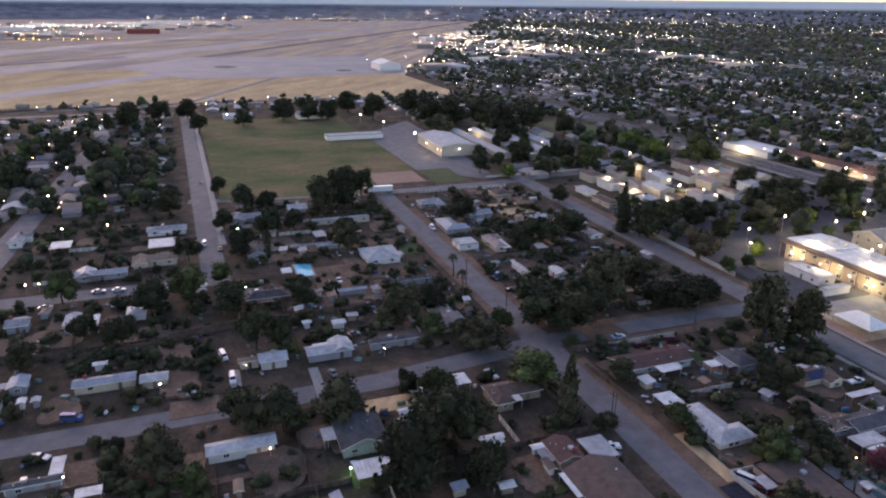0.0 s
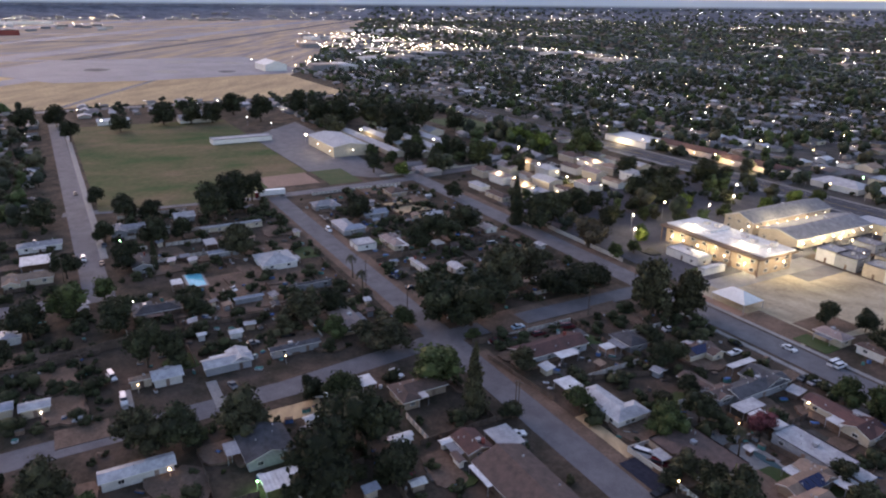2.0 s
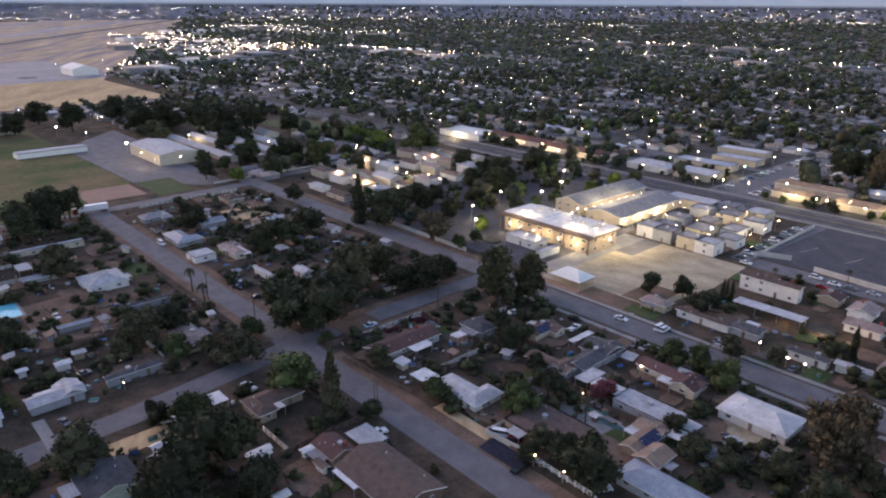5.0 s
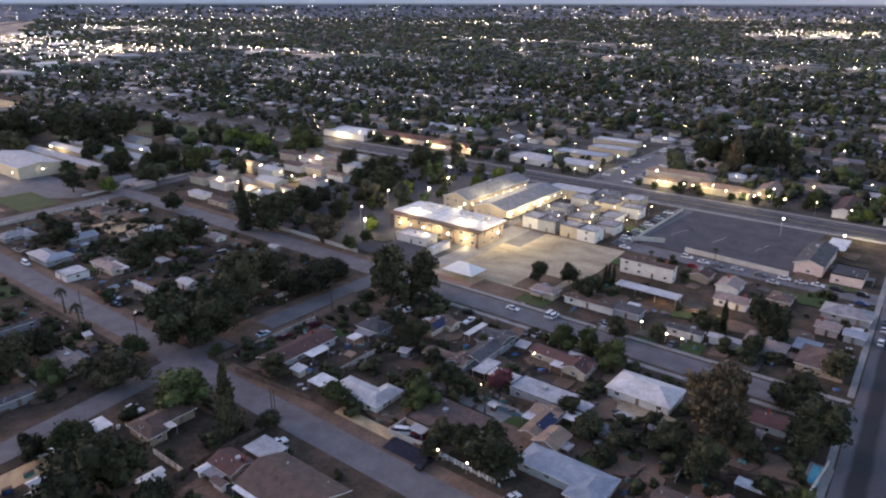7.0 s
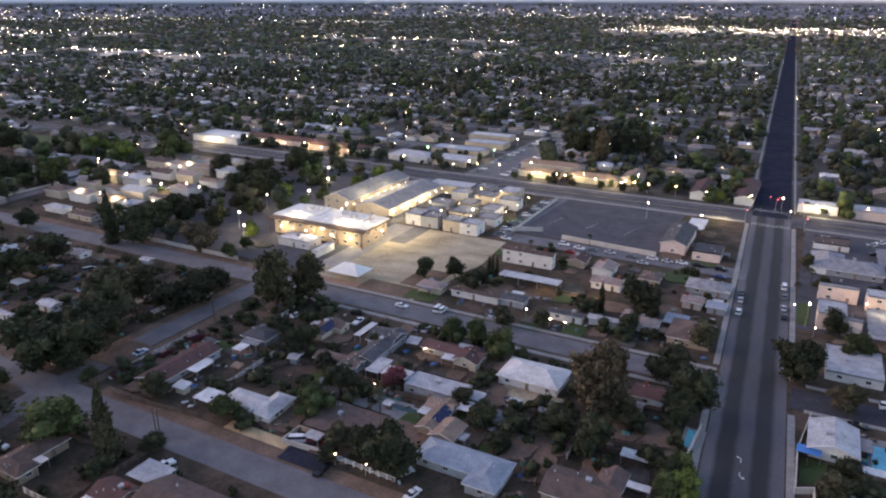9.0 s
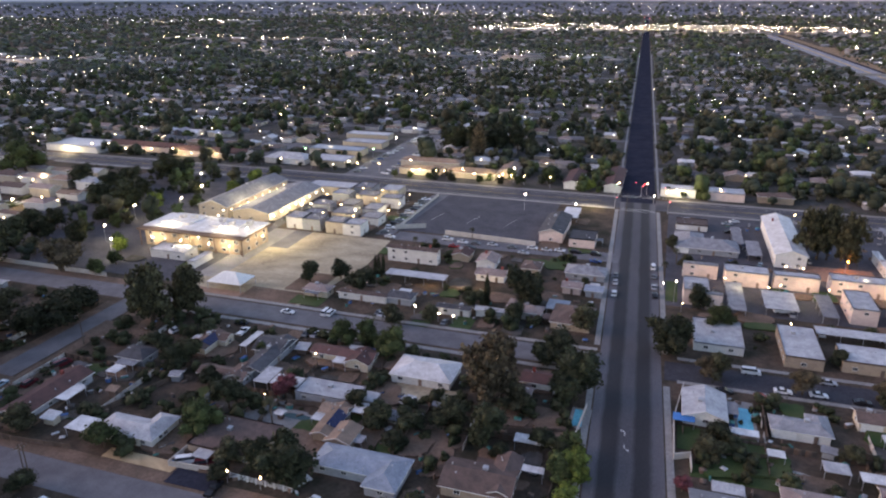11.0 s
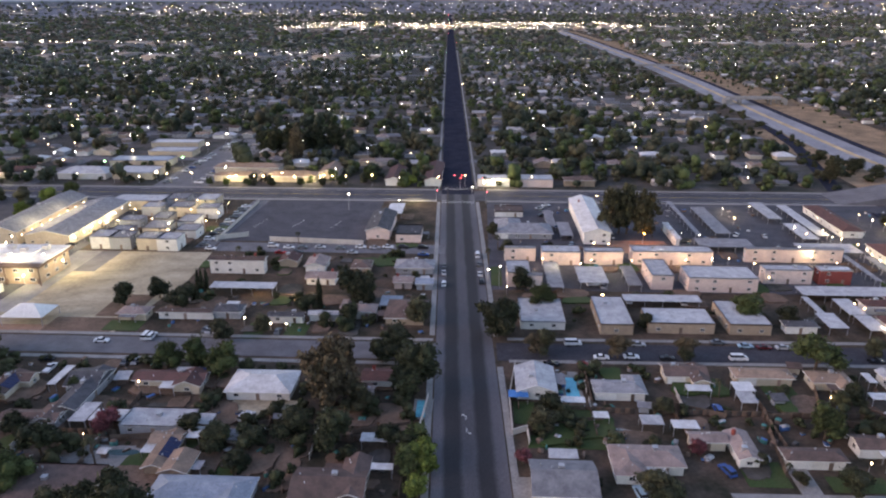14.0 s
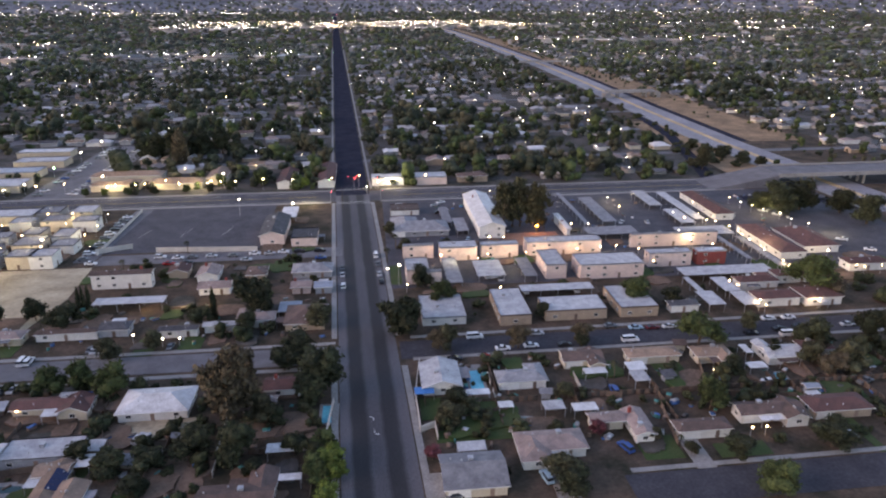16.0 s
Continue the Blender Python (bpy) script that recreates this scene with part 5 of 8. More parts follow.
tree(-204.5, 70.7, 5.3, 10.6, "dark", "round")
tree(-197.9, 52.1, 3.9, 7.7, "olive", "round")
tree(-188.2, 65.2, 4.2, 8.3, "green", "round")
tree(-174.5, 77.7, 7.3, 10.9, "olive", "round")
tree(-182.3, 73.4, 4.7, 7.5, "olive", "round")
tree(-186.7, 88.0, 3.9, 7.0, "green", "round")
tree(-194.2, 132.4, 10.0, 20.0, "olive", "round")
tree(-183.8, 117.3, 8.0, 15.9, "dark", "round")
tree(-177.6, 105.4, 8.6, 16.4, "dark", "round")
tree(-201.7, 150.9, 7.8, 13.3, "olive", "round")
tree(-181.0, 156.3, 8.3, 12.5, "dark", "round")
tree(-184.8, 147.6, 6.3, 10.1, "dark", "round")
tree(-185.9, 169.2, 5.4, 8.1, "dark", "round")
tree(-252.6, 137.4, 9.0, 15.3, "dark", "round")
tree(-260.9, 156.0, 8.1, 13.7, "dark", "round")
tree(-254.9, 129.2, 6.2, 11.1, "dark", "round")
tree(-250.7, 190.5, 8.9, 17.9, "dark", "round")
tree(-259.4, 208.0, 7.1, 14.1, "dark", "round")
tree(-219.7, 193.5, 7.7, 14.6, "rust", "round")
tree(-236.4, 219.7, 6.0, 12.1, "dark", "round")
tree(-203.3, 194.5, 3.3, 7.3, "green", "round")
tree(-213.4, 218.0, 3.3, 7.2, "lime", "round")
tree(-266.2, 223.1, 6.7, 13.4, "dark", "round")
tree(-102.4, 118.7, 4.3, 8.6, "green", "round")
tree(-119.4, 106.8, 4.5, 7.1, "green", "round")
tree(-144.1, 106.8, 4.4, 7.8, "olive", "round")
tree(-168.7, 104.0, 2.6, 3.4, "green", "round")
tree(-321.3, 9.3, 5.2, 10.5, "dark", "round")
tree(-353.0, 20.7, 6.7, 13.3, "dark", "round")
tree(-387.7, 10.0, 5.2, 10.4, "dark", "round")
tree(-355.7, -15.2, 7.4, 14.7, "dark", "round")
tree(-310.9, 28.5, 6.3, 12.5, "dark", "round")
tree(-310.3, 39.8, 5.5, 11.0, "dark", "round")
tree(-282.5, 13.9, 6.2, 12.3, "dark", "round")
tree(-254.0, 4.4, 4.5, 8.9, "green", "round")
tree(-349.3, 31.4, 5.5, 10.9, "dark", "round")
tree(-307.4, 29.3, 5.4, 11.9, "dark", "round")
tree(-204.5, 205.6, 2.9, 6.4, "green", "round")
tree(-475.2, -59.1, 9.3, 20.5, "dark", "round")
tree(-622.7, -48.3, 11.2, 22.4, "dark", "round")
tree(-641.4, -25.3, 10.2, 20.4, "dark", "round")
tree(-595.6, -61.1, 4.2, 18.8, "dark", "round")
tree(-580.9, 4.9, 8.0, 17.6, "dark", "round")
tree(-664.8, 143.1, 10.9, 21.8, "dark", "round")
tree(-646.3, 199.6, 8.6, 22.4, "dark", "round")
tree(-612.8, 154.8, 11.8, 23.6, "dark", "round")
tree(-635.0, 77.8, 10.7, 19.2, "dark", "round")
tree(-628.0, 99.2, 11.7, 21.1, "dark", "round")
tree(-623.9, 116.1, 10.7, 19.3, "dark", "round")
tree(-582.1, 197.8, 13.1, 23.6, "dark", "round")
tree(-576.5, 216.9, 13.2, 23.7, "dark", "round")
tree(-540.9, 228.8, 15.0, 27.1, "dark", "round")
tree(-658.3, -2.6, 9.5, 19.0, "dark", "round")
tree(-612.5, 41.7, 9.1, 14.6, "dark", "round")
tree(-463.0, 214.4, 7.5, 15.0, "dark", "round")
tree(-410.1, 204.7, 6.8, 13.5, "dark", "round")
tree(-372.9, 200.0, 6.6, 13.2, "dark", "round")
tree(-391.2, 166.4, 7.4, 13.4, "dark", "round")
tree(-377.4, 234.3, 9.5, 17.1, "green", "round")
tree(-400.8, 231.2, 7.9, 15.9, "dark", "round")
tree(-424.9, 295.5, 8.7, 15.6, "lime", "round")
tree(-394.0, 297.6, 8.2, 14.8, "lime", "round")
tree(-366.3, 312.0, 11.8, 22.3, "green", "round")
tree(-373.0, 177.3, 5.4, 9.8, "lime", "round")
tree(-504.7, 258.0, 14.5, 26.0, "dark", "round")
tree(-499.4, 286.3, 9.7, 17.5, "dark", "round")
tree(-499.9, 230.9, 14.1, 25.4, "dark", "round")
tree(-528.3, 189.2, 9.7, 17.4, "olive", "round")
tree(-303.3, 120.7, 7.3, 13.9, "dark", "round")
tree(-316.5, 181.0, 4.8, 9.6, "dark", "round")
tree(-347.6, 244.0, 7.2, 11.5, "dark", "round")
tree(-267.6, 267.7, 7.6, 13.8, "dark", "round")
tree(-279.2, 301.5, 8.1, 14.6, "dark", "round")
tree(-310.7, 299.6, 7.0, 13.2, "dark", "round")
tree(-257.3, 272.1, 9.0, 15.2, "dark", "round")
tree(-273.0, 326.5, 9.8, 16.6, "dark", "round")
tree(-426.4, -95.1, 8.1, 16.3, "dark", "round")
tree(-447.4, -95.0, 6.8, 13.7, "dark", "round")
tree(-520.7, -82.6, 8.8, 17.6, "dark", "round")
tree(-152.9, 164.3, 7.5, 23.3, "olive", "tall")
tree(-154.6, 167.2, 6.3, 16.4, "dark", "tall")
tree(-147.9, 175.7, 6.2, 19.2, "olive", "tall")
tree(-149.3, 178.6, 4.8, 12.4, "dark", "tall")
tree(-131.7, 82.2, 4.6, 18.5, "olive", "conifer")
tree(-262.7, 184.8, 4.2, 20.8, "dark", "cypress")
tree(-276.1, 23.9, 1.7, 12.0, "dark", "cypress")
tree(-100.3, 118.4, 4.7, 9.8, "green", "round")
tree(-101.1, 130.2, 4.6, 9.2, "dark", "round")
tree(-71.4, 107.9, 6.0, 13.3, "dark", "round")
tree(-81.0, 110.9, 3.9, 8.5, "dark", "round")
tree(-88.1, 111.7, 3.5, 6.4, "olive", "round")
tree(-88.5, 170.8, 4.2, 8.5, "green", "round")
tree(-80.8, 172.7, 4.6, 9.1, "green", "round")
tree(-72.1, 169.9, 4.9, 9.9, "green", "round")
tree(-16.7, 162.3, 6.9, 14.4, "dark", "round")
tree(-23.9, 180.0, 6.3, 10.1, "dark", "round")
tree(-27.8, 177.4, 5.0, 7.5, "dark", "round")
tree(-121.9, 213.0, 4.3, 9.1, "dark", "round")
tree(-112.5, 219.6, 3.9, 8.1, "dark", "round")
tree(-99.9, 210.6, 5.6, 9.0, "dark", "round")
tree(-33.9, 135.6, 5.8, 11.5, "dark", "round")
tree(-44.3, 140.4, 5.1, 7.6, "dark", "round")
tree(-30.3, 153.0, 4.5, 8.0, "olive", "round")
tree(-21.2, 137.4, 3.4, 6.4, "dark", "round")
tree(5.5, 196.2, 6.6, 12.6, "dark", "round")
tree(-19.0, 203.4, 5.1, 9.1, "olive", "round")
tree(-43.0, 218.1, 7.0, 13.3, "dark", "round")
tree(-39.5, 215.3, 5.9, 11.2, "dark", "round")
tree(-69.4, 140.2, 3.4, 6.1, "dark", "round")
tree(-61.4, 135.0, 4.4, 6.7, "dark", "round")
tree(-53.4, 135.7, 4.4, 6.1, "dark", "round")
tree(-54.1, 127.3, 3.5, 4.9, "dark", "round")
tree(-90.4, 140.8, 3.6, 5.8, "plum", "round")
tree(-111.6, 137.3, 3.4, 6.8, "dark", "round")
tree(-125.5, 147.4, 4.5, 8.6, "dark", "round")
tree(-127.5, 143.1, 3.9, 7.9, "dark", "round")
tree(-137.7, 150.0, 3.8, 6.8, "dark", "round")
tree(-131.7, 162.3, 3.1, 5.3, "dark", "round")
tree(-57.4, 209.0, 4.0, 7.2, "dark", "round")
tree(-67.9, 194.4, 3.5, 6.6, "olive", "round")
tree(-79.6, 189.5, 3.9, 7.4, "olive", "round")
tree(-15.0, 136.7, 3.9, 7.1, "green", "round")
tree(-12.2, 131.2, 3.8, 6.5, "lime", "round")
tree(-15.7, 128.3, 3.8, 6.4, "green", "round")
tree(-125.1, 89.2, 3.5, 5.2, "dark", "round")
tree(-185.5, 100.9, 9.3, 16.8, "dark", "round")
tree(-176.6, 108.3, 7.7, 14.7, "dark", "round")
tree(-86.9, 105.6, 3.0, 4.2, "dark", "round")
tree(-110.7, 127.3, 3.2, 5.2, "dark", "round")
tree(-29.6, 130.9, 2.7, 4.8, "dark", "round")
tree(-41.8, 203.2, 3.4, 6.8, "dark", "round")
tree(-108.1, 157.9, 2.7, 4.4, "green", "round")
tree(21.5, 217.6, 4.4, 8.3, "green", "round")
tree(17.0, 185.3, 3.9, 6.9, "rust", "round")
tree(17.9, 152.7, 3.9, 6.3, "dark", "round")
tree(-37.8, 152.9, 7.8, 22.5, "rust", "tall")
tree(-37.8, 171.0, 4.6, 12.9, "rust", "tall")
tree(-54.1, 213.7, 1.5, 10.6, "dark", "cypress")
tree(-99.7, 226.2, 1.0, 8.2, "dark", "cypress")
tree(-98.2, 227.0, 1.0, 8.2, "dark", "cypress")
tree(-100.9, 225.6, 1.0, 8.2, "dark", "cypress")
tree(82.9, 145.1, 4.4, 9.7, "green", "round")
tree(80.0, 125.0, 4.0, 6.5, "dark", "round")
tree(83.0, 114.0, 4.6, 8.0, "green", "round")
tree(104.0, 127.0, 5.0, 7.6, "dark", "round")
tree(70.0, 128.0, 1.8, 3.6, "olive", "round")
tree(20.1, 184.8, 4.1, 8.2, "olive", "round")
tree(40.8, 182.8, 3.9, 7.9, "rust", "round")
tree(60.5, 183.8, 3.6, 7.3, "rust", "round")
tree(95.2, 178.1, 6.5, 11.0, "green", "round")
tree(115.8, 185.9, 3.4, 6.8, "olive", "round")
tree(128.7, 172.9, 5.5, 9.9, "dark", "round")
tree(130.4, 159.9, 5.0, 9.0, "olive", "round")
tree(148.2, 174.0, 5.4, 11.9, "dark", "round")
tree(8.3, 198.1, 5.5, 10.4, "dark", "round")
tree(6.2, 291.4, 3.4, 6.9, "olive", "round")
tree(11.4, 268.4, 3.4, 6.9, "olive", "round")
tree(28.4, 270.1, 2.5, 5.5, "dark", "round")
tree(87.9, 211.9, 5.6, 8.9, "green", "round")
tree(152.5, 212.1, 8.0, 14.4, "green", "round")
tree(156.3, 207.3, 5.2, 9.4, "rust", "round")
tree(193.7, 303.1, 8.6, 15.5, "dark", "round")
tree(207.1, 306.2, 8.7, 15.7, "dark", "round")
tree(187.5, 309.1, 5.9, 10.5, "dark", "round")
tree(223.6, 299.8, 7.2, 13.0, "dark", "round")
tree(224.7, 281.8, 8.2, 14.8, "dark", "round")
tree(99.5, 207.9, 4.1, 6.5, "dark", "round")
tree(53.0, 202.7, 2.9, 5.9, "dark", "round")
tree(49.1, 335.2, 3.0, 6.1, "dark", "round")
tree(39.6, 118.4, 3.8, 6.1, "dark", "round")
tree(24.9, 124.2, 2.0, 3.1, "dark", "round")
tree(37.7, 122.8, 4.3, 6.9, "olive", "round")
tree(16.3, 145.6, 4.4, 6.2, "olive", "round")
tree(15.5, 233.9, 4.4, 7.8, "dark", "round")
tree(10.2, 132.4, 2.3, 3.7, "plum", "round")
tree(95.0, 145.0, 3.1, 5.5, "dark", "round")
tree(98.0, 162.3, 3.0, 5.4, "dark", "round")
tree(40.9, 139.0, 2.2, 3.7, "dark", "round")
tree(50.9, 137.4, 2.4, 4.2, "plum", "round")
tree(63.6, 134.1, 2.1, 3.6, "olive", "round")
tree(-16.0, 135.3, 3.4, 6.5, "dark", "round")
tree(-11.3, 127.5, 3.0, 5.4, "lime", "round")
tree(-12.7, 120.2, 3.1, 5.6, "lime", "round")
tree(122.2, 163.7, 4.3, 7.7, "olive", "round")
tree(124.6, 157.2, 4.1, 7.5, "rust", "round")
tree(113.1, 168.0, 2.6, 4.7, "dark", "round")
tree(47.0, 153.7, 3.1, 5.0, "olive", "round")
tree(59.7, 180.9, 2.5, 5.0, "dark", "round")
tree(57.7, 294.1, 6.1, 24.6, "olive", "tall")
tree(65.7, 297.0, 5.9, 25.0, "olive", "tall")
tree(71.9, 290.0, 6.1, 24.4, "olive", "tall")
tree(62.2, 296.7, 5.4, 19.5, "dark", "tall")
# round the two schools; the lime crowns have lamplight painted in
for x, y, r, h, leaf in ((-232, 204, 4, 9, "dark"), (-245, 205, 4, 8, "olive"), (-258, 222, 5, 11, "dark"), (-265, 236, 5, 10, "dark"), (-245, 231, 3, 6, "green"), (-240, 245, 3.2, 7, "green"),
                         (-252, 250, 4, 8, "dark"), (-232, 262, 3, 6, "green"), (-243, 275, 4.5, 9, "lime"), (-225, 285, 3.5, 7, "green"), (-236, 300, 5, 10, "dark"), (-222, 312, 4, 8, "lime"),
                         (-262, 290, 6, 12, "dark"), (-290, 297, 5, 11, "dark"), (-270, 338, 6, 12, "dark"), (-217, 328, 5, 11, "lime"), (-212, 339, 5, 11, "green"), (-272, 204, 4.5, 10, "dark"),
                         (-408, 222, 6, 12, "green"), (-430, 239.5, 5, 12, "dark"), (-407, 262, 5, 10, "lime"), (-422, 304, 6, 12, "lime"), (-445, 223.5, 5, 11, "green"), (-460, 208, 4.5, 10, "dark"),
                         (-430, 208, 5, 11, "dark"), (-407, 186, 5, 10, "green"), (-436, 184, 4, 9, "green"), (-480, 239.5, 5, 11, "dark"), (-388, 322, 5, 10, "lime"), (-400, 215, 5, 10, "dark"), (-396, 250, 6, 12, "dark"), (-388, 265, 5, 10, "green")):
    tree(x, y, r, h, leaf)
# north of the cross street: a dark clump behind the lit courts, shrubs in front of them
for x, y, r, h, leaf, shape in ((-122, 449, 8, 25, "dark", "tall"), (-110, 458, 9, 21, "dark", "round"), (-98, 466, 8, 20, "dark", "round"), (-136, 456, 8, 19, "dark", "round"), (-146, 464, 6, 15, "dark", "round"), (-118, 438, 6, 25, "rust", "tall"),
                                (-85, 452, 6, 13, "dark", "round"), (-62, 384, 5.5, 10, "green", "round"), (-37, 376, 3, 7, "lime", "round"), (-152, 374, 2.6, 4.5, "green", "round"), (-143, 375, 2.4, 4, "lime", "round"), (-130, 374, 2.8, 4.6, "green", "round"), (-117, 375, 2.6, 4, "dark", "round"), (-100, 374, 2.8, 5, "green", "round"), (-88, 375, 2.6, 5, "dark", "round"), (-77, 376, 3.4, 6, "green", "round"),
                                (198, 392, 5, 15, "olive", "tall"), (218, 430, 5, 8, "dark", "round"), (224, 418, 6, 9, "dark", "round"), (230, 404, 5, 8, "dark", "round"), (216, 446, 5, 8, "dark", "round"), (236, 394, 4, 7, "dark", "round")):
    tree(x, y, r, h, leaf, shape)
palm(-87.0, 127.8, 8)
palm(-96.7, 259.0, 6)
palm(-77.2, 277.6, 6)
palm(-214.3, 85.8, 11)
palm(-192.3, 105.1, 6)
palm(-233.7, 89.5, 10)
palm(68.1, 130.3, 4)
palm(63.5, 162.3, 6)
palm(8.0, 274.3, 7)
palm(4.0, 257.5, 7)

# parked cars
car(-157.5, -40.8, 65, "white", "sedan")
car(-179.6, 3.4, 0, "white", "van")
car(-194.1, 1.7, 10, "white", "van")
car(-174.6, -6.6, 80, "silver", "sedan")
car(-173.7, 30.5, 10, "grey", "sedan")
car(-259.1, -37.7, 90, "silver", "sedan")
car(-258.5, -31.1, 90, "white", "sedan")
car(-249.8, -53.5, 90, "silver", "sedan")
car(-167.6, 120.7, 90, "sky", "sedan")
car(-143.1, 163.2, 75, "white", "sedan")
car(-238.9, 105.4, 20, "red", "sedan")
car(-232.1, 106.1, 20, "silver", "sedan")
car(-227.9, 105.4, 20, "blue", "sedan")
car(-225.5, 103.2, 20, "black", "sedan")
car(-213.3, 104.6, 80, "black", "sedan")
car(-292.7, 101.1, 0, "white", "van")
car(-158.6, 72.8, 10, "white", "pickup")
car(-157.2, 81.0, 10, "red", "sedan")
car(-415.0, 1.5, 0, "black", "sedan")
car(-301.1, -0.1, 0, "white", "van")
car(-293.0, 6.0, 0, "black", "sedan")
car(-316.5, 8.5, 0, "grey", "sedan")
car(-85.7, 101.8, 92, "black", "pickup")
car(-97.3, 108.1, 30, "white", "van")
car(-93.1, 108.6, 30, "maroon", "suv")
car(-63.7, 104.4, 80, "white", "sedan")
car(-69.0, 109.6, 60, "silver", "suv")
car(-118.1, 85.9, 80, "white", "pickup")
car(-167.9, 120.8, 90, "white", "sedan")
car(-143.2, 163.6, 60, "white", "sedan")
car(-116.1, 186.3, 0, "white", "sedan")
car(-101.9, 189.6, 90, "white", "suv")
car(-85.3, 194.3, 90, "silver", "sedan")
car(-82.3, 194.9, 90, "white", "sedan")
car(-122.0, 168.9, 90, "white", "pickup")
car(-126.2, 174.1, 0, "black", "sedan")
car(-102.3, 173.7, 90, "grey", "sedan")
car(-99.5, 174.3, 90, "silver", "sedan")
car(-12.8, 235.4, 92, "white", "suv")
car(-13.3, 246.3, 92, "silver", "sedan")
car(-13.7, 253.5, 92, "grey", "sedan")
car(-0.5, 265.8, 92, "white", "van")
car(0.1, 256.2, 92, "grey", "sedan")
car(0.5, 245.6, 92, "silver", "sedan")
car(1.1, 238.2, 92, "black", "sedan")
car(-35.9, 166.3, 90, "sky", "van")
car(28.7, 190.4, 2, "white", "van")
car(36.0, 182.2, 2, "white", "sedan")
car(44.8, 183.0, 2, "white", "sedan")
car(55.1, 182.5, 2, "black", "sedan")
car(75.7, 183.1, 2, "white", "van")
car(21.0, 177.7, 2, "black", "sedan")
car(72.9, 193.2, 2, "grey", "sedan")
car(80.5, 191.1, 2, "sky", "sedan")
car(85.8, 190.5, 2, "maroon", "sedan")
car(91.4, 190.6, 2, "silver", "sedan")
car(48.4, 190.8, 2, "silver", "sedan")
car(114.8, 183.2, 2, "black", "sedan")
car(125.3, 185.1, 2, "black", "sedan")
car(132.6, 186.3, 2, "black", "sedan")
car(125.7, 192.4, 2, "white", "sedan")
car(132.6, 192.5, 2, "white", "sedan")
car(125.7, 181.1, 2, "white", "van")
car(148.5, 185.6, 2, "silver", "sedan")
car(14.0, 123.5, 15, "silver", "sedan")
car(14.0, 121.6, 15, "white", "sedan")
car(14.1, 119.3, 15, "grey", "sedan")
car(34.5, 122.9, 100, "sky", "suv")
car(55.5, 131.3, 110, "blue", "suv")
car(110.3, 130.7, 110, "silver", "sedan")
car(52.1, 144.5, 60, "black", "sedan")
car(-103.5, 189.6, 90, "white", "van")
car(-86.7, 195.2, 90, "grey", "sedan")
car(-82.9, 194.8, 90, "white", "sedan")
car(-63.4, 194.7, 90, "grey", "sedan")
car(-87.3, 274.0, 0, "white", "suv")
car(-80.0, 272.3, 0, "white", "sedan")
car(-74.3, 272.6, 0, "grey", "sedan")
car(-66.9, 273.1, 0, "silver", "sedan")
car(-58.1, 272.5, 0, "grey", "sedan")
car(-49.8, 273.9, 0, "white", "sedan")
car(-43.7, 273.5, 0, "silver", "sedan")
car(-38.3, 274.5, 0, "white", "sedan")
car(-31.7, 274.2, 0, "black", "suv")
car(-23.4, 274.2, 0, "black", "suv")
car(-82.0, 266.1, 0, "red", "sedan")
car(-75.2, 266.6, 0, "black", "sedan")
car(-52.2, 267.1, 0, "silver", "sedan")
car(-22.6, 266.1, 0, "blue", "sedan")
car(-112.8, 269.6, 0, "white", "sedan")
car(-174.6, 272.2, 45, "black", "sedan")
car(-175.8, 289.4, 45, "grey", "sedan")
car(-176.4, 296.7, 45, "black", "sedan")
car(-176.6, 304.4, 45, "silver", "sedan")
car(-176.9, 312.4, 45, "white", "sedan")
car(-178.0, 321.8, 45, "black", "sedan")
car(33.7, 326.2, 20, "white", "sedan")
car(30.5, 321.8, 20, "black", "sedan")
car(30.3, 334.5, 20, "silver", "sedan")
car(33.7, 339.2, 20, "white", "sedan")
car(39.1, 302.9, 80, "white", "sedan")
car(40.0, 290.5, 80, "black", "sedan")
car(39.5, 281.4, 80, "sky", "sedan")
car(42.2, 237.2, 10, "white", "van")
car(45.1, 235.7, 90, "silver", "sedan")
car(113.6, 296.5, 60, "white", "sedan")
car(125.3, 295.1, 80, "silver", "sedan")
car(51.9, 222.8, 90, "white", "sedan")
car(70.3, 222.2, 90, "white", "sedan")
car(187.9, 305.7, 150, "white", "sedan")
car(191.6, 299.6, 150, "white", "sedan")
car(199.2, 262.3, 150, "white", "sedan")
car(202.6, 249.1, 150, "white", "sedan")

# lit lamps on houses and streets
wall_lamp(-128.1, 25.3, 2.4, GREENGLOW, 0.35)
wall_lamp(-141.0, 9.3, 2.6, WARM, 0.3)
wall_lamp(-144.8, -34.0, 2.6, WHITE, 0.3)
wall_lamp(-179.7, -15.3, 2.5, WHITE, 0.28)
wall_lamp(-182.6, 7.4, 2.6, WARM, 0.25)
wall_lamp(-180.1, 47.2, 2.5, WARM, 0.25)
wall_lamp(-240.8, 12.3, 3, WHITE, 0.3)
wall_lamp(-305.4, 14.3, 5, GREENGLOW, 0.5)
wall_lamp(-332.5, -40.5, 4, WARM, 0.5)
wall_lamp(-332.3, -58.8, 4, COOL, 0.5)
wall_lamp(-417.3, -77.7, 4, WARM, 0.6)
wall_lamp(-477.1, -81.0, 4, COOL, 0.6)
wall_lamp(-267.2, -62.1, 3, WARM, 0.35)
wall_lamp(-266.9, -57.9, 3, WARM, 0.35)
wall_lamp(-277.4, 56.7, 2.5, WARM, 0.3)
wall_lamp(-380.2, -77.8, 3, WARM, 0.5)
wall_lamp(-84.6, 105.1, 3, WARM, 0.32)
wall_lamp(-76.4, 105.3, 3, WARM, 0.32)
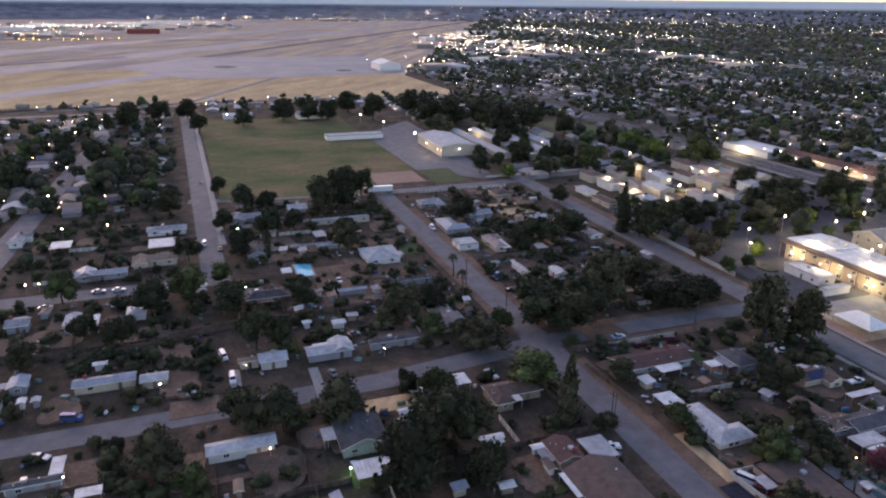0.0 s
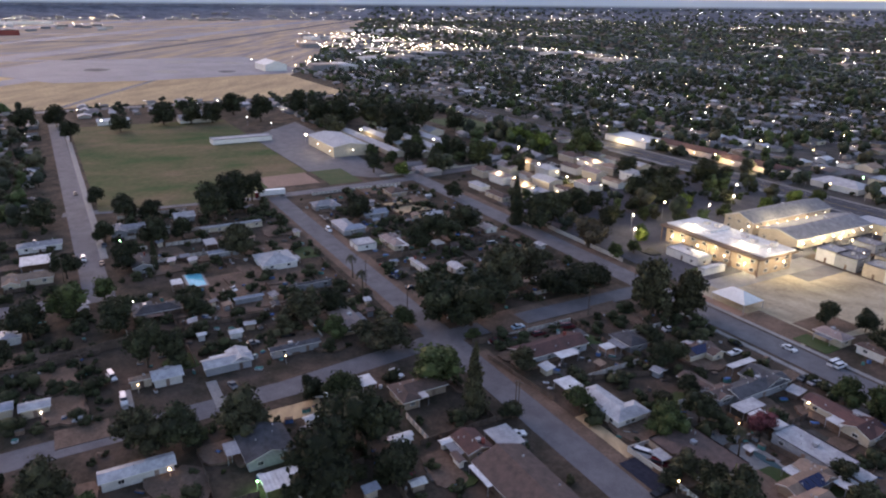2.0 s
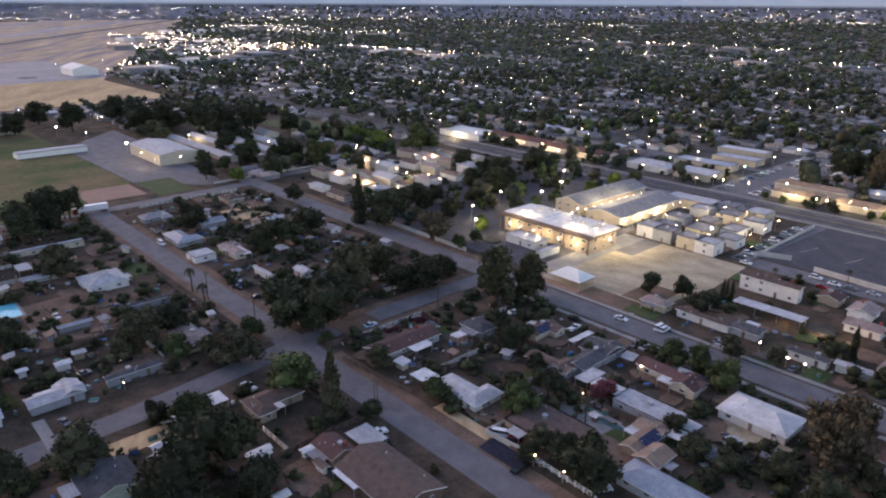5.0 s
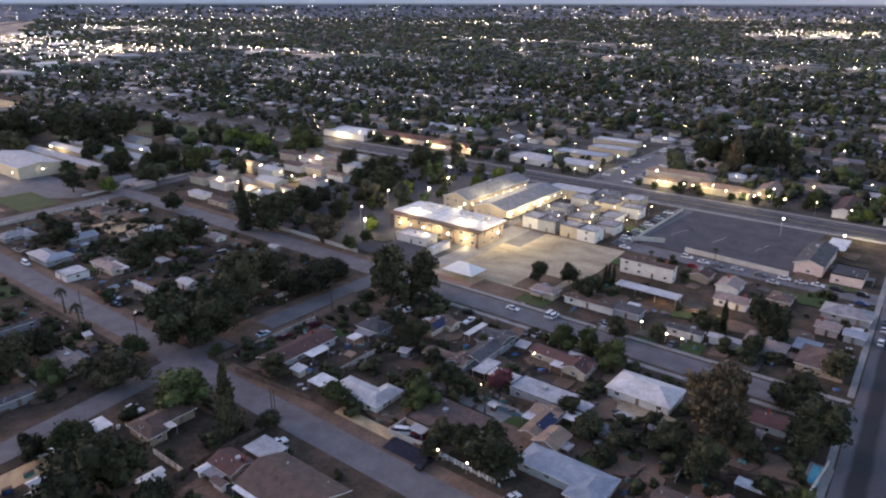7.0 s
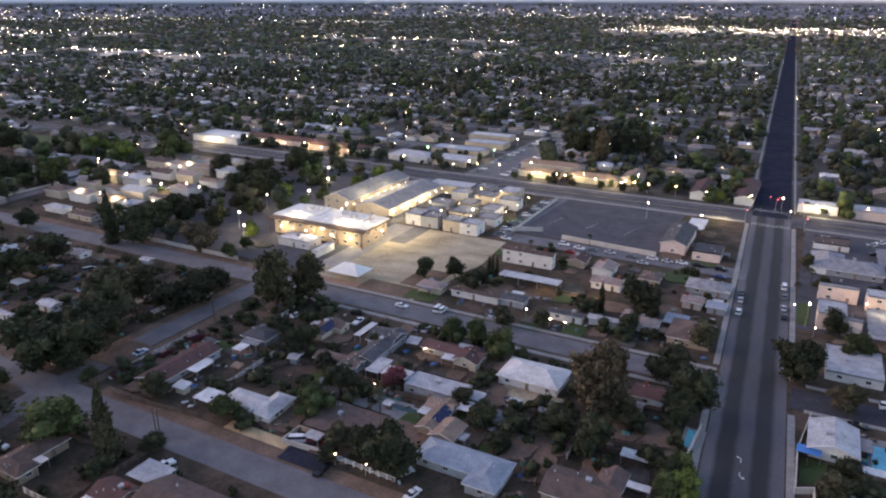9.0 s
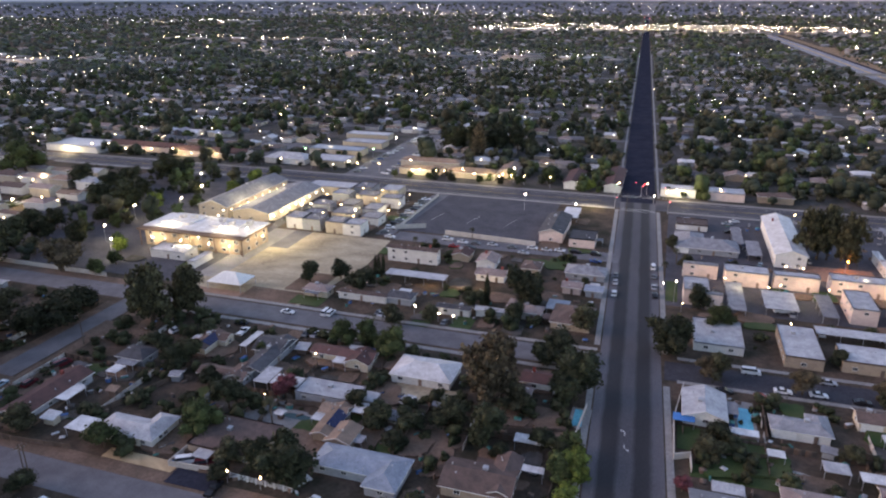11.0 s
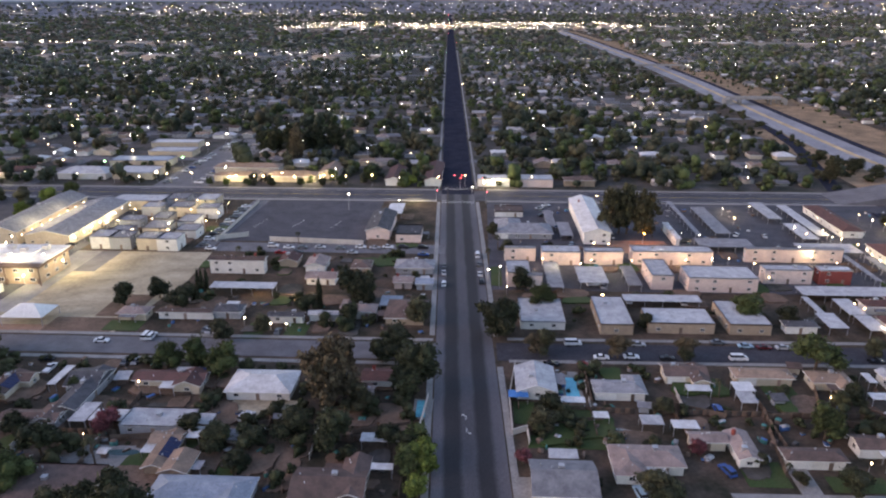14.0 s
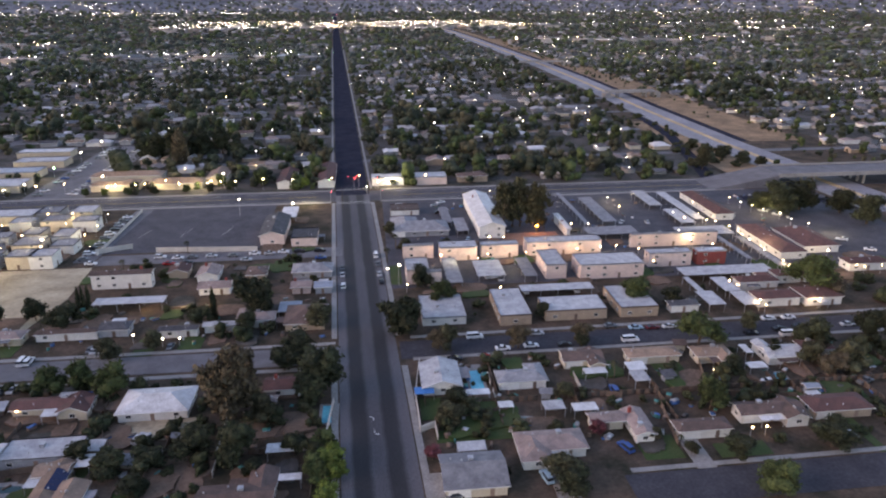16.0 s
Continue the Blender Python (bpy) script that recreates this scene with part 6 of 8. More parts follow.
wall_lamp(-99.6, 135.0, 2.6, WARM, 0.3)
wall_lamp(-93.8, 135.4, 2.6, WARM, 0.2)
wall_lamp(-91.7, 159.4, 2.6, WARM, 0.32)
wall_lamp(-75.7, 199.6, 2.6, WHITE, 0.4)
wall_lamp(-66.0, 195.9, 2.6, WHITE, 0.4)
wall_lamp(-61.0, 195.7, 2.6, WHITE, 0.35)
wall_lamp(3.4, 245.2, 2.6, WHITE, 0.35)
wall_lamp(86.8, 132.7, 2.5, WARM, 0.32)
wall_lamp(90.6, 132.8, 2.5, WARM, 0.38)
wall_lamp(90.5, 159.6, 2.5, WARM, 0.3)
wall_lamp(42.7, 223.2, 2.4, WARM, 0.4)
wall_lamp(58.6, 339.0, 6, WARM, 0.4)
wall_lamp(9.9, 227.7, 3, WARM, 0.3)
wall_lamp(24.8, 255.7, 3.2, WARM, 0.34)
wall_lamp(38.9, 250.9, 3.2, WARM, 0.3)
wall_lamp(43.4, 254.8, 3.2, WARM, 0.34)
wall_lamp(58.9, 254.9, 3.2, WARM, 0.34)
wall_lamp(80.3, 257.0, 3.2, WARM, 0.34)
wall_lamp(90.5, 257.8, 3.2, WHITE, 0.34)
wall_lamp(105.3, 254.1, 3.2, WARM, 0.34)
wall_lamp(105.5, 240.0, 3.2, WARM, 0.34)
wall_lamp(137.2, 255.7, 3.2, WARM, 0.34)
wall_lamp(130.7, 262.9, 3.2, WARM, 0.4)
wall_lamp(13.5, 234.7, 3.2, WARM, 0.45)
wall_lamp(12.7, 246.1, 3.2, WARM, 0.3)
wall_lamp(47.1, 272.7, 4, WARM, 0.5)
wall_lamp(53.0, 272.0, 4, WARM, 0.4)
wall_lamp(97.3, 258.4, 3.2, WARM, 0.3)
wall_lamp(117.8, 312.8, 3.2, WARM, 0.3)
wall_lamp(131.3, 331.6, 3.2, WARM, 0.3)
wall_lamp(155.7, 277.4, 3.2, WARM, 0.3)
wall_lamp(156.2, 271.0, 3.2, WHITE, 0.3)
wall_lamp(155.3, 265.8, 3.2, WARM, 0.3)
wall_lamp(155.0, 259.2, 3.2, WHITE, 0.3)
wall_lamp(155.2, 250.8, 3.2, WARM, 0.3)
wall_lamp(154.7, 246.9, 3.2, WHITE, 0.3)
wall_lamp(155.0, 234.1, 3.2, WARM, 0.3)
wall_lamp(154.5, 229.4, 3.2, WARM, 0.3)
wall_lamp(154.9, 226.5, 3.2, WARM, 0.3)
wall_lamp(135.1, 269.7, 3.2, WHITE, 0.3)
wall_lamp(141.1, 269.0, 3.2, WARM, 0.3)
wall_lamp(130.7, 274.1, 3.2, WHITE, 0.3)
wall_lamp(149.5, 286.4, 3.2, WARM, 0.3)
wall_lamp(152.6, 284.4, 3.2, WARM, 0.3)
wall_lamp(150.4, 296.8, 3.2, WARM, 0.3)
wall_lamp(139.4, 299.9, 3.2, WHITE, 0.3)
wall_lamp(141.2, 291.7, 3.2, WARM, 0.3)
wall_lamp(156.1, 315.1, 3.2, WARM, 0.3)
wall_lamp(177.9, 320.6, 3.2, WARM, 0.3)
wall_lamp(179.5, 312.2, 3.2, WHITE, 0.3)
wall_lamp(181.9, 306.0, 3.2, WARM, 0.3)
wall_lamp(183.8, 299.2, 3.2, WARM, 0.3)
wall_lamp(188.3, 292.2, 3.2, WHITE, 0.3)
wall_lamp(188.5, 283.4, 3.2, WHITE, 0.3)
wall_lamp(192.2, 276.3, 3.2, WARM, 0.3)
wall_lamp(175.7, 258.2, 3.2, WARM, 0.3)
wall_lamp(178.0, 250.9, 3.2, WARM, 0.3)
wall_lamp(179.6, 243.3, 3.2, WHITE, 0.3)
wall_lamp(164.7, 233.0, 3.2, WARM, 0.3)
wall_lamp(173.5, 229.6, 3.2, WHITE, 0.3)
wall_lamp(179.8, 226.4, 3.2, WARM, 0.3)
wall_lamp(182.2, 225.0, 3.2, WARM, 0.3)
wall_lamp(189.3, 225.3, 3.2, WARM, 0.3)
wall_lamp(94.4, 287.2, 3.2, WHITE, 0.3)
wall_lamp(87.1, 288.9, 3.2, WARM, 0.3)
wall_lamp(117.3, 328.0, 3.2, WHITE, 0.3)
wall_lamp(69.4, 269.4, 3.2, WARM, 0.3)
wall_lamp(147.1, 199.0, 3.2, WHITE, 0.3)
wall_lamp(127.4, 201.3, 3.2, WHITE, 0.3)
wall_lamp(126.8, 196.8, 3.2, WARM, 0.3)
wall_lamp(125.0, 217.9, 3.2, WARM, 0.3)
wall_lamp(125.9, 213.6, 3.2, WARM, 0.3)
wall_lamp(-3.7, 361.0, 4, WHITE, 0.5)
wall_lamp(2.4, 370.6, 4, WHITE, 0.5)
wall_lamp(-37.6, 425.3, 4, WHITE, 0.5)
wall_lamp(-146.2, 386.3, 3.4, WARM, 0.6)
wall_lamp(-139.4, 382.3, 3.4, WARM, 0.6)
wall_lamp(-134.0, 388.9, 3.4, WARM, 0.6)
wall_lamp(-124.3, 383.6, 3.4, WARM, 0.6)
wall_lamp(-118.2, 384.9, 3.4, WARM, 0.6)
wall_lamp(-112.1, 386.2, 3.4, WARM, 0.6)
wall_lamp(-105.6, 382.2, 3.4, WARM, 0.6)
wall_lamp(-95.6, 384.8, 3.4, WARM, 0.6)
wall_lamp(-89.5, 386.1, 3.4, WARM, 0.6)
wall_lamp(-84.3, 384.7, 3.4, WARM, 0.6)
wall_lamp(-64.8, 330.0, 8, WHITE, 0.5)
wall_lamp(-38.6, 319.9, 8, WHITE, 0.5)
wall_lamp(-162.6, 281.0, 8, WHITE, 0.5)
wall_lamp(-134.1, 279.4, 8, WHITE, 0.5)
wall_lamp(-82.1, 383.4, 8, WHITE, 0.5)
wall_lamp(7.4, 234.7, 8, WHITE, 0.5)

point(-127.2, 25.3, 2.3, 160, (0.25, 1.0, 0.45), 0.2)
# an amber-lit court under the tall trees
slab("court", 55, 272, 80, 288, 0.05, REDDIRT, "reddish paved court under tall trees", "court")
lamp_post(70, 284, 4.5, AMBER, 0.6, arm=0.4, label="amber lamp on a metal pole")
point(70.6, 283.5, 4.2, 420, (1.0, 0.45, 0.14), 0.3)

# power poles
power_pole(-265.2, 22.4, 10.5)
power_pole(-223.9, 90.9, 10.5)
power_pole(-126.0, 91.1, 10.5)
power_pole(-124.9, 91.2, 10.5)
power_pole(-196.1, 94.5, 10.5)
power_pole(-15.8, 338.2, 10.5)
power_pole(-278.5, -7.8, 10.5)
power_pole(-771.9, 427.6, 10.5)
power_pole(-164.7, 147.5, 10.5)

# fences and garden walls
fence(-212.8, -59.8, -206.4, -32.3, 1.7, "wood")
fence(-206.4, -32.3, -214.0, 7.1, 1.7, "wood")
fence(-212.5, -13.5, -217.2, 11.0, 1.8, "wood")
fence(-216.2, 27.5, -215.7, 50.8, 1.6, "wood")
fence(-258.1, 85.5, -206.7, 85.2, 1.3, "wood")
fence(-244.9, 104.2, -249.1, 147.1, 1.7, "wood")
fence(-165.6, 102.2, -158.8, 132.3, 1.5, "wood")
fence(-131.7, 116.9, -124.2, 138.6, 1.6, "wood")
fence(-155.0, 101.2, -126.8, 104.1, 1.4, "wood")
fence(-100.6, 105.9, -89.6, 106.8, 1.5, "block")
fence(-89.6, 106.8, -69.1, 106.2, 1.4, "rail")
fence(-100.6, 105.9, -100.2, 114.9, 1.5, "block")
fence(-100.2, 114.9, -92.2, 114.8, 1.7, "block")
fence(-72.9, 165.9, -65.6, 142.5, 1.6, "wood")
fence(-88.0, 136.8, -64.5, 140.1, 1.6, "wood")
fence(-55.1, 136.6, -30.5, 139.4, 1.6, "wood")
fence(-13.2, 158.9, -15.2, 133.9, 1.6, "block")
fence(-31.1, 141.6, -16.2, 145.8, 1.6, "wood")
fence(10.6, 178.0, 8.2, 160.0, 1.0, "block")
fence(8.2, 160.0, 8.4, 143.4, 1.7, "block")
fence(8.4, 143.4, 12.1, 145.3, 1.7, "block")
fence(12.0, 144.9, 12.2, 139.5, 1.7, "block")
fence(12.2, 146.5, 31.3, 149.9, 1.7, "wood")
fence(29.8, 175.8, 29.6, 156.2, 1.7, "wood")
fence(71.5, 152.8, 86.1, 153.9, 1.7, "wood")
fence(86.1, 153.9, 90.7, 168.8, 1.7, "wood")
fence(90.7, 150.6, 107.7, 147.3, 1.7, "wood")
fence(119.0, 165.5, 115.9, 147.7, 1.7, "wood")
fence(46.9, 158.4, 62.1, 152.5, 1.7, "wood")
fence(70.8, 147.5, 68.1, 131.0, 1.6, "wood")
fence(-114.9, 281.8, -102.0, 287.3, 2.2, "block")
fence(-90.8, 281.2, -49.3, 277.8, 2.2, "block")
fence(-114.0, 279.5, -113.7, 341.3, 1.4, "block")
fence(-272.5, 194.4, -222.3, 194.2, 1.8, "block")
fence(-218.7, 194.2, -198.7, 194.1, 1.8, "block")
fence(-378.6, 165.1, -379.7, 306.4, 1.2, "block")
fence(-747.5, -165.6, -765.5, -18.9, 1.5, "wood")

# ---- the lit school beside the sandy lot ----
def school():
    th = thing("school_building", -186, 239.5, 0, "two-storey tan school building with flat white roof, floodlit", "school")
    part("wall", box(-24, -9.5, -0.1, 24, 10, 7.2), WALL["tan"], th)
    bm = bmesh.new()
    solid(bm, -26, -12, 7.2, 26, 11, 7.9)
    part("eave_band", bm, WALL["brown"], th, "dark brown deep eaves")
    bm = bmesh.new()
    solid(bm, -25.2, -8.5, 7.9, 25.2, 10.5, 8.3)
    solid(bm, -20, -3, 8.3, -6, 9.5, 9.0), solid(bm, 3, -2, 8.3, 17, 9, 8.9)
    part("roof", bm, ROOF["white"], th, "white flat roof with raised decks")
    for u in (-14, -9, 6, 12, 19):
        part("roof_cooler", COOLER, None, th, at=pose(u, 2 + u % 4, 9.0) @ Matrix.Diagonal((2, 2, 1.6, 1)))
    for u in range(-21, 23, 6):
        for z in (1.0, 4.6):
            wd = part("window", WINDOW, None, th, at=pose(u, -9.53, z) @ Matrix.Diagonal((1.5, 1, 1.4, 1)))
            part("pane", PANE, None, wd)
    for u in (-18, -6, 9, 21):
        part("door", DOOR, None, th, at=pose(u + 2.2, -9.55, 0.0))
    for v in (-5, 1, 7):
        for z in (1.0, 4.6):
            wd = part("window", WINDOW, None, th, at=pose(24.03, v, z, 0, 0, 90) @ Matrix.Diagonal((1.5, 1, 1.4, 1)))
            part("pane", PANE, None, wd)
    for u in (-25, -12, 0, 12, 25):
        bm = bmesh.new()
        tube(bm, (u, -11.4, 0), (u, -11.4, 7.2), 0.22, 0.22, 8)
        part("column", bm, WALL["brown"], th)


def hall(x, y, w, d, h, rise, roof, label, rows):
    th = house(x, y, w, d, roof, "gable", "cream", h=h, rise=rise, turn=True, rows=rows, label=label, name="school_hall", category="school hall", vents=6)
    return th


school()
hall(-205.5, 300, 17, 58, 5.8, 3.0, "grey", "long school hall with grey shingle roof", (1.0, 4.2))
hall(-184.5, 298, 21, 54, 4.5, 2.3, "grey", "wide school hall with pale grey roof", (1.0,))
house(-171, 331, 26, 12, "pale", "flat", "cream", h=4.5)
house(-189, 221.5, 17, 8.5, "white", "flat", "white", h=3.2, name="portable_classroom", category="portable classroom", label="white portable classroom beside the school")
house(-173.5, 217.5, 3.2, 12, "white", "flat", "white", h=2.6, name="storage_container", category="container", label="white storage container beside the school", detail=False)


def shade_canopy(x, y, w, d):
    """A hipped fabric shade on four posts."""
    th = thing("shade_canopy", x, y, 0, "white fabric shade canopy on four posts", "canopy")
    bm = bmesh.new()
    for z in (0.0, -0.06):
        v = [bm.verts.new(p) for p in ((-w / 2, -d / 2, 3.2 + z), (w / 2, -d / 2, 3.2 + z), (w / 2, d / 2, 3.2 + z), (-w / 2, d / 2, 3.2 + z), (-w / 7, 0, 6.0 + z), (w / 7, 0, 6.0 + z))]
        for q in ((0, 1, 5, 4), (2, 3, 4, 5), (1, 2, 5), (3, 0, 4)):
            bm.faces.new([v[i] for i in (q if z == 0 else q[::-1])])
    part("canopy", bm, FABRIC, th)
    for a in (-1, 1):
        for b in (-1, 1):
            bm = bmesh.new()
            tube(bm, (a * w * 0.49, b * d * 0.49, -0.1), (a * w * 0.49, b * d * 0.49, 3.2), 0.12, 0.1)
            part("post", bm, METAL, th)


shade_canopy(-147.5, 200.5, 14, 10)

# lamps on the school: visible heads, and their light
for u, v, z in ((-206, 229.3, 3.6), (-199.5, 229.3, 3.6), (-192, 229.3, 3.6), (-178, 229.3, 3.6), (-168, 229.3, 3.6), (-200, 236, 9.2), (-176, 236, 9.2), (-164, 237, 9.2), (-161.5, 244, 4.0), (-196, 262, 4.5), (-190, 258, 8.8), (-176, 258, 4.5)):
    wall_lamp(u, v, z, WHITE, 0.42)
for v in range(266, 318, 7):
    wall_lamp(-172, v + 5, 4.2, WHITE, 0.36)
    wall_lamp(-195.6, v + 6, 4.6, WARM, 0.3)
for x, y, z, w in ((-203, 226, 4.2, 800), (-186, 226, 4.2, 800), (-169, 226, 4.2, 1000), (-155, 240, 10, 2300), (-152, 254, 10, 2300), (-200, 233, 11.5, 1100), (-172, 233, 11.5, 1200), (-194, 256, 10, 1300), (-178, 262, 10, 900), (-170.5, 272, 4.4, 1200), (-170.5, 288, 4.4, 1200), (-170.5, 304, 4.4, 1200), (-193.6, 285, 10.5, 2200), (-193.6, 305, 10.5, 1800)):
    point(x, y, z, w)

for x, y in ((-228, 226), (-238, 256), (-224, 272), (-230, 296), (-246, 318), (-212, 212)):
    lamp_post(x, y, 8, WHITE, 0.5, arm=0.8)
    point(x + 1.2, y, 7.4, 1000)

# white stucco flats beyond the sandy lot
for i, (x, y) in enumerate(((-160, 273), (-150, 272.4), (-139.5, 271.8), (-129.5, 271.2), (-157, 286), (-143, 288), (-129, 286), (-160, 301), (-147, 303), (-133, 300), (-158, 318), (-144, 319), (-130, 316), (-152, 334), (-136, 333))):
    q = random.Random(i)
    house(x + q.uniform(-1, 1), y + (q.uniform(-1.5, 1.5) if i > 3 else 0), q.uniform(8, 9.6) if i < 4 else q.uniform(7.5, 11.5), 9 if i < 4 else q.uniform(8, 12), q.choice(("grey", "pale", "grey")), "flat", ("white", "grey", "cream")[i % 3], h=5.2 if i < 4 else q.uniform(3.6, 5.0), name="small_flat", category="apartment block", label="two-storey white stucco flat with flat roof", vents=5)
for x, y in ((-152, 280), (-136, 279.5), (-124, 293), (-150, 295), (-138, 310), (-152, 326), (-124, 322), (-165, 310), (-164.5, 292), (-141, 326), (-123, 305)):
    lamp_post(x, y, 5.0, WARM, 0.34)
for x, y, w in ((-140, 295, 620), (-152, 311, 620), (-136, 322, 620), (-124, 300, 520), (-140, 278, 380)):
    point(x, y, 6.5, w)
for i in range(10):
    car(-117.5, 275 + 6.3 * i, 10, ("grey", "white", "black", "silver")[i % 4], "suv" if i % 3 else "sedan")
strip("carport_lane", (-117, 272), (-113, 345), 8, 0.06, ASPHALT, "asphalt lane beside the parking lot", "lane")

# ---- the older school by the playing field ----
house(-470, 172, 54, 26, "pale", "gable", "cream", h=7, rise=2.0, name="gymnasium", category="gymnasium", label="pale-roofed school gymnasium with floodlit end wall", vents=6)
for x, y, w, d in ((-475, 200, 100, 9), (-470, 216, 110, 9), (-470, 231, 110, 9), (-460, 247, 90, 10), (-500, 262, 30, 14)):
    house(x, y, w, d, "pale", "gable", "cream", h=3.2, name="classroom_block", category="classroom block", label="long low classroom block with pale roof", vents=8)
house(-530, 118, 12, 44, "pale", "flat", "white", h=3.4)
house(-640, 105, 18, 30, "pale", "gable", "white", h=3.2)
house(-655, 40, 10, 26, "white", "gable", "white", h=3.2)
for x, y, z, s in ((-505, 160, 6, 0.9), (-470, 157.6, 5, 0.4), (-447, 157.6, 4.5, 0.4), (-441, 172, 5, 0.45), (-505, 205, 6, 0.6), (-412, 200, 5, 0.7), (-412, 206, 5, 0.5), (-450, 240, 5, 0.5), (-600, 140, 7, 0.7), (-560, 150, 7, 0.6), (-415, 250, 5, 0.6), (-640, 30, 6, 0.7)):
    lamp_post(x, y, z, WHITE, s, arm=0.4)
for x, y, z, w in ((-470, 150, 6, 450), (-444, 150, 5, 500), (-412, 203, 5, 1200), (-505, 207, 6, 1500)):
    point(x, y, z, w)

# ---- apartment courts, lit ----
q = random.Random(21)
for k, y in enumerate((224, 241, 260, 279, 298, 318)):
    for i in range(4):
        x = -354 + 19.5 * i + 4 * (k % 2) - 0.1 * (y - 224)
        if (i + 2 * k) % 7 == 6:
            for c in range(4):
                car(x - 6 + 3.4 * c, y, 90, ("white", "silver", "black", "grey")[(c + k) % 4], "suv" if c % 2 else "sedan")
            continue
        house(x, y, q.uniform(14, 17.5), q.uniform(9, 11.5), ("brown", "pink", "tan", "pale")[(i + k) % 4], ("hip", "gable")[k % 2], ("cream", "white")[i % 2], h=q.uniform(2.8, 5.0), detail=False, name="apartment_block", category="apartment block", label="cream stucco apartment court with shingle roof")
for i in range(18):
    lamp_post(-350 + (i % 6) * 12, 222 + (i // 6) * 34 + (i * 7) % 9, 4.2, WARM if i % 3 else WHITE, 0.5, arm=0.4)
for x, y in ((-335, 222), (-310, 256), (-335, 296), (-308, 222), (-355, 255), (-300, 300)):
    point(x, y, 6, 1700)
for x, y, w, d, k, wl, rf in ((-392, 385, 44, 24, "flat", "white", "white"), (-345, 395, 60, 14, "gable", "peach", "red"), (-290, 392, 56, 14, "gable", "peach", "red"), (-232, 392, 30, 16, "hip", "white", "pale"),
                              (-140, 388, 26, 12, "hip", "cream", "tan"), (-108, 388, 30, 12, "hip", "cream", "tan"), (-88, 402, 12, 24, "gable", "cream", "tan"), (-140, 408, 40, 11, "hip", "cream", "tan"), (-48, 392, 10, 32, "gable", "white", "red"), (-26, 398, 10, 44, "gable", "white", "red"),
                              (8, 382, 18, 10, "flat", "white", "white"), (32, 382, 18, 12, "flat", "peach", "pale"), (56, 384, 18, 11, "hip", "tan", "brown")):
    house(x, y, w, d, rf, k, wl, h=3.4 if k != "flat" else 4.2)
for i in range(26):
    lamp_post(-402 + i * 17 + (i * 5) % 7, 376.5 + (i * 3) % 4, 4.0 + i % 3, WARM if i % 3 else WHITE, 0.5, arm=0.3)
for x, y, w in ((-392, 368, 3800), (-140, 378, 2000), (-118, 379, 1600), (-95, 379, 1800), (10, 374, 1600), (-345, 383, 2000), (-310, 383, 2000), (-280, 383, 2000), (-110, 397, 1600)):
    point(x, y, 6, w)

# a lane of parked cars between flat-roofed shops
slab("lane", -184, 370.5, -152, 508, 0.026, ASPHALT, "pale asphalt lane with parked cars", "lane")
for x, y, w, d, rf in ((-202, 394, 24, 18, "pale"), (-213, 424, 38, 14, "blue"), (-205, 452, 30, 14, "pale"), (-214, 480, 34, 12, "white")):
    house(x, y, w, d, rf, "flat", "cream", h=3.8, name="shop", category="shop", label="low cream shop with flat metal roof")
for i in range(14):
    for x in (-178, -160):
        if (i * 5 + x) % 7:
            car(x, 378 + 9 * i, 15 if x < -170 else 165, ("white", "silver", "grey", "white", "blue")[(i * 3 + x) % 5], ("sedan", "suv", "pickup")[(i + x) % 3])
for x, y, l in ((-186, 382, WHITE), (-150.5, 396, WHITE), (-186, 420, GREENGLOW), (-150.5, 440, WARM), (-186, 462, WHITE), (-230, 408, GREENGLOW), (-228, 440, WARM), (-186, 500, WHITE)):
    lamp_post(x, y, 5.5, l, 0.6, arm=0.4)
for x, y, w in ((-187, 410, 900), (-226, 437, 700), (-168, 470, 800)):
    point(x, y, 5.5, w)

# corner lot with lit canopy
for x, y, w in ((-33, 345, 1600), (50, 245, 420), (87, 248, 420), (30, 248, 340), (130, 262, 400), (160, 255, 400), (72, 262, 420), (150, 290, 700), (185, 300, 900), (120, 330, 700), (200, 270, 800), (165, 225, 500)):
    point(x, y, 5.5, w)
for x, y, w in ((-66, 222.5, 260), (-78, 222.5, 140), (-58, 226, 200)):
    point(x, y, 2.2, w, (1.0, 0.84, 0.5), 0.2)
for x, y in ((22, 254), (38, 254), (52, 255), (66, 256), (80, 256), (96, 257), (112, 257), (130, 260), (140, 268), (155, 275), (155, 262), (155, 248), (155, 232), (176, 226), (178, 245), (176, 316), (182, 302), (189, 286), (152, 296), (118, 320), (60, 271), (126, 200), (146, 199), (90, 288)):
    point(x, y, 3.6, 180, (1.0, 0.92, 0.64), 0.25)
for x, y, l in ((-10.5, 372, REDGLOW), (1, 371, REDGLOW), (-22, 345, REDGLOW), (3.5, 344, REDGLOW), (-24, 371, GREENGLOW)):
    lamp_post(x, y, 6, l, 0.3, arm=0.6, label="traffic signal on a metal pole")
for k in range(9):
    yy = 1250 + 330 * k
    lamp_post(arterial(yy) + (10 if k % 2 else -10), yy, 7, REDGLOW if k % 3 else GREENGLOW, 0.4 + 0.1 * k, arm=0.8, label="traffic signal on a metal pole")
# tail lights on the avenue, made as low red lamps without a car
for x, y in ((-10, 398), (-14.5, 398)):
    lamp_post(x, y, 0.7, REDGLOW, 0.22, arm=0.05, label="low red lamp standing in for a car's tail light")


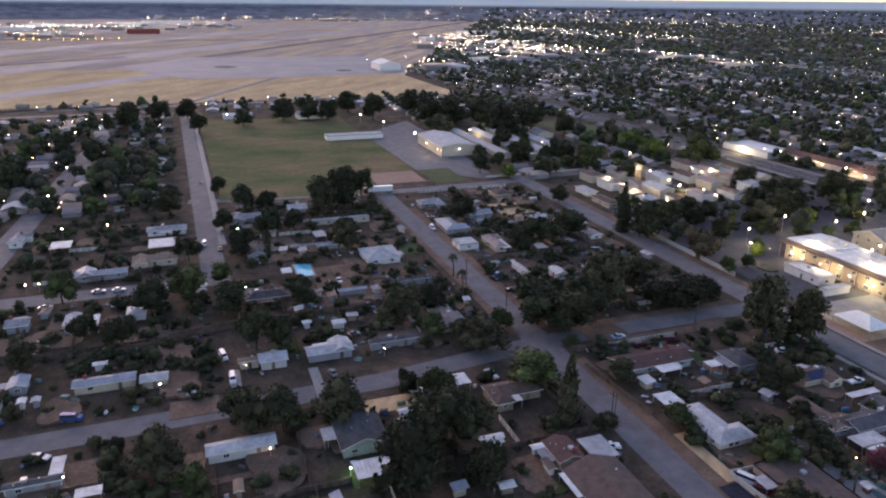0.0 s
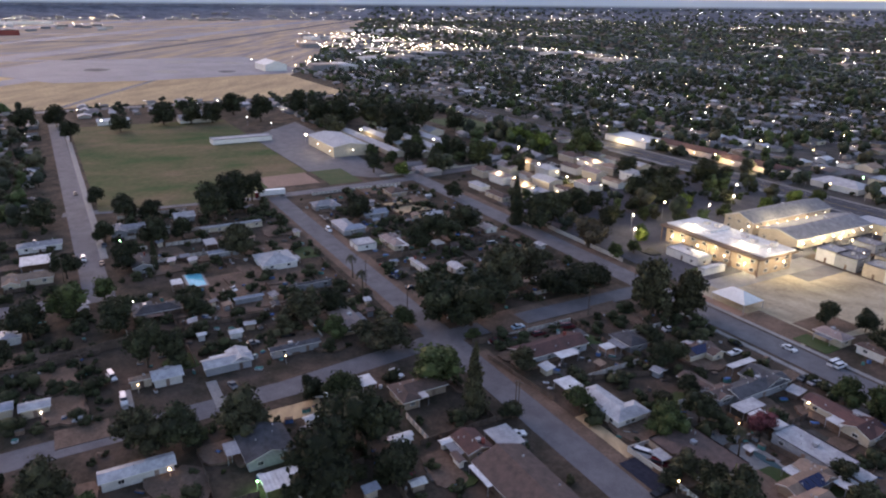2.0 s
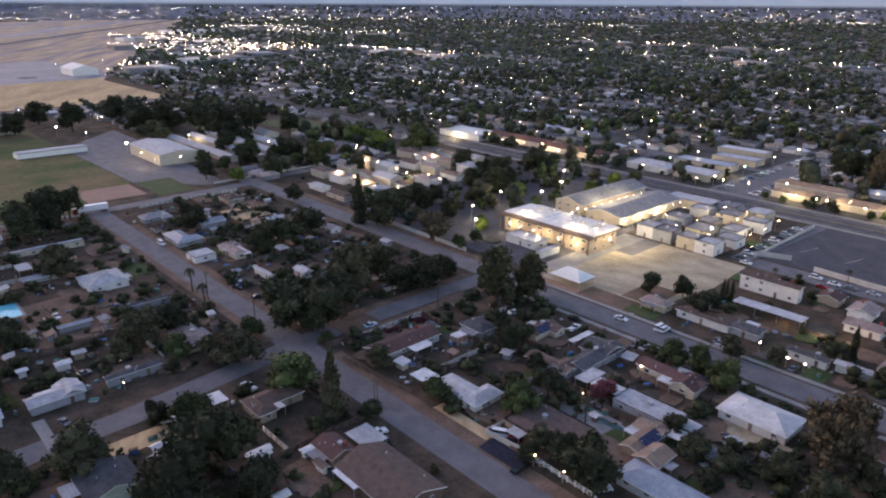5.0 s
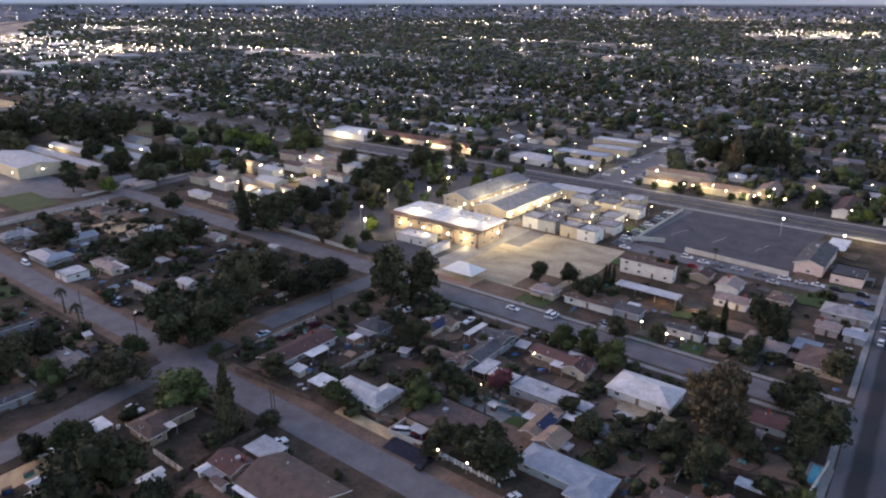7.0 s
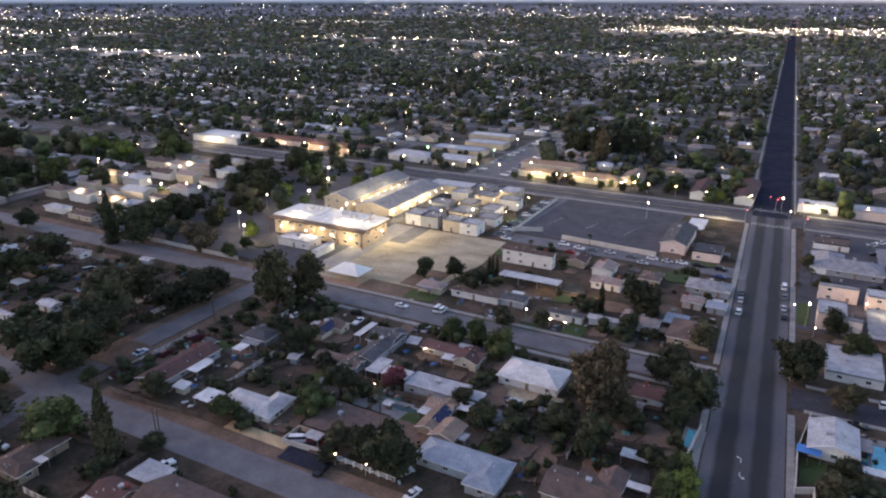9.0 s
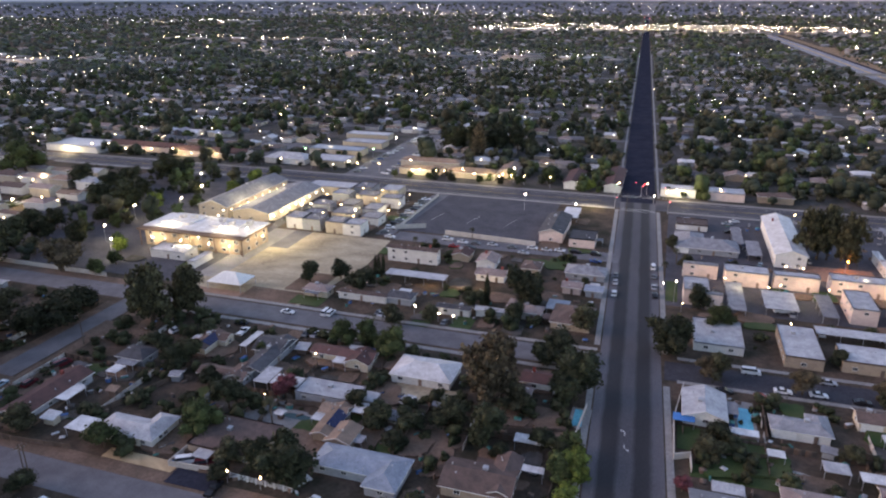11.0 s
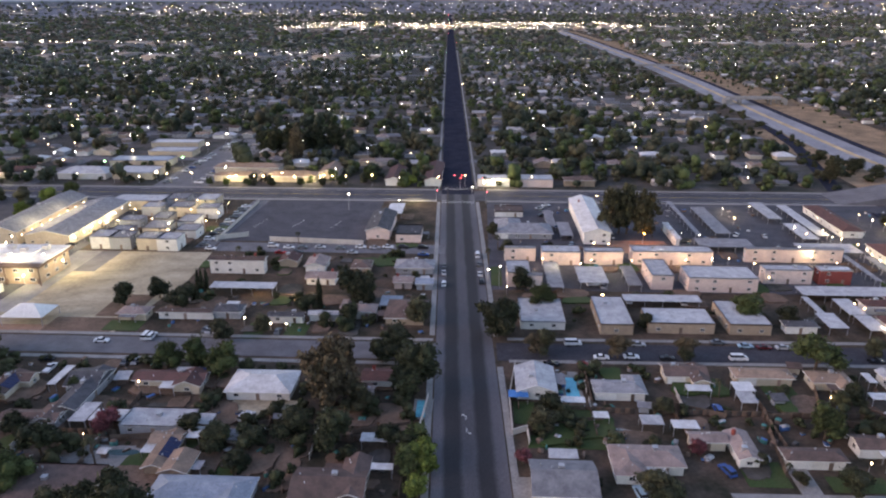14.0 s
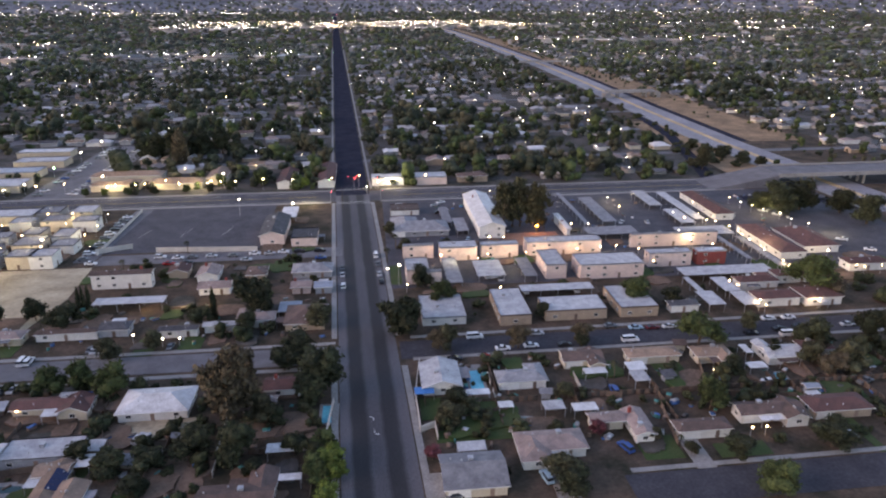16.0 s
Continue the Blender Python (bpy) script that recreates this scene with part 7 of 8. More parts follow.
def semi_trailer(x, y, rot):
    th = thing("semi_trailer", x, y, rot, "white box trailer parked across the street end", "trailer")
    part("box", box(-6.8, -1.3, 1.1, 6.8, 1.3, 4.0), CARPAINT["white"], th)
    part("chassis", box(-6.6, -1.1, 0.8, 6.6, 1.1, 1.1), RUBBER, th)
    part("cab", box(7.2, -1.25, 0.5, 9.2, 1.25, 3.2), CARPAINT["maroon"], th, "dark red tractor cab")
    for u in (-5.6, -4.4, 5.0, 8.2):
        for s in (-1.05, 1.05):
            part("wheel", CARWHEEL, None, th, at=pose(u, s, 0.5) @ Matrix.Diagonal((1.5, 1.5, 1.5, 1)))


semi_trailer(-364, 95, 264)


def patio_umbrella(x, y):
    """A round fabric canopy of eight panels on a pole."""
    th = thing("patio_umbrella", x, y, 20, "open red fabric patio umbrella on a pole", "umbrella")
    bm = bmesh.new()
    tube(bm, (0, 0, -0.05), (0, 0, 2.7), 0.05, 0.04, 6)
    part("pole", bm, METAL, th)
    bm = bmesh.new()
    for z, turn in ((0.0, 1), (-0.05, -1)):
        top = bm.verts.new((0, 0, 2.75 + z))
        rim = [bm.verts.new((1.7 * math.cos(0.7854 * i), 1.7 * math.sin(0.7854 * i), 2.1 + z)) for i in range(8)]
        for i in range(8):
            bm.faces.new((top, rim[i], rim[(i + 1) % 8])[::turn])
    part("canopy", bm, CARPAINT["red"], th, "bright red canopy")


patio_umbrella(29.5, 175.5)
ROOF["tarp"] = TARP
carport(10.5, 158.5, 5.2, 3.4, "tarp", 2.2, "blue tarpaulin shelter on posts beside the house")


# ---- overpass ----
def overpass():
    th = thing("overpass", 272, 358, 0, "concrete road bridge over the freeway", "bridge")
    part("deck", box(-52, -11, 5.6, 60, 11, 6.8), CONCRETE, th)
    for s in (-1, 1):
        part("parapet", box(-52, s * 10.8 - 0.2, 6.8, 60, s * 10.8 + 0.2, 7.8), CONCRETE, th)
    part("road_surface", box(-51.9, -10.4, 6.8, 59.9, 10.4, 6.84), ASPHALT, th)
    for u in (-30, 0, 30):
        for v in (-8, -3, 3, 8):
            bm = bmesh.new()
            tube(bm, (u, v, -0.1), (u, v, 5.6), 0.7, 0.7, 10)
            part("pillar", bm, CONCRETE, th)
    for s, far in ((-1, 38), (1, 120)):
        bm = bmesh.new()
        x0, x1 = (-52, -52 - far) if s < 0 else (60, 60 + far)
        lo, hi = min(x0, x1), max(x0, x1)
        v = [bm.verts.new(p) for p in ((x0, -11, 6.7), (x0, 11, 6.7), (x1, 11, 0.05), (x1, -11, 0.05), (x0, -11, -0.1), (x0, 11, -0.1), (x1, 11, -0.1), (x1, -11, -0.1))]
        for q in ((0, 1, 2, 3), (4, 5, 1, 0), (5, 6, 2, 1), (6, 7, 3, 2), (7, 4, 0, 3), (7, 6, 5, 4)):
            bm.faces.new([v[i] for i in q])
        bmesh.ops.recalc_face_normals(bm, faces=bm.faces)
        part("ramp", bm, ASPHALT, th)


def far_bridge(x, y, half, label):
    th = thing("overpass", x, y, 0, label, "bridge")
    part("deck", box(-half, -6, 5.2, half, 6, 6.3), CONCRETE, th)
    for s in (-1, 1):
        part("parapet", box(-half, s * 5.9 - 0.2, 6.3, half, s * 5.9 + 0.2, 7.2), CONCRETE, th)
        for v in (-3.5, 3.5):
            part("pillar", box(s * half * 0.55 - 0.6, v - 0.6, -0.1, s * half * 0.55 + 0.6, v + 0.6, 5.2), CONCRETE, th)
        part("abutment", box(s * half - 3, -6.4, -0.1, s * half + 3, 6.4, 5.2), CONCRETE, th)


overpass()
far_bridge(252, 1042, 40, "pale concrete road bridge over the freeway far off")
far_bridge(268, 700, 26, "pale concrete side road bridge over the freeway")
for i in range(14):
    lamp_post(-1990 + (i * 37) % 60, -370 + 17 * i, 9, AMBER, 1.3, arm=0.5, label="amber apron lamp on a tall pole")
for i in range(16):
    lamp_post(-2940 + (i * 53) % 160, -560 + 26 * i, 12, WHITE, 1.6, arm=0.5, label="white apron floodlight on a tall pole")
house(-2445, -110, 30, 95, "red", "flat", "red", h=14, detail=False, name="terminal", category="terminal", label="dark red airport hangar far off")
for x, y, w, d in ((-3000, -420, 60, 220), (-3250, -180, 80, 160), (-3500, -60, 60, 200), (-2700, -520, 50, 120)):
    house(x, y, w, d, "white", "flat", "white", h=12, detail=False, name="terminal", category="terminal", label="white airport building far off")
for x, y, w, d in ((-1300, 720, 40, 150), (-1420, 640, 50, 90), (-1700, 760, 60, 160), (-1950, 700, 70, 120), (-1180, 520, 30, 80), (-2350, 1010, 80, 200), (-1150, 920, 30, 120)):
    house(x, y, w, d, "white", "flat", "white", h=8, detail=False, name="warehouse", category="warehouse", label="white flat-roofed warehouse beside the airfield")
house(-1100, 300, 60, 34, "white", "gable", "white", h=9, name="hangar", category="hangar", label="white aircraft hangar beside the apron", vents=0, detail=False)


# ---- undergrowth, low trees, sheds and junk in the yards ----
rnd = random.Random(5)
STREETS = [(-364, 96, -8, 96, 6.5), (-164, -160, -166, 45, 6), (-166, 43, -173.4, 98, 6), (-173.3, 96, -173.3, 186, 6), (-384, 184.8, -10, 184.8, 8), (5, 185, 420, 191, 8), (-257, -420, -258.5, 8, 7), (-735, -5.5, -258, 2.5, 8), (-376, -6, -364, 96, 6), (-366, 94, -394, 356, 6), (38, 119, 330, 125, 8), (1, 60, -12, 360, 12), (-640, -62, -250, -84, 8)]


def clear_of_streets(x, y, r=0.0):
    for a, b, c, d, w in STREETS:
        p, q, o = Vector((a, b)), Vector((c, d)), Vector((x, y))
        t = max(0, min(1, (o - p).dot(q - p) / (q - p).length_squared))
        if (o - p - (q - p) * t).length < w + r:
            return False
    return True


def clear_of_houses(x, y, r):
    return all(abs(x - a) > w + r or abs(y - b) > d + r for a, b, w, d in HOUSES_AT)


for x0, y0, x1, y1, n in ((-252, 8, -180, 88, 14), (-355, 10, -265, 88, 12), (-350, 104, -182, 176, 26), (-158, -40, -100, 88, 10), (-164, 106, -14, 176, 26), (14, 134, 190, 178, 24), (-250, -100, -172, 0, 9)):
    for _ in range(n):
        x, y = rnd.uniform(x0, x1), rnd.uniform(y0, y1)
        w, d = rnd.uniform(2.2, 5.0), rnd.uniform(2.2, 4.0)
        if not clear_of_streets(x, y, 1) or not clear_of_houses(x, y, 1.6):
            continue
        house(x, y, w, d, rnd.choice(("pale", "grey", "grey", "brown", "dark", "blue", "tan", "white")), rnd.choice(("gable", "shed", "shed")), rnd.choice(("grey", "tan", "cream", "brown")), h=rnd.uniform(1.7, 2.2), detail=False, vents=0, name="shed", category="shed", label="small backyard shed on bare ground", rot=rnd.uniform(-10, 10))
for x0, y0, x1, y1, n in ((-350, 104, -182, 176, 16), (-252, 8, -180, 88, 10), (-158, 0, -100, 88, 8), (-164, 106, -14, 176, 12), (-250, -100, -172, 0, 8), (14, 134, 190, 178, 6)):
    for _ in range(n):
        x, y = rnd.uniform(x0, x1), rnd.uniform(y0, y1)
        if clear_of_streets(x, y, 1) and clear_of_houses(x, y, 2.2):
            car(x, y, rnd.choice((0, 90, 20, 75)), rnd.choice(("white", "silver", "grey", "black", "blue", "maroon")), rnd.choice(("sedan", "suv", "pickup", "van")), "cars in yards")

# front lawns, bare back yards, drives and pads
for hx, hy, hw, hd in list(HOUSES_AT):
    if hw < 4.5 or math.hypot(hx, hy) > 340:
        continue
    for _ in range(2):
        px, py = hx + rnd.choice((-1, 0, 1)) * (hw + 3), hy + rnd.choice((-1, 1)) * (hd + 3.5)
        r = rnd.uniform(3.0, 5.5)
        if clear_of_streets(px, py, r) and not (-170 < px < -108 and 188 < py < 270):
            m, word = rnd.choice(((DIRT, "bare dirt yard"), (DIRT, "bare dirt yard"), (DIRT, "bare dirt yard"), (LAWN, "small green lawn"), (LAWN, "small green lawn"), (TOWN, "weedy yard")))
            yard_blob(px, py, r, m, word + " beside a house")
for x0, y0, x1, y1, n, m, word in ((-350, 12, -185, 88, 26, DIRT, "bare dirt lot"), (-350, 104, -182, 176, 22, DIRT, "bare dirt lot"), (-164, 106, -14, 176, 22, DIRT, "bare dirt lot"), (-158, -60, -100, 88, 14, DIRT, "bare dirt lot"), (14, 134, 190, 178, 16, LAWN, "shaded back lawn"), (-250, -100, -172, 0, 16, DIRT, "bare dirt lot")):
    for _ in range(n):
        x, y, r = rnd.uniform(x0, x1), rnd.uniform(y0, y1), rnd.uniform(4, 9)
        if clear_of_streets(x, y, r * 0.9):
            yard_blob(x, y, r, m, word + " among the houses")


# ---- the town beyond, joined into whole sheets of houses, trees and lamps ----
def ico(sub, rough, seed, squash=1.0):
    bm = bmesh.new()
    bmesh.ops.create_icosphere(bm, subdivisions=sub, radius=1)
    rnd = random.Random(seed)
    for v in bm.verts:
        v.co *= 1 + rough * (rnd.random() - 0.5) * 2
        v.co.z *= squash
    v, fc = [w.co[:] for w in bm.verts], [[w.index for w in q.verts] for q in bm.faces]
    bm.free()
    return np.array(v), np.array(fc)


def clump_tree(seed, lumps, sub):
    """A far tree: a few ragged lumps over a short trunk."""
    rnd = random.Random(seed)
    vs, fs, n = [], [], 0
    for i in range(lumps):
        v, fc = ico(sub, 0.28, seed * 31 + i)
        r = rnd.uniform(0.38, 0.6) if lumps > 1 else 0.9
        a = rnd.uniform(0, 6.28)
        off = np.array((math.cos(a) * 0.5 * (lumps > 1), math.sin(a) * 0.5 * (lumps > 1), 0.75 + rnd.uniform(-0.15, 0.65)))
        vs.append(v * (r, r, r * rnd.uniform(0.7, 1.1)) + off)
        fs.append(fc + n)
        n += len(v)
    v, fc = ico(1, 0.0, 1)
    vs.append(v * (0.1, 0.1, 0.55) + (0, 0, 0.5))
    fs.append(fc + n)
    return np.concatenate(vs), np.concatenate(fs)


def leafy(seed, lumps, leaves, low=0.3):
    """A ragged bush or tree of lumps under a coat of loose leaf sprays; radius 1, height 2."""
    rnd = random.Random(seed)
    vs, fs, n, cs = [], [], 0, []
    for i in range(lumps):
        a, q, z, r = rnd.uniform(0, 6.28), rnd.uniform(0.1, 0.75), rnd.uniform(low, 1.55), rnd.uniform(0.3, 0.52)
        q *= 1.0 if z < 1.2 else 0.6
        v, fc = ico(1, 0.2, seed * 37 + i)
        c = np.array((q * math.cos(a), q * math.sin(a), z))
        vs.append(v * r + c), fs.append(fc + n), cs.append((c, r))
        n += len(v)
    for _ in range(leaves):
        c, r = rnd.choice(cs)
        w = np.array((rnd.gauss(0, 1), rnd.gauss(0, 1), rnd.gauss(0.3, 1)))
        w = c + w / np.linalg.norm(w) * r * rnd.uniform(0.9, 1.35)
        vs.append(w + np.array([[rnd.gauss(0, 0.09) for _ in range(3)] for _ in range(3)])), fs.append(np.array([[n, n + 1, n + 2]]))
        n += 3
    v, fc = ico(1, 0.0, 1)
    vs.append(v * (0.07, 0.07, 0.5) + (0, 0, 0.45)), fs.append(fc + n)
    return np.concatenate(vs), np.concatenate(fs)


def sheet(name, templates, places, mats, label, category):
    """Joins scaled and turned templates into one mesh. places: rows of template, x, y, z, turn, sx, sy, sz."""
    vs, fs, ix, n = [], [], [], 0
    for k, x, y, z, a, sx, sy, sz in places:
        v, fc, mi = templates[int(k)]
        c, s = math.cos(a), math.sin(a)
        w = v * (sx, sy, sz)
        vs.append(np.stack((w[:, 0] * c - w[:, 1] * s + x, w[:, 0] * s + w[:, 1] * c + y, w[:, 2] + z), 1))
        fs.append(fc + n)
        ix.append(mi)
        n += len(v)
    v, fc, ix = np.concatenate(vs).astype(np.float32), np.concatenate(fs).astype(np.int32), np.concatenate(ix).astype(np.int32)
    me = bpy.data.meshes.new(name)
    me.vertices.add(len(v))
    me.vertices.foreach_set("co", v.ravel())
    me.loops.add(fc.size)
    me.loops.foreach_set("vertex_index", fc.ravel())
    me.polygons.add(len(fc))
    me.polygons.foreach_set("loop_start", np.arange(0, fc.size, 3, dtype=np.int32))
    me.polygons.foreach_set("material_index", ix)
    for m in mats:
        me.materials.append(m)
    me.update(calc_edges=True)
    return tagged(new(name, me), label, category, kind="stuff")


def one(v, fc, slot=0):
    return v, fc, np.full(len(fc), slot)


def far_house(hip):
    """A unit house: 1 wide, 1 deep, walls to 0.6, ridge at 1."""
    e = 0.0 if not hip else 0.25
    v = np.array([(-.46, -.44, 0), (.46, -.44, 0), (.46, .44, 0), (-.46, .44, 0), (-.46, -.44, .6), (.46, -.44, .6), (.46, .44, .6), (-.46, .44, .6),
                  (-.46, 0, .9), (.46, 0, .9),
                  (-.5, -.5, .58), (.5, -.5, .58), (.5, .5, .58), (-.5, .5, .58), (-.5 + e, 0, 1), (.5 - e, 0, 1)])
    w = [(0, 1, 5), (0, 5, 4), (1, 2, 6), (1, 6, 5), (2, 3, 7), (2, 7, 6), (3, 0, 4), (3, 4, 7), (4, 8, 7), (5, 6, 9)]
    r = [(10, 11, 15), (10, 15, 14), (12, 13, 14), (12, 14, 15)]
    r += [(13, 10, 14), (11, 12, 15)] if hip else []
    return v, np.array(w + r), np.array([0] * len(w) + [1] * len(r))


def far_shop():
    v = np.array([(x, y, z) for z in (0, 0.92, 0.9, 1.0) for x, y in ((-.5, -.5), (.5, -.5), (.5, .5), (-.5, .5))], float)
    v[8:, :2] *= 1.02
    fc = [(0, 1, 5), (0, 5, 4), (1, 2, 6), (1, 6, 5), (2, 3, 7), (2, 7, 6), (3, 0, 4), (3, 4, 7)]
    rf = [(8, 9, 13), (8, 13, 12), (9, 10, 14), (9, 14, 13), (10, 11, 15), (10, 15, 14), (11, 8, 12), (11, 12, 15), (12, 13, 14), (12, 14, 15)]
    return v, np.array(fc + rf), np.array([0] * 8 + [1] * 10)


RESERVED = [(-772, -1600, -4900, 310), (-772, -14, -360, 8), (-680, 0, -360, 190), (-560, 150, -395, 275), (-575, 230, -490, 332), (-364, -110, 20, 375), (-20, -100, 225, 374), (-420, 300, 75, 415), (-800, 345, 420, 372), (-745, -700, -685, 0), (-246, 372, -148, 512), (290, 380, 318, 1000), (183, 372, 212, 446), (203, 430, 232, 600)]


def free(x, y, gap=0.0):
    if abs(x - arterial(y)) < 11 + gap or (y > 280 and 226 - gap < x < 292 + gap and y < 2200):
        return False
    if y > 300 and x < -1000 and y < 300 + (-1000 - x) * 0.46:
        return False
    return not any(min(a, c) < x < max(a, c) and min(b, d) < y < max(b, d) for a, b, c, d in RESERVED)


def leafiness(x, y):
    """Where the town's gardens are wooded and where they are open, from -1 to 1."""
    return max(-1, min(1, 2.2 * noise.noise(Vector((x / 150, y / 120, 3.7))) + 0.8 * noise.noise(Vector((x / 45, y / 45, 9.1)))))


rnd = random.Random(11)
near_homes = 0
houses, trees, midtrees, fartrees, lamps, farhouses = [], [], [], [], [], []


def plant(x, y, r):
    r *= 1.12
    row = (rnd.randrange(6), x, y, rise_at(x, y), rnd.uniform(0, 6.28), r, r * rnd.uniform(0.8, 1.2), r * rnd.uniform(0.6, 1.1))
    d = math.hypot(x, y)
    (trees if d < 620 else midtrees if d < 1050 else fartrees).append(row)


# blocks: streets every 86 m to the north, cross streets every 227 m
for k in range(13):
    strip("street", (-900, 440 + 86 * k), (1000, 440 + 86 * k), 8, 0.017, ASPHALT, "asphalt residential street between gardens")
for x in (-712, -485, -257, 425, 652):
    strip("street", (x, 372), (x, 1480), 8, 0.022, ASPHALT, "asphalt residential cross street")
for dx in (-10.4, 10.4):
    along(372, 1500, dx, 1.2, 0.1, CONCRETE, "pavement", "pale concrete pavement with kerb", "pavement")
y = -420.0
while y < 1500:
    for x in np.arange(-1500, 1500, 14.0):
        d = math.hypot(x, y)
        if d > 1500 or (y < 0 and x > 100) or int((x + 3000) / 14.0) % 16 == 0:
            continue
        for off in (14, 34, 54, 72):
            hx, hy = x + rnd.uniform(-5, 5), y + off + rnd.uniform(-4, 4)
            wood = leafiness(hx, hy)
            if not free(hx, hy, 8):
                continue
            if (off in (14, 72) and rnd.random() < 0.93) or rnd.random() < 0.5:
                small = off in (34, 54)
                w, dd = (rnd.uniform(4, 10), rnd.uniform(4, 8)) if small else (rnd.uniform(8.5, 14), rnd.uniform(8, 12))
                if not small and d < 620 and near_homes < 150 and hy > 370 and clear_of_houses(hx, hy, 6):
                    near_homes += 1
                    house(hx, hy, w, dd, rnd.choice(("grey", "brown", "pale", "tan", "dark", "pink", "white")), rnd.choice(("gable", "hip")), rnd.choice(("white", "cream", "grey", "tan")), detail=False, turn=rnd.random() < 0.4, rot=rnd.uniform(-4, 4))
                else:
                    houses.append((rnd.choice((0, 0, 1, 1, 2) if not small else (0, 2, 3)), hx, hy, 0, rnd.choice((0, 1.5708)) + rnd.uniform(-0.08, 0.08), w, dd, rnd.uniform(3.7, 4.6) if not small else 2.8))
                if rnd.random() < 0.42:
                    lamps.append((rnd.choice((0, 1, 1, 1, 2)), hx + rnd.uniform(-6, 6), hy - dd / 2 - 1, 0, 0, 0.75, 0.75, rnd.uniform(0.3, 0.45)))
            for _ in range(2):
                if rnd.random() < 0.66 + 0.45 * wood:
                    tx, ty = hx + rnd.uniform(-9, 9), hy + rnd.uniform(5, 16) * rnd.choice((-1, 1))
                    if free(tx, ty, 4):
                        plant(tx, ty, rnd.choice((rnd.uniform(2.0, 3.4), rnd.uniform(2.6, 4.6), rnd.uniform(4.0, 6.2 + 2.4 * max(0, wood)))))
    for x in np.arange(-1500, 1500, 62):
        if free(x, y, 3) and math.hypot(x, y) < 1500 and rnd.random() < 0.45:
            lamps.append((rnd.choice((0, 1, 1, 2)), x + rnd.uniform(-8, 8), y + rnd.choice((-5, 5)), 0, 0, 0.9, 0.9, 0.9))
    y += 86
# garden trees crowd the blocks north of the cross street and west of the field
for x0, y0, x1, y1, n in ((-900, 374, 900, 1100, 5200), (-420, 373, 200, 416, 200), (-740, -420, -262, -12, 300), (330, 200, 700, 374, 240), (-760, 190, -560, 374, 260), (-490, 290, -400, 374, 60), (-300, 200, -218, 340, 46)):
    for _ in range(n):
        x, y = rnd.uniform(x0, x1), rnd.uniform(y0, y1)
        if n > 1000 and rnd.random() > 0.5 + 0.6 * leafiness(x, y):
            continue
        r = rnd.choice((rnd.uniform(1.6, 3.0), rnd.uniform(2.4, 4.4), rnd.uniform(3.0, 6.0)))
        if (free(x, y, 3) or 373 < y < 416 or -300 < x < -218) and abs(x - arterial(y)) > 13 and clear_of_houses(x, y, -1.0) and clear_of_streets(x, y, 2) and not (-186 < x < -150 and y < 510 and y > 370):
            plant(x, y, r)
# trees along the northern avenue
y = 380.0
while y < 1900:
    for s in (-1, 1):
        if rnd.random() < 0.7:
            plant(arterial(y) + s * rnd.uniform(13.5, 19), y, rnd.uniform(2.2, 5.0))
    y += rnd.uniform(8, 17)
# scrub on the freeway bank
for _ in range(170):
    y = rnd.uniform(390, 1500)
    plant(rnd.choice((rnd.uniform(284, 318), rnd.uniform(284, 316))), y, rnd.uniform(1.0, 3.0))
# farther out the houses thin to what shows above the trees
for _ in range(22000):
    a, d = rnd.uniform(-0.9, 1.95), 1450 + 3450 * rnd.random() ** 1.15
    x, y = -math.sin(a) * d, math.cos(a) * d
    if not free(x, y, 10):
        continue
    r, z = rnd.uniform(4, 8.5) * (1 + d / 6000), rise_at(x, y)
    if rnd.random() < 0.70 + 0.14 * leafiness(x / 3, y / 3):
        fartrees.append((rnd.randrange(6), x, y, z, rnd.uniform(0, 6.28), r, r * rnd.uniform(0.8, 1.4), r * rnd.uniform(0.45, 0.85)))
    elif rnd.random() < 0.86:
        farhouses.append((rnd.choice((0, 1, 2)), x, y, z, rnd.choice((0, 1.5708)), rnd.uniform(12, 20), rnd.uniform(10, 14), rnd.uniform(4, 6)))
    else:
        lamps.append((rnd.choice((0, 1, 1, 1, 2)), x, y, z, 0, 0.2 + d / rnd.uniform(2600, 6000), 0.2 + d / rnd.uniform(2600, 6000), 1.0))
# the lit strip below the horizon
for _ in range(640):
    a, d = rnd.uniform(-0.9, 1.35), rnd.uniform(4560, 4860)
    x, y = -math.sin(a) * d, math.cos(a) * d
    if leafiness(x / 4, y / 4) > -0.25:
        q = rnd.uniform(1.2, 3.6)
        lamps.append((rnd.choice((0, 0, 0, 1, 2, 2)), x, y, rise_at(x, y), 0, q, q, 1.4))
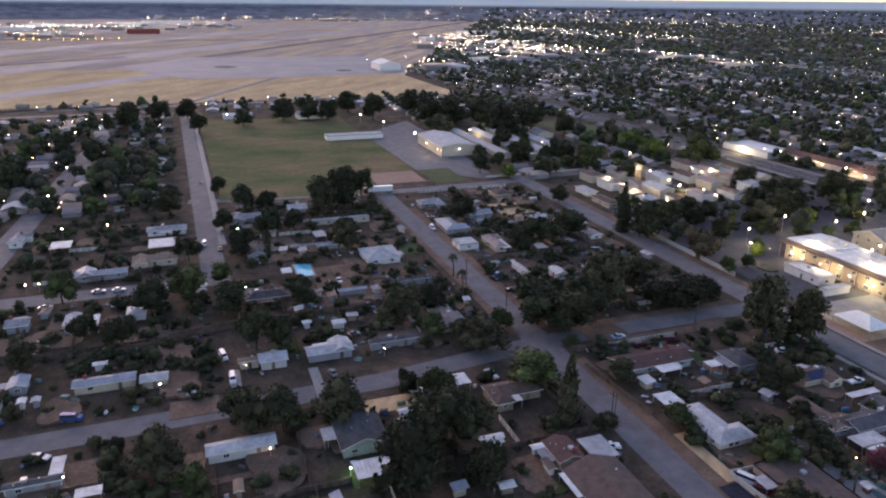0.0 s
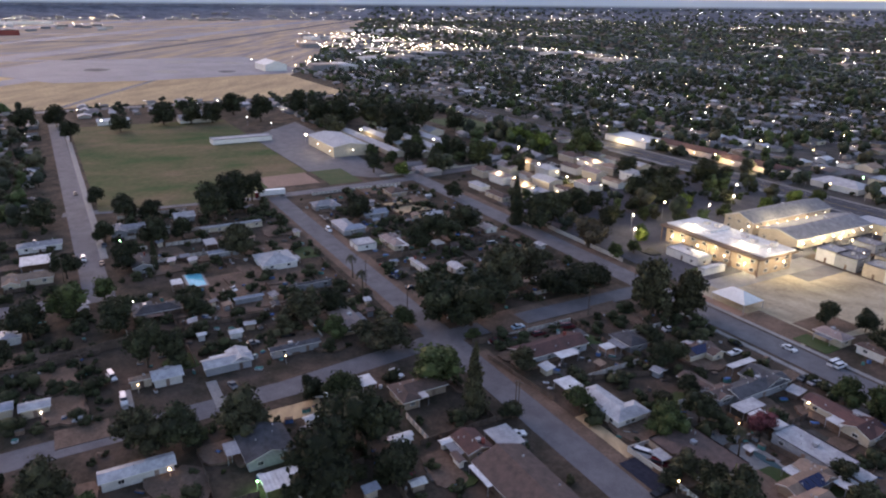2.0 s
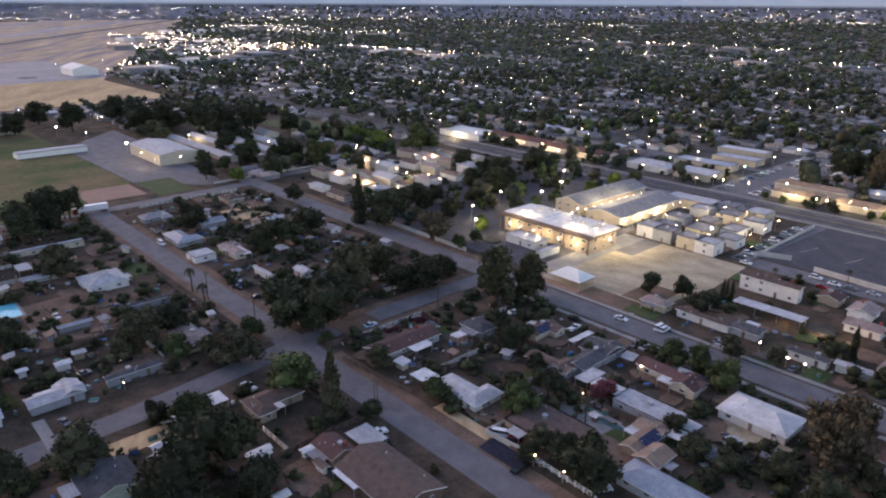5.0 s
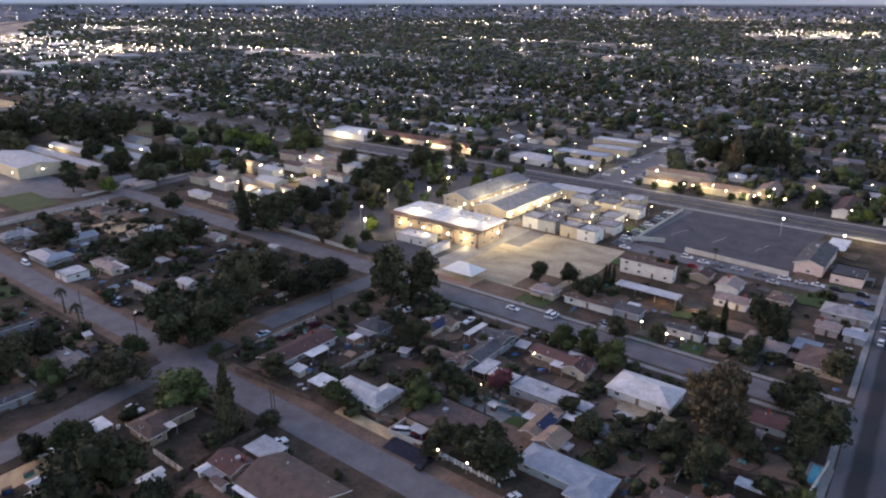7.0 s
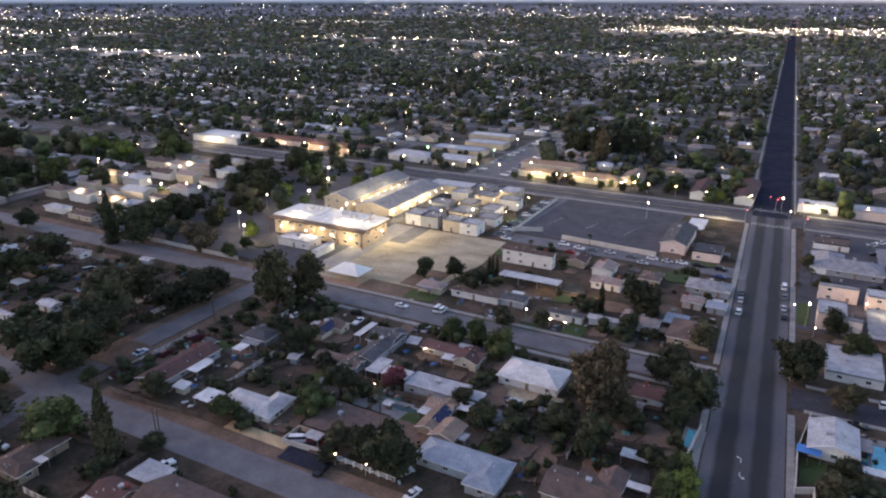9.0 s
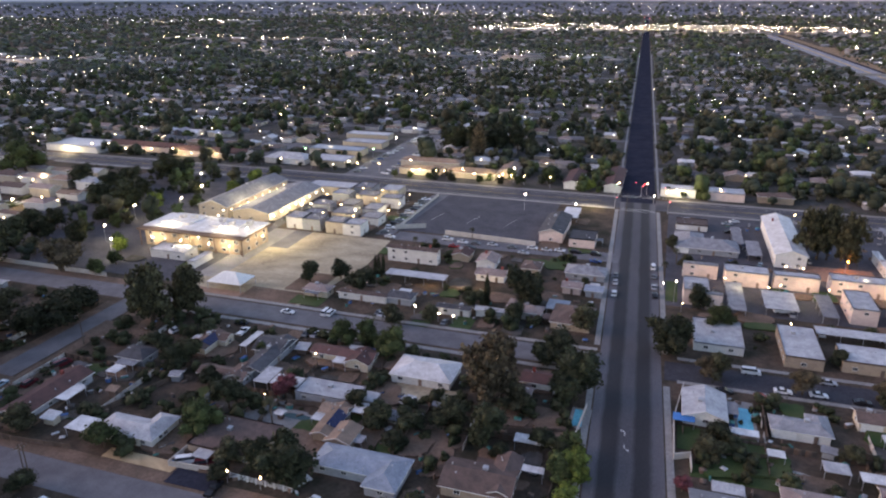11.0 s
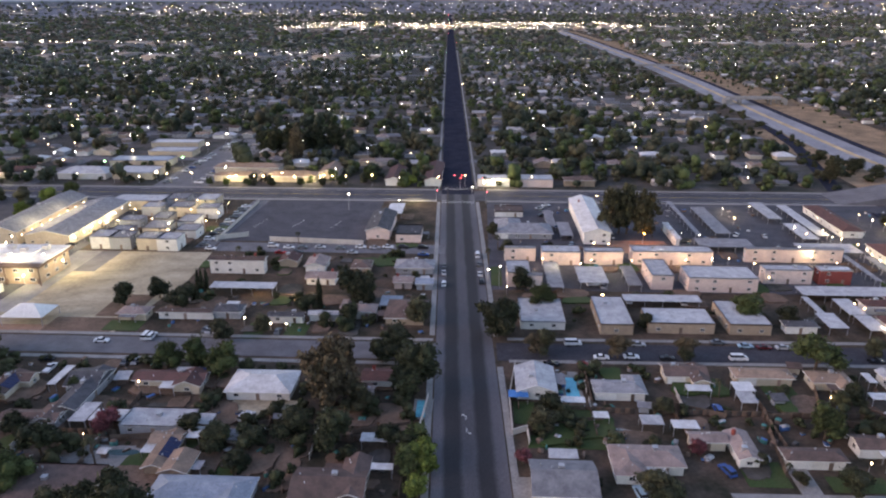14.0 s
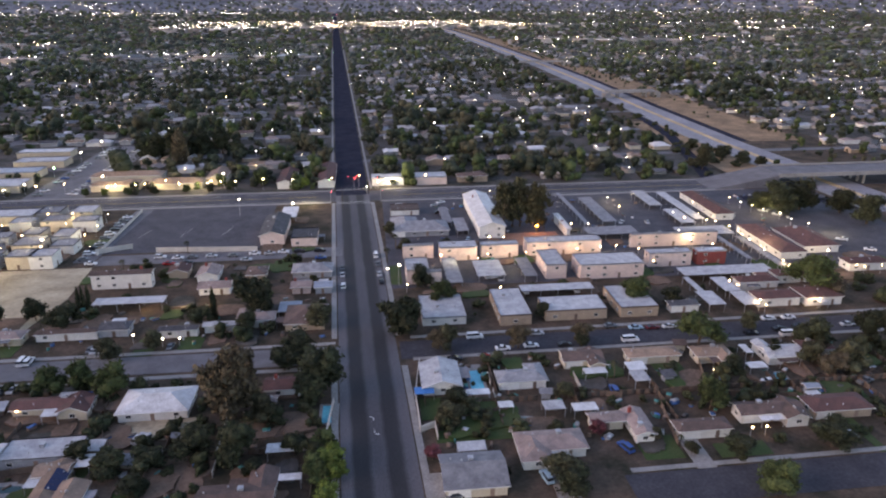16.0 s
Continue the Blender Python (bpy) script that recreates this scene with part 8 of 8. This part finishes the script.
# bright commercial strips
for cx, cy, wx, wy, n in ((-60, 2380, 560, 260, 480), (-1400, 560, 260, 60, 50), (-2200, 1300, 500, 160, 110), (-900, 1500, 300, 60, 40), (-2600, 2600, 900, 200, 90), (-3000, -300, 300, 500, 90), (-2300, -420, 160, 200, 50),
                          (900, 2300, 500, 80, 50), (300, 4200, 2200, 300, 200), (1700, 3700, 900, 400, 100), (-1800, 3900, 1200, 300, 140), (-3600, 2300, 500, 700, 130), (-4200, 700, 300, 900, 120), (-1370, 720, 130, 110, 90), (-1850, 740, 250, 90, 80), (-1080, 330, 90, 60, 14), (-1120, 900, 200, 40, 30), (-500, 1180, 400, 30, 30), (600, 1500, 300, 40, 24), (1300, 1900, 300, 60, 30)):
    for i in range(n):
        x, y = cx + rnd.uniform(-wx, wx), cy + rnd.uniform(-wy, wy)
        if math.hypot(x, y) > 4750:
            continue
        s = rnd.uniform(0.3, 1.4) + math.hypot(x, y) / 1900
        lamps.append((rnd.choice((0, 0, 0, 1, 1, 2)), x, y, rise_at(x, y), 0, s, s, 1.5))
        if i % 2 == 0 and (free(x, y, 20) or x < -1200):
            farhouses.append((3, x + 12, y + 16, rise_at(x, y), 0, rnd.uniform(25, 80), rnd.uniform(20, 40), rnd.uniform(6, 10)))

HOUSES = [far_house(False), far_house(True), far_house(False), far_shop()]
sheet("distant_houses", HOUSES, houses, (FARWALL, FARROOF), "rows of single-storey houses with shingle roofs among trees", "houses")
sheet("distant_houses", HOUSES, farhouses, (FARWALL, FARROOF), "pale roofs of houses and warehouses far off", "houses")
SLOTS = (0, 1, 0, 2, 0, 1)
sheet("distant_trees", [one(*leafy(i, 8, 110), SLOTS[i]) for i in range(6)], trees, TOWNLEAVES, "dark street and garden trees in the town", "trees")
sheet("distant_trees", [one(*leafy(70 + i, 5, 36), SLOTS[i]) for i in range(6)], midtrees, TOWNLEAVES, "dark garden trees farther into the town", "trees")
sheet("distant_trees", [one(*clump_tree(20 + i, 4, 1), SLOTS[i]) for i in range(6)], fartrees, HAZELEAVES, "dark sea of trees far off, paled by haze in its colour", "trees")


def far_lamp(slot):
    """A lamp post with a glowing head."""
    vs, fs, ix, n = [], [], [], 0
    for (w, z0, z1, s) in ((0.09, 0, 8, 3), (0.26, 8, 8.45, slot)):
        v = np.array([(x * w, y * w, z) for z in (z0, z1) for x, y in ((-1, -1), (1, -1), (1, 1), (-1, 1))], float)
        fc = np.array([(0, 1, 5), (0, 5, 4), (1, 2, 6), (1, 6, 5), (2, 3, 7), (2, 7, 6), (3, 0, 4), (3, 4, 7), (4, 5, 6), (4, 6, 7), (2, 1, 0), (3, 2, 0)])
        vs.append(v), fs.append(fc + n), ix.append(np.full(12, s))
        n += 8
    return np.concatenate(vs), np.concatenate(fs), np.concatenate(ix)


sheet("distant_street_lamps", [far_lamp(0), far_lamp(1), far_lamp(2)], lamps, (WHITE, WARM, COOL, METAL), "lit street lamps scattered over the town", "street lamps")

# bushes and low trees in the near yards
low = []
for x0, y0, x1, y1, n in ((-252, 8, -180, 88, 150), (-355, 10, -265, 88, 150), (-350, 104, -182, 176, 210), (-160, -70, -95, 88, 220), (-164, 106, -14, 176, 270), (-108, 196, -16, 265, 60), (14, 134, 190, 178, 190), (14, 200, 120, 226, 26), (-250, -110, -172, 0, 280), (-350, -75, -266, -10, 120), (-300, 200, -222, 345, 20), (120, 200, 230, 230, 24), (-640, -55, -350, -14, 110), (60, 128, 230, 136, 16), (-364, 200, -240, 345, 90), (-700, -110, -266, -70, 160), (-560, 190, -400, 275, 50), (200, 380, 235, 700, 60), (300, 200, 420, 340, 120), (235, 130, 420, 180, 90)):
    for _ in range(n):
        x, y = rnd.uniform(x0, x1), rnd.uniform(y0, y1)
        r = rnd.choice((rnd.uniform(0.7, 1.6), rnd.uniform(1.2, 2.6), rnd.uniform(2.0, 3.6)))
        if clear_of_streets(x, y, r * 0.6) and clear_of_houses(x, y, r * 0.35):
            low.append((rnd.randrange(6), x, y, -0.1 * r, rnd.uniform(0, 6.28), r, r * rnd.uniform(0.8, 1.25), r * rnd.uniform(0.55, 0.95)))
UNDERGROWTH = mat("yard_foliage", (0.022, 0.031, 0.014), (0.042, 0.042, 0.021), 0.08, 0.95, bump=0.0, grain=2.0, island=0.55)
sheet("undergrowth", [one(*leafy(50 + i, 9, 190, 0.2)) for i in range(6)], low, (UNDERGROWTH,), "dark bushes and low garden trees in the yards", "bushes")

# garden fences between the lots
runs = []


def fence_run(x0, y0, x1, y1, k):
    n = max(1, int(math.hypot(x1 - x0, y1 - y0) / 2.4))
    a = math.atan2(y1 - y0, x1 - x0)
    for i in range(n):
        x, y = x0 + (x1 - x0) * (i + 0.5) / n, y0 + (y1 - y0) * (i + 0.5) / n
        if rnd.random() < 0.93 and clear_of_streets(x, y, 0.5) and clear_of_houses(x, y, -0.4):
            runs.append((k, x, y, -0.05, a + rnd.uniform(-0.02, 0.02), 2.38, 0.09, 1.65 + rnd.uniform(-0.06, 0.06)))


for x0, y0, x1, y1 in ((-355, 8, -266, 90), (-251, 8, -181, 90), (-355, 103, -182, 177), (-165, 102, -15, 176), (13, 131, 200, 177), (-157, -90, -95, 90), (-250, -110, -172, 2), (-350, -70, -265, -8), (-640, -55, -350, -14)):
    across = x1 - x0 > y1 - y0
    mid = (y0 + y1) / 2 if across else (x0 + x1) / 2
    fence_run(*((x0, mid, x1, mid) if across else (mid, y0, mid, y1)), 0)
    at, end = (x0, x1) if across else (y0, y1)
    while at < end:
        for lo, hi in (((y0 if across else x0) + 9, mid), (mid, (y1 if across else x1) - 9)):
            if rnd.random() < 0.8:
                at2 = at + rnd.uniform(-3, 3)
                fence_run(*((at2, lo, at2, hi) if across else (lo, at2, hi, at2)), rnd.choice((0, 0, 1)))
        at += rnd.uniform(15, 21)
sheet("garden_fences", [one(*far_shop()[:2], 0), one(*far_shop()[:2], 1)], runs, (FENCE, PALEWALL), "weathered board fences and block walls between gardens", "fences")

# small junk, bins and garden furniture
junk = []
for x0, y0, x1, y1, n in ((-252, 8, -180, 88, 130), (-355, 10, -265, 88, 110), (-350, 104, -182, 176, 240), (-160, -60, -95, 88, 90), (-164, 106, -14, 176, 240), (-108, 196, -16, 228, 60), (14, 134, 190, 178, 240), (-250, -100, -172, 0, 80), (14, 236, 200, 340, 110)):
    for _ in range(n):
        x, y = rnd.uniform(x0, x1), rnd.uniform(y0, y1)
        if clear_of_streets(x, y, 1) and clear_of_houses(x, y, -0.3):
            junk.append((0, x, y, 0, rnd.uniform(0, 1.6), rnd.uniform(0.4, 2.2), rnd.uniform(0.4, 1.5), rnd.uniform(0.3, 1.3)))
sheet("yard_clutter", [far_shop()], junk, (JUNK, JUNK), "bins, boxes, tarpaulins and garden furniture scattered in yards", "clutter")

# land fades into a low rim at the horizon, painted with haze and sky
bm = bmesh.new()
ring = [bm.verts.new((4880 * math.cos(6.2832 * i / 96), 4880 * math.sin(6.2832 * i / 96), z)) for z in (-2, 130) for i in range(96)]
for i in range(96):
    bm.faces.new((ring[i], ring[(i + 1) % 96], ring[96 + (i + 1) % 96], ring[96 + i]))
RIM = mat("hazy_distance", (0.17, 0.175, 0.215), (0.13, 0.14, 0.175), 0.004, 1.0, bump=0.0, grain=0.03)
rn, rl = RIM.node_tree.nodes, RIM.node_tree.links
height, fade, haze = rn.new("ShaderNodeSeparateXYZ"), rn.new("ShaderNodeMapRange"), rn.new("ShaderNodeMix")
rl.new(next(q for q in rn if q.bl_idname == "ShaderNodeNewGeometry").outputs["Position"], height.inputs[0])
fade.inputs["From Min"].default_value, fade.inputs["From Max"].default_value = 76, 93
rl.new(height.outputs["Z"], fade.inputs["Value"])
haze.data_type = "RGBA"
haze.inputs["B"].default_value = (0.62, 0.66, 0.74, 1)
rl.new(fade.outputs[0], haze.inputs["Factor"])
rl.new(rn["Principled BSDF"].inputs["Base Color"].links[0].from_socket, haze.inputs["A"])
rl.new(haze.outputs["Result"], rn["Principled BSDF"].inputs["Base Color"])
tagged(new("backdrop", mesh("backdrop", bm, RIM)), "backdrop painted with hazy blue-grey land and pale sky at the horizon", "backdrop", kind="structure")
